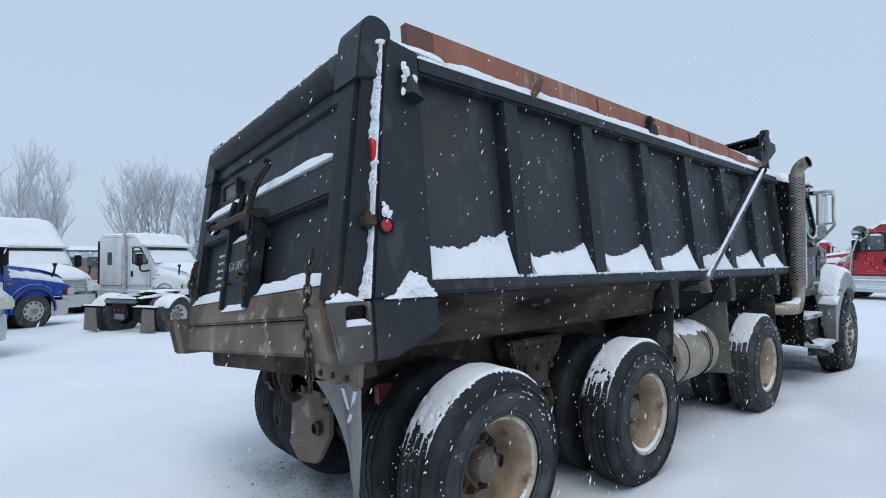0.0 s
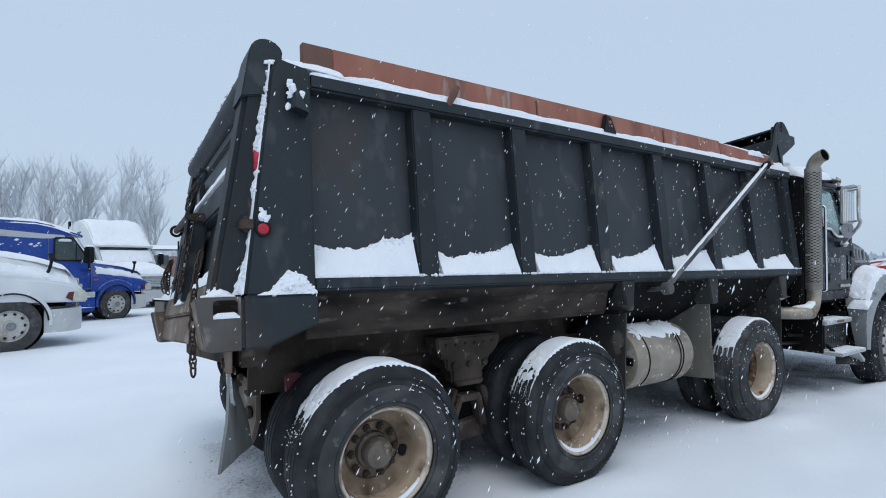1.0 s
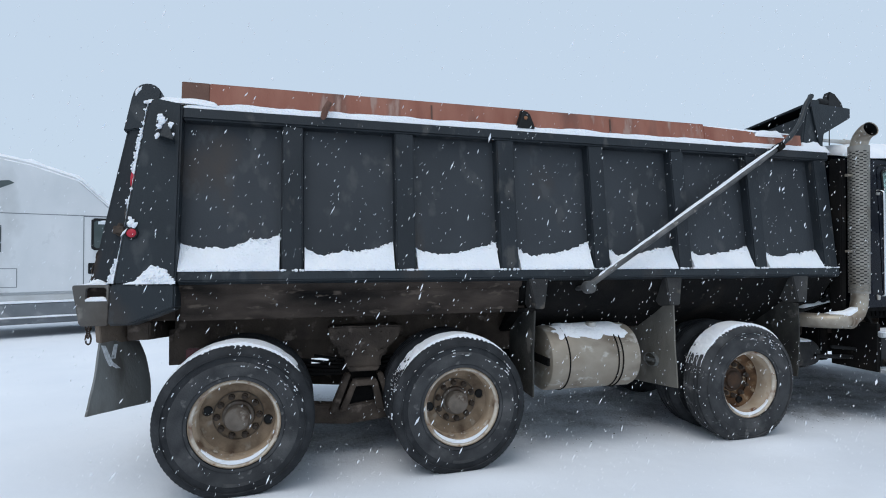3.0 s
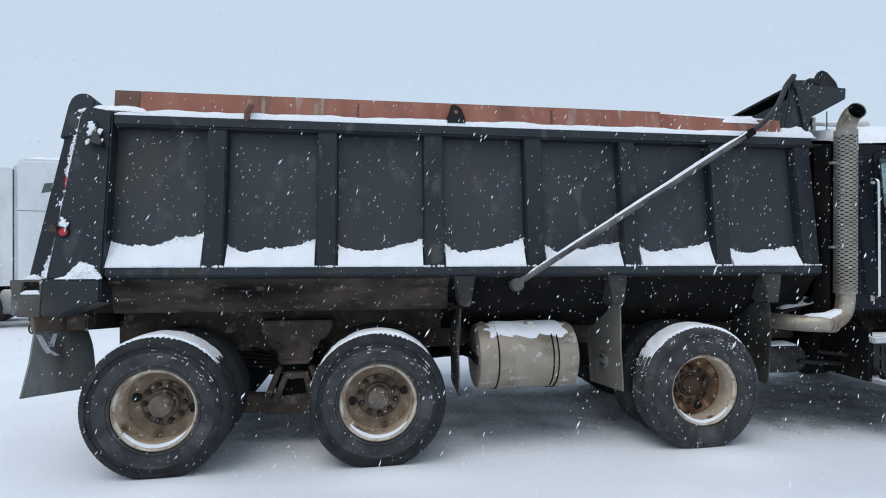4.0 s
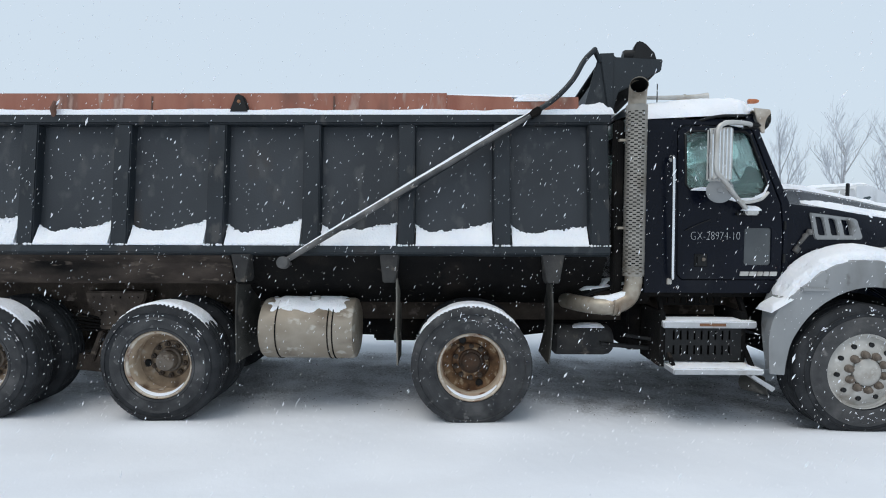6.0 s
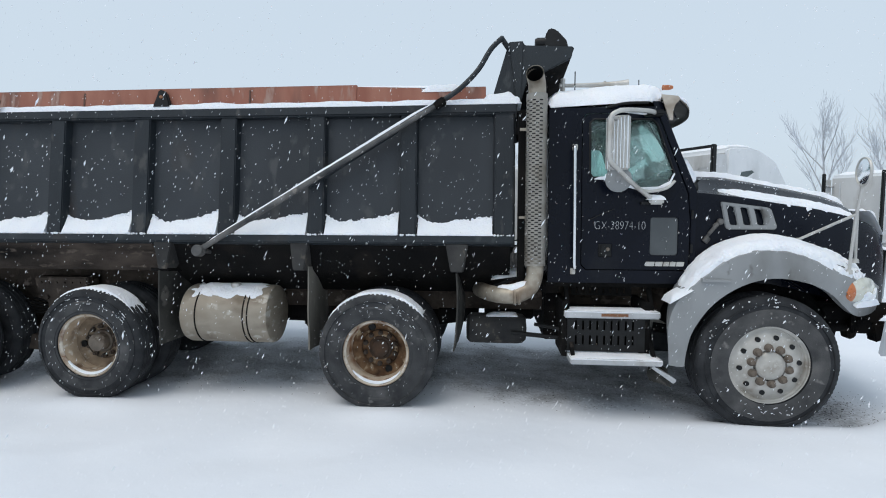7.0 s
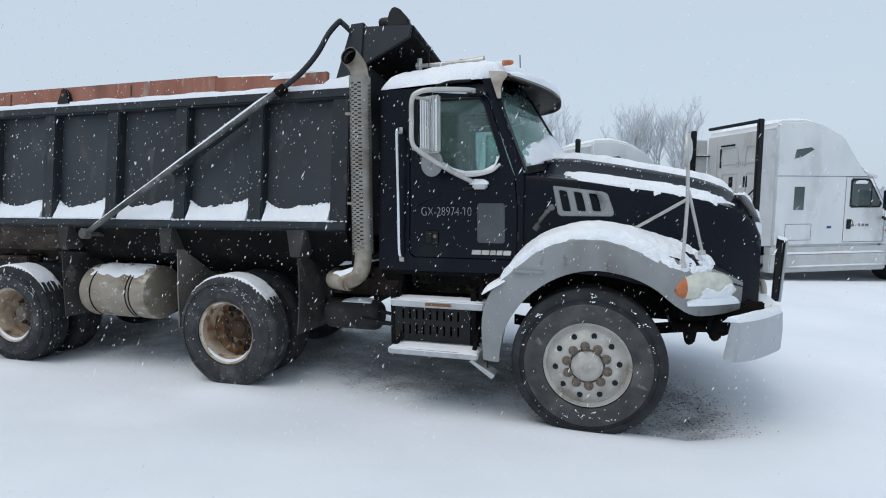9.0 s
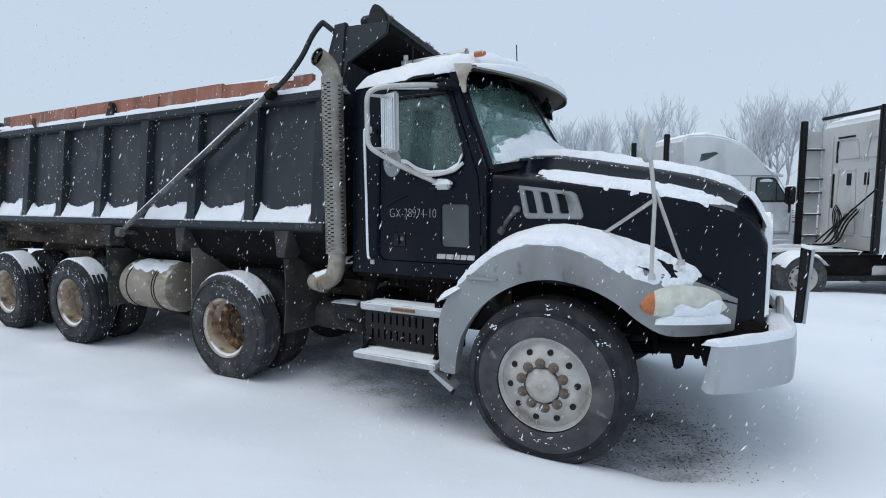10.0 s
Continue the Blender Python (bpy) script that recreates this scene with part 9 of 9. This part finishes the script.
# loose grit where the wind has swept the yard
GRIT = surf("dark_grit", (0.016, 0.0145, 0.0135), (0.05, 0.046, 0.042), 30, 0.9, 0, 0.3, 200)
rnd = random.Random(77)
bm = B()
made = 0
while made < 2600:
    pick = made % 13
    if pick < 7:
        x, y = rnd.gauss(7.75, 0.40), rnd.gauss(-0.30, 0.38)
        keep = 1.25 * bare(x - 0.12, y + 0.02)
    elif pick < 8:
        x, y = rnd.gauss(-0.12, 0.35), rnd.gauss(0.45, 0.4)
        keep = bare(x, y)
    else:
        x, y = rnd.uniform(1.9, 7.0), rnd.uniform(-1.1, 1.0)
        keep = bare(x, y)
    if y < -1.25 or rnd.random() > keep:
        continue
    r = rnd.uniform(0.0018, 0.0050) * (1.6 if rnd.random() < 0.06 else 1.0)
    c = Vector((x, y, ground_height(x, y) + 0.3 * r))
    vs = [bm.verts.new(c + Vector((q.x * rnd.uniform(0.7, 1.6), q.y * rnd.uniform(0.7, 1.4), q.z * 0.7)) * r) for q in ICO_V]
    for f in ICO_F:
        bm.faces.new([vs[i] for i in f])
    made += 1
part("loose_grit", bm, GRIT, None, "dark grit strewn over the thin snow", None, 0, "stuff", "grit")

# ---- falling snow between the eye and the truck ----
bm = B()
rnd = random.Random(21)
path = [Vector(e) for _, e, _, _ in PATH]
for i in range(28000):
    y = rnd.uniform(-4.6, -1.35) if i % 5 else rnd.uniform(1.6, 9.0)
    p = Vector((rnd.uniform(-3.5, 10.5), y, rnd.uniform(0.2, 3.6)))
    if min((p - q).length for q in path) < 0.75:
        continue
    ln, w = rnd.uniform(0.0022, 0.0080), rnd.uniform(0.0008, 0.0018)
    d = Vector((rnd.uniform(0.2, 0.75), rnd.uniform(-0.2, 0.2), 1)).normalized()
    a = d.orthogonal().normalized() * w
    b = d.cross(a).normalized() * w
    vs = [bm.verts.new(p + q) for q in (d * ln, a, b, -a, -b, -d * ln)]
    for j in range(4):
        k = 1 + j, 1 + (j + 1) % 4
        bm.faces.new((vs[0], vs[k[0]], vs[k[1]]))
        bm.faces.new((vs[5], vs[k[1]], vs[k[0]]))
part("falling_snow", bm, SNOW, None, "scattered snowflakes falling through the air", None, 0, "stuff", "snow")
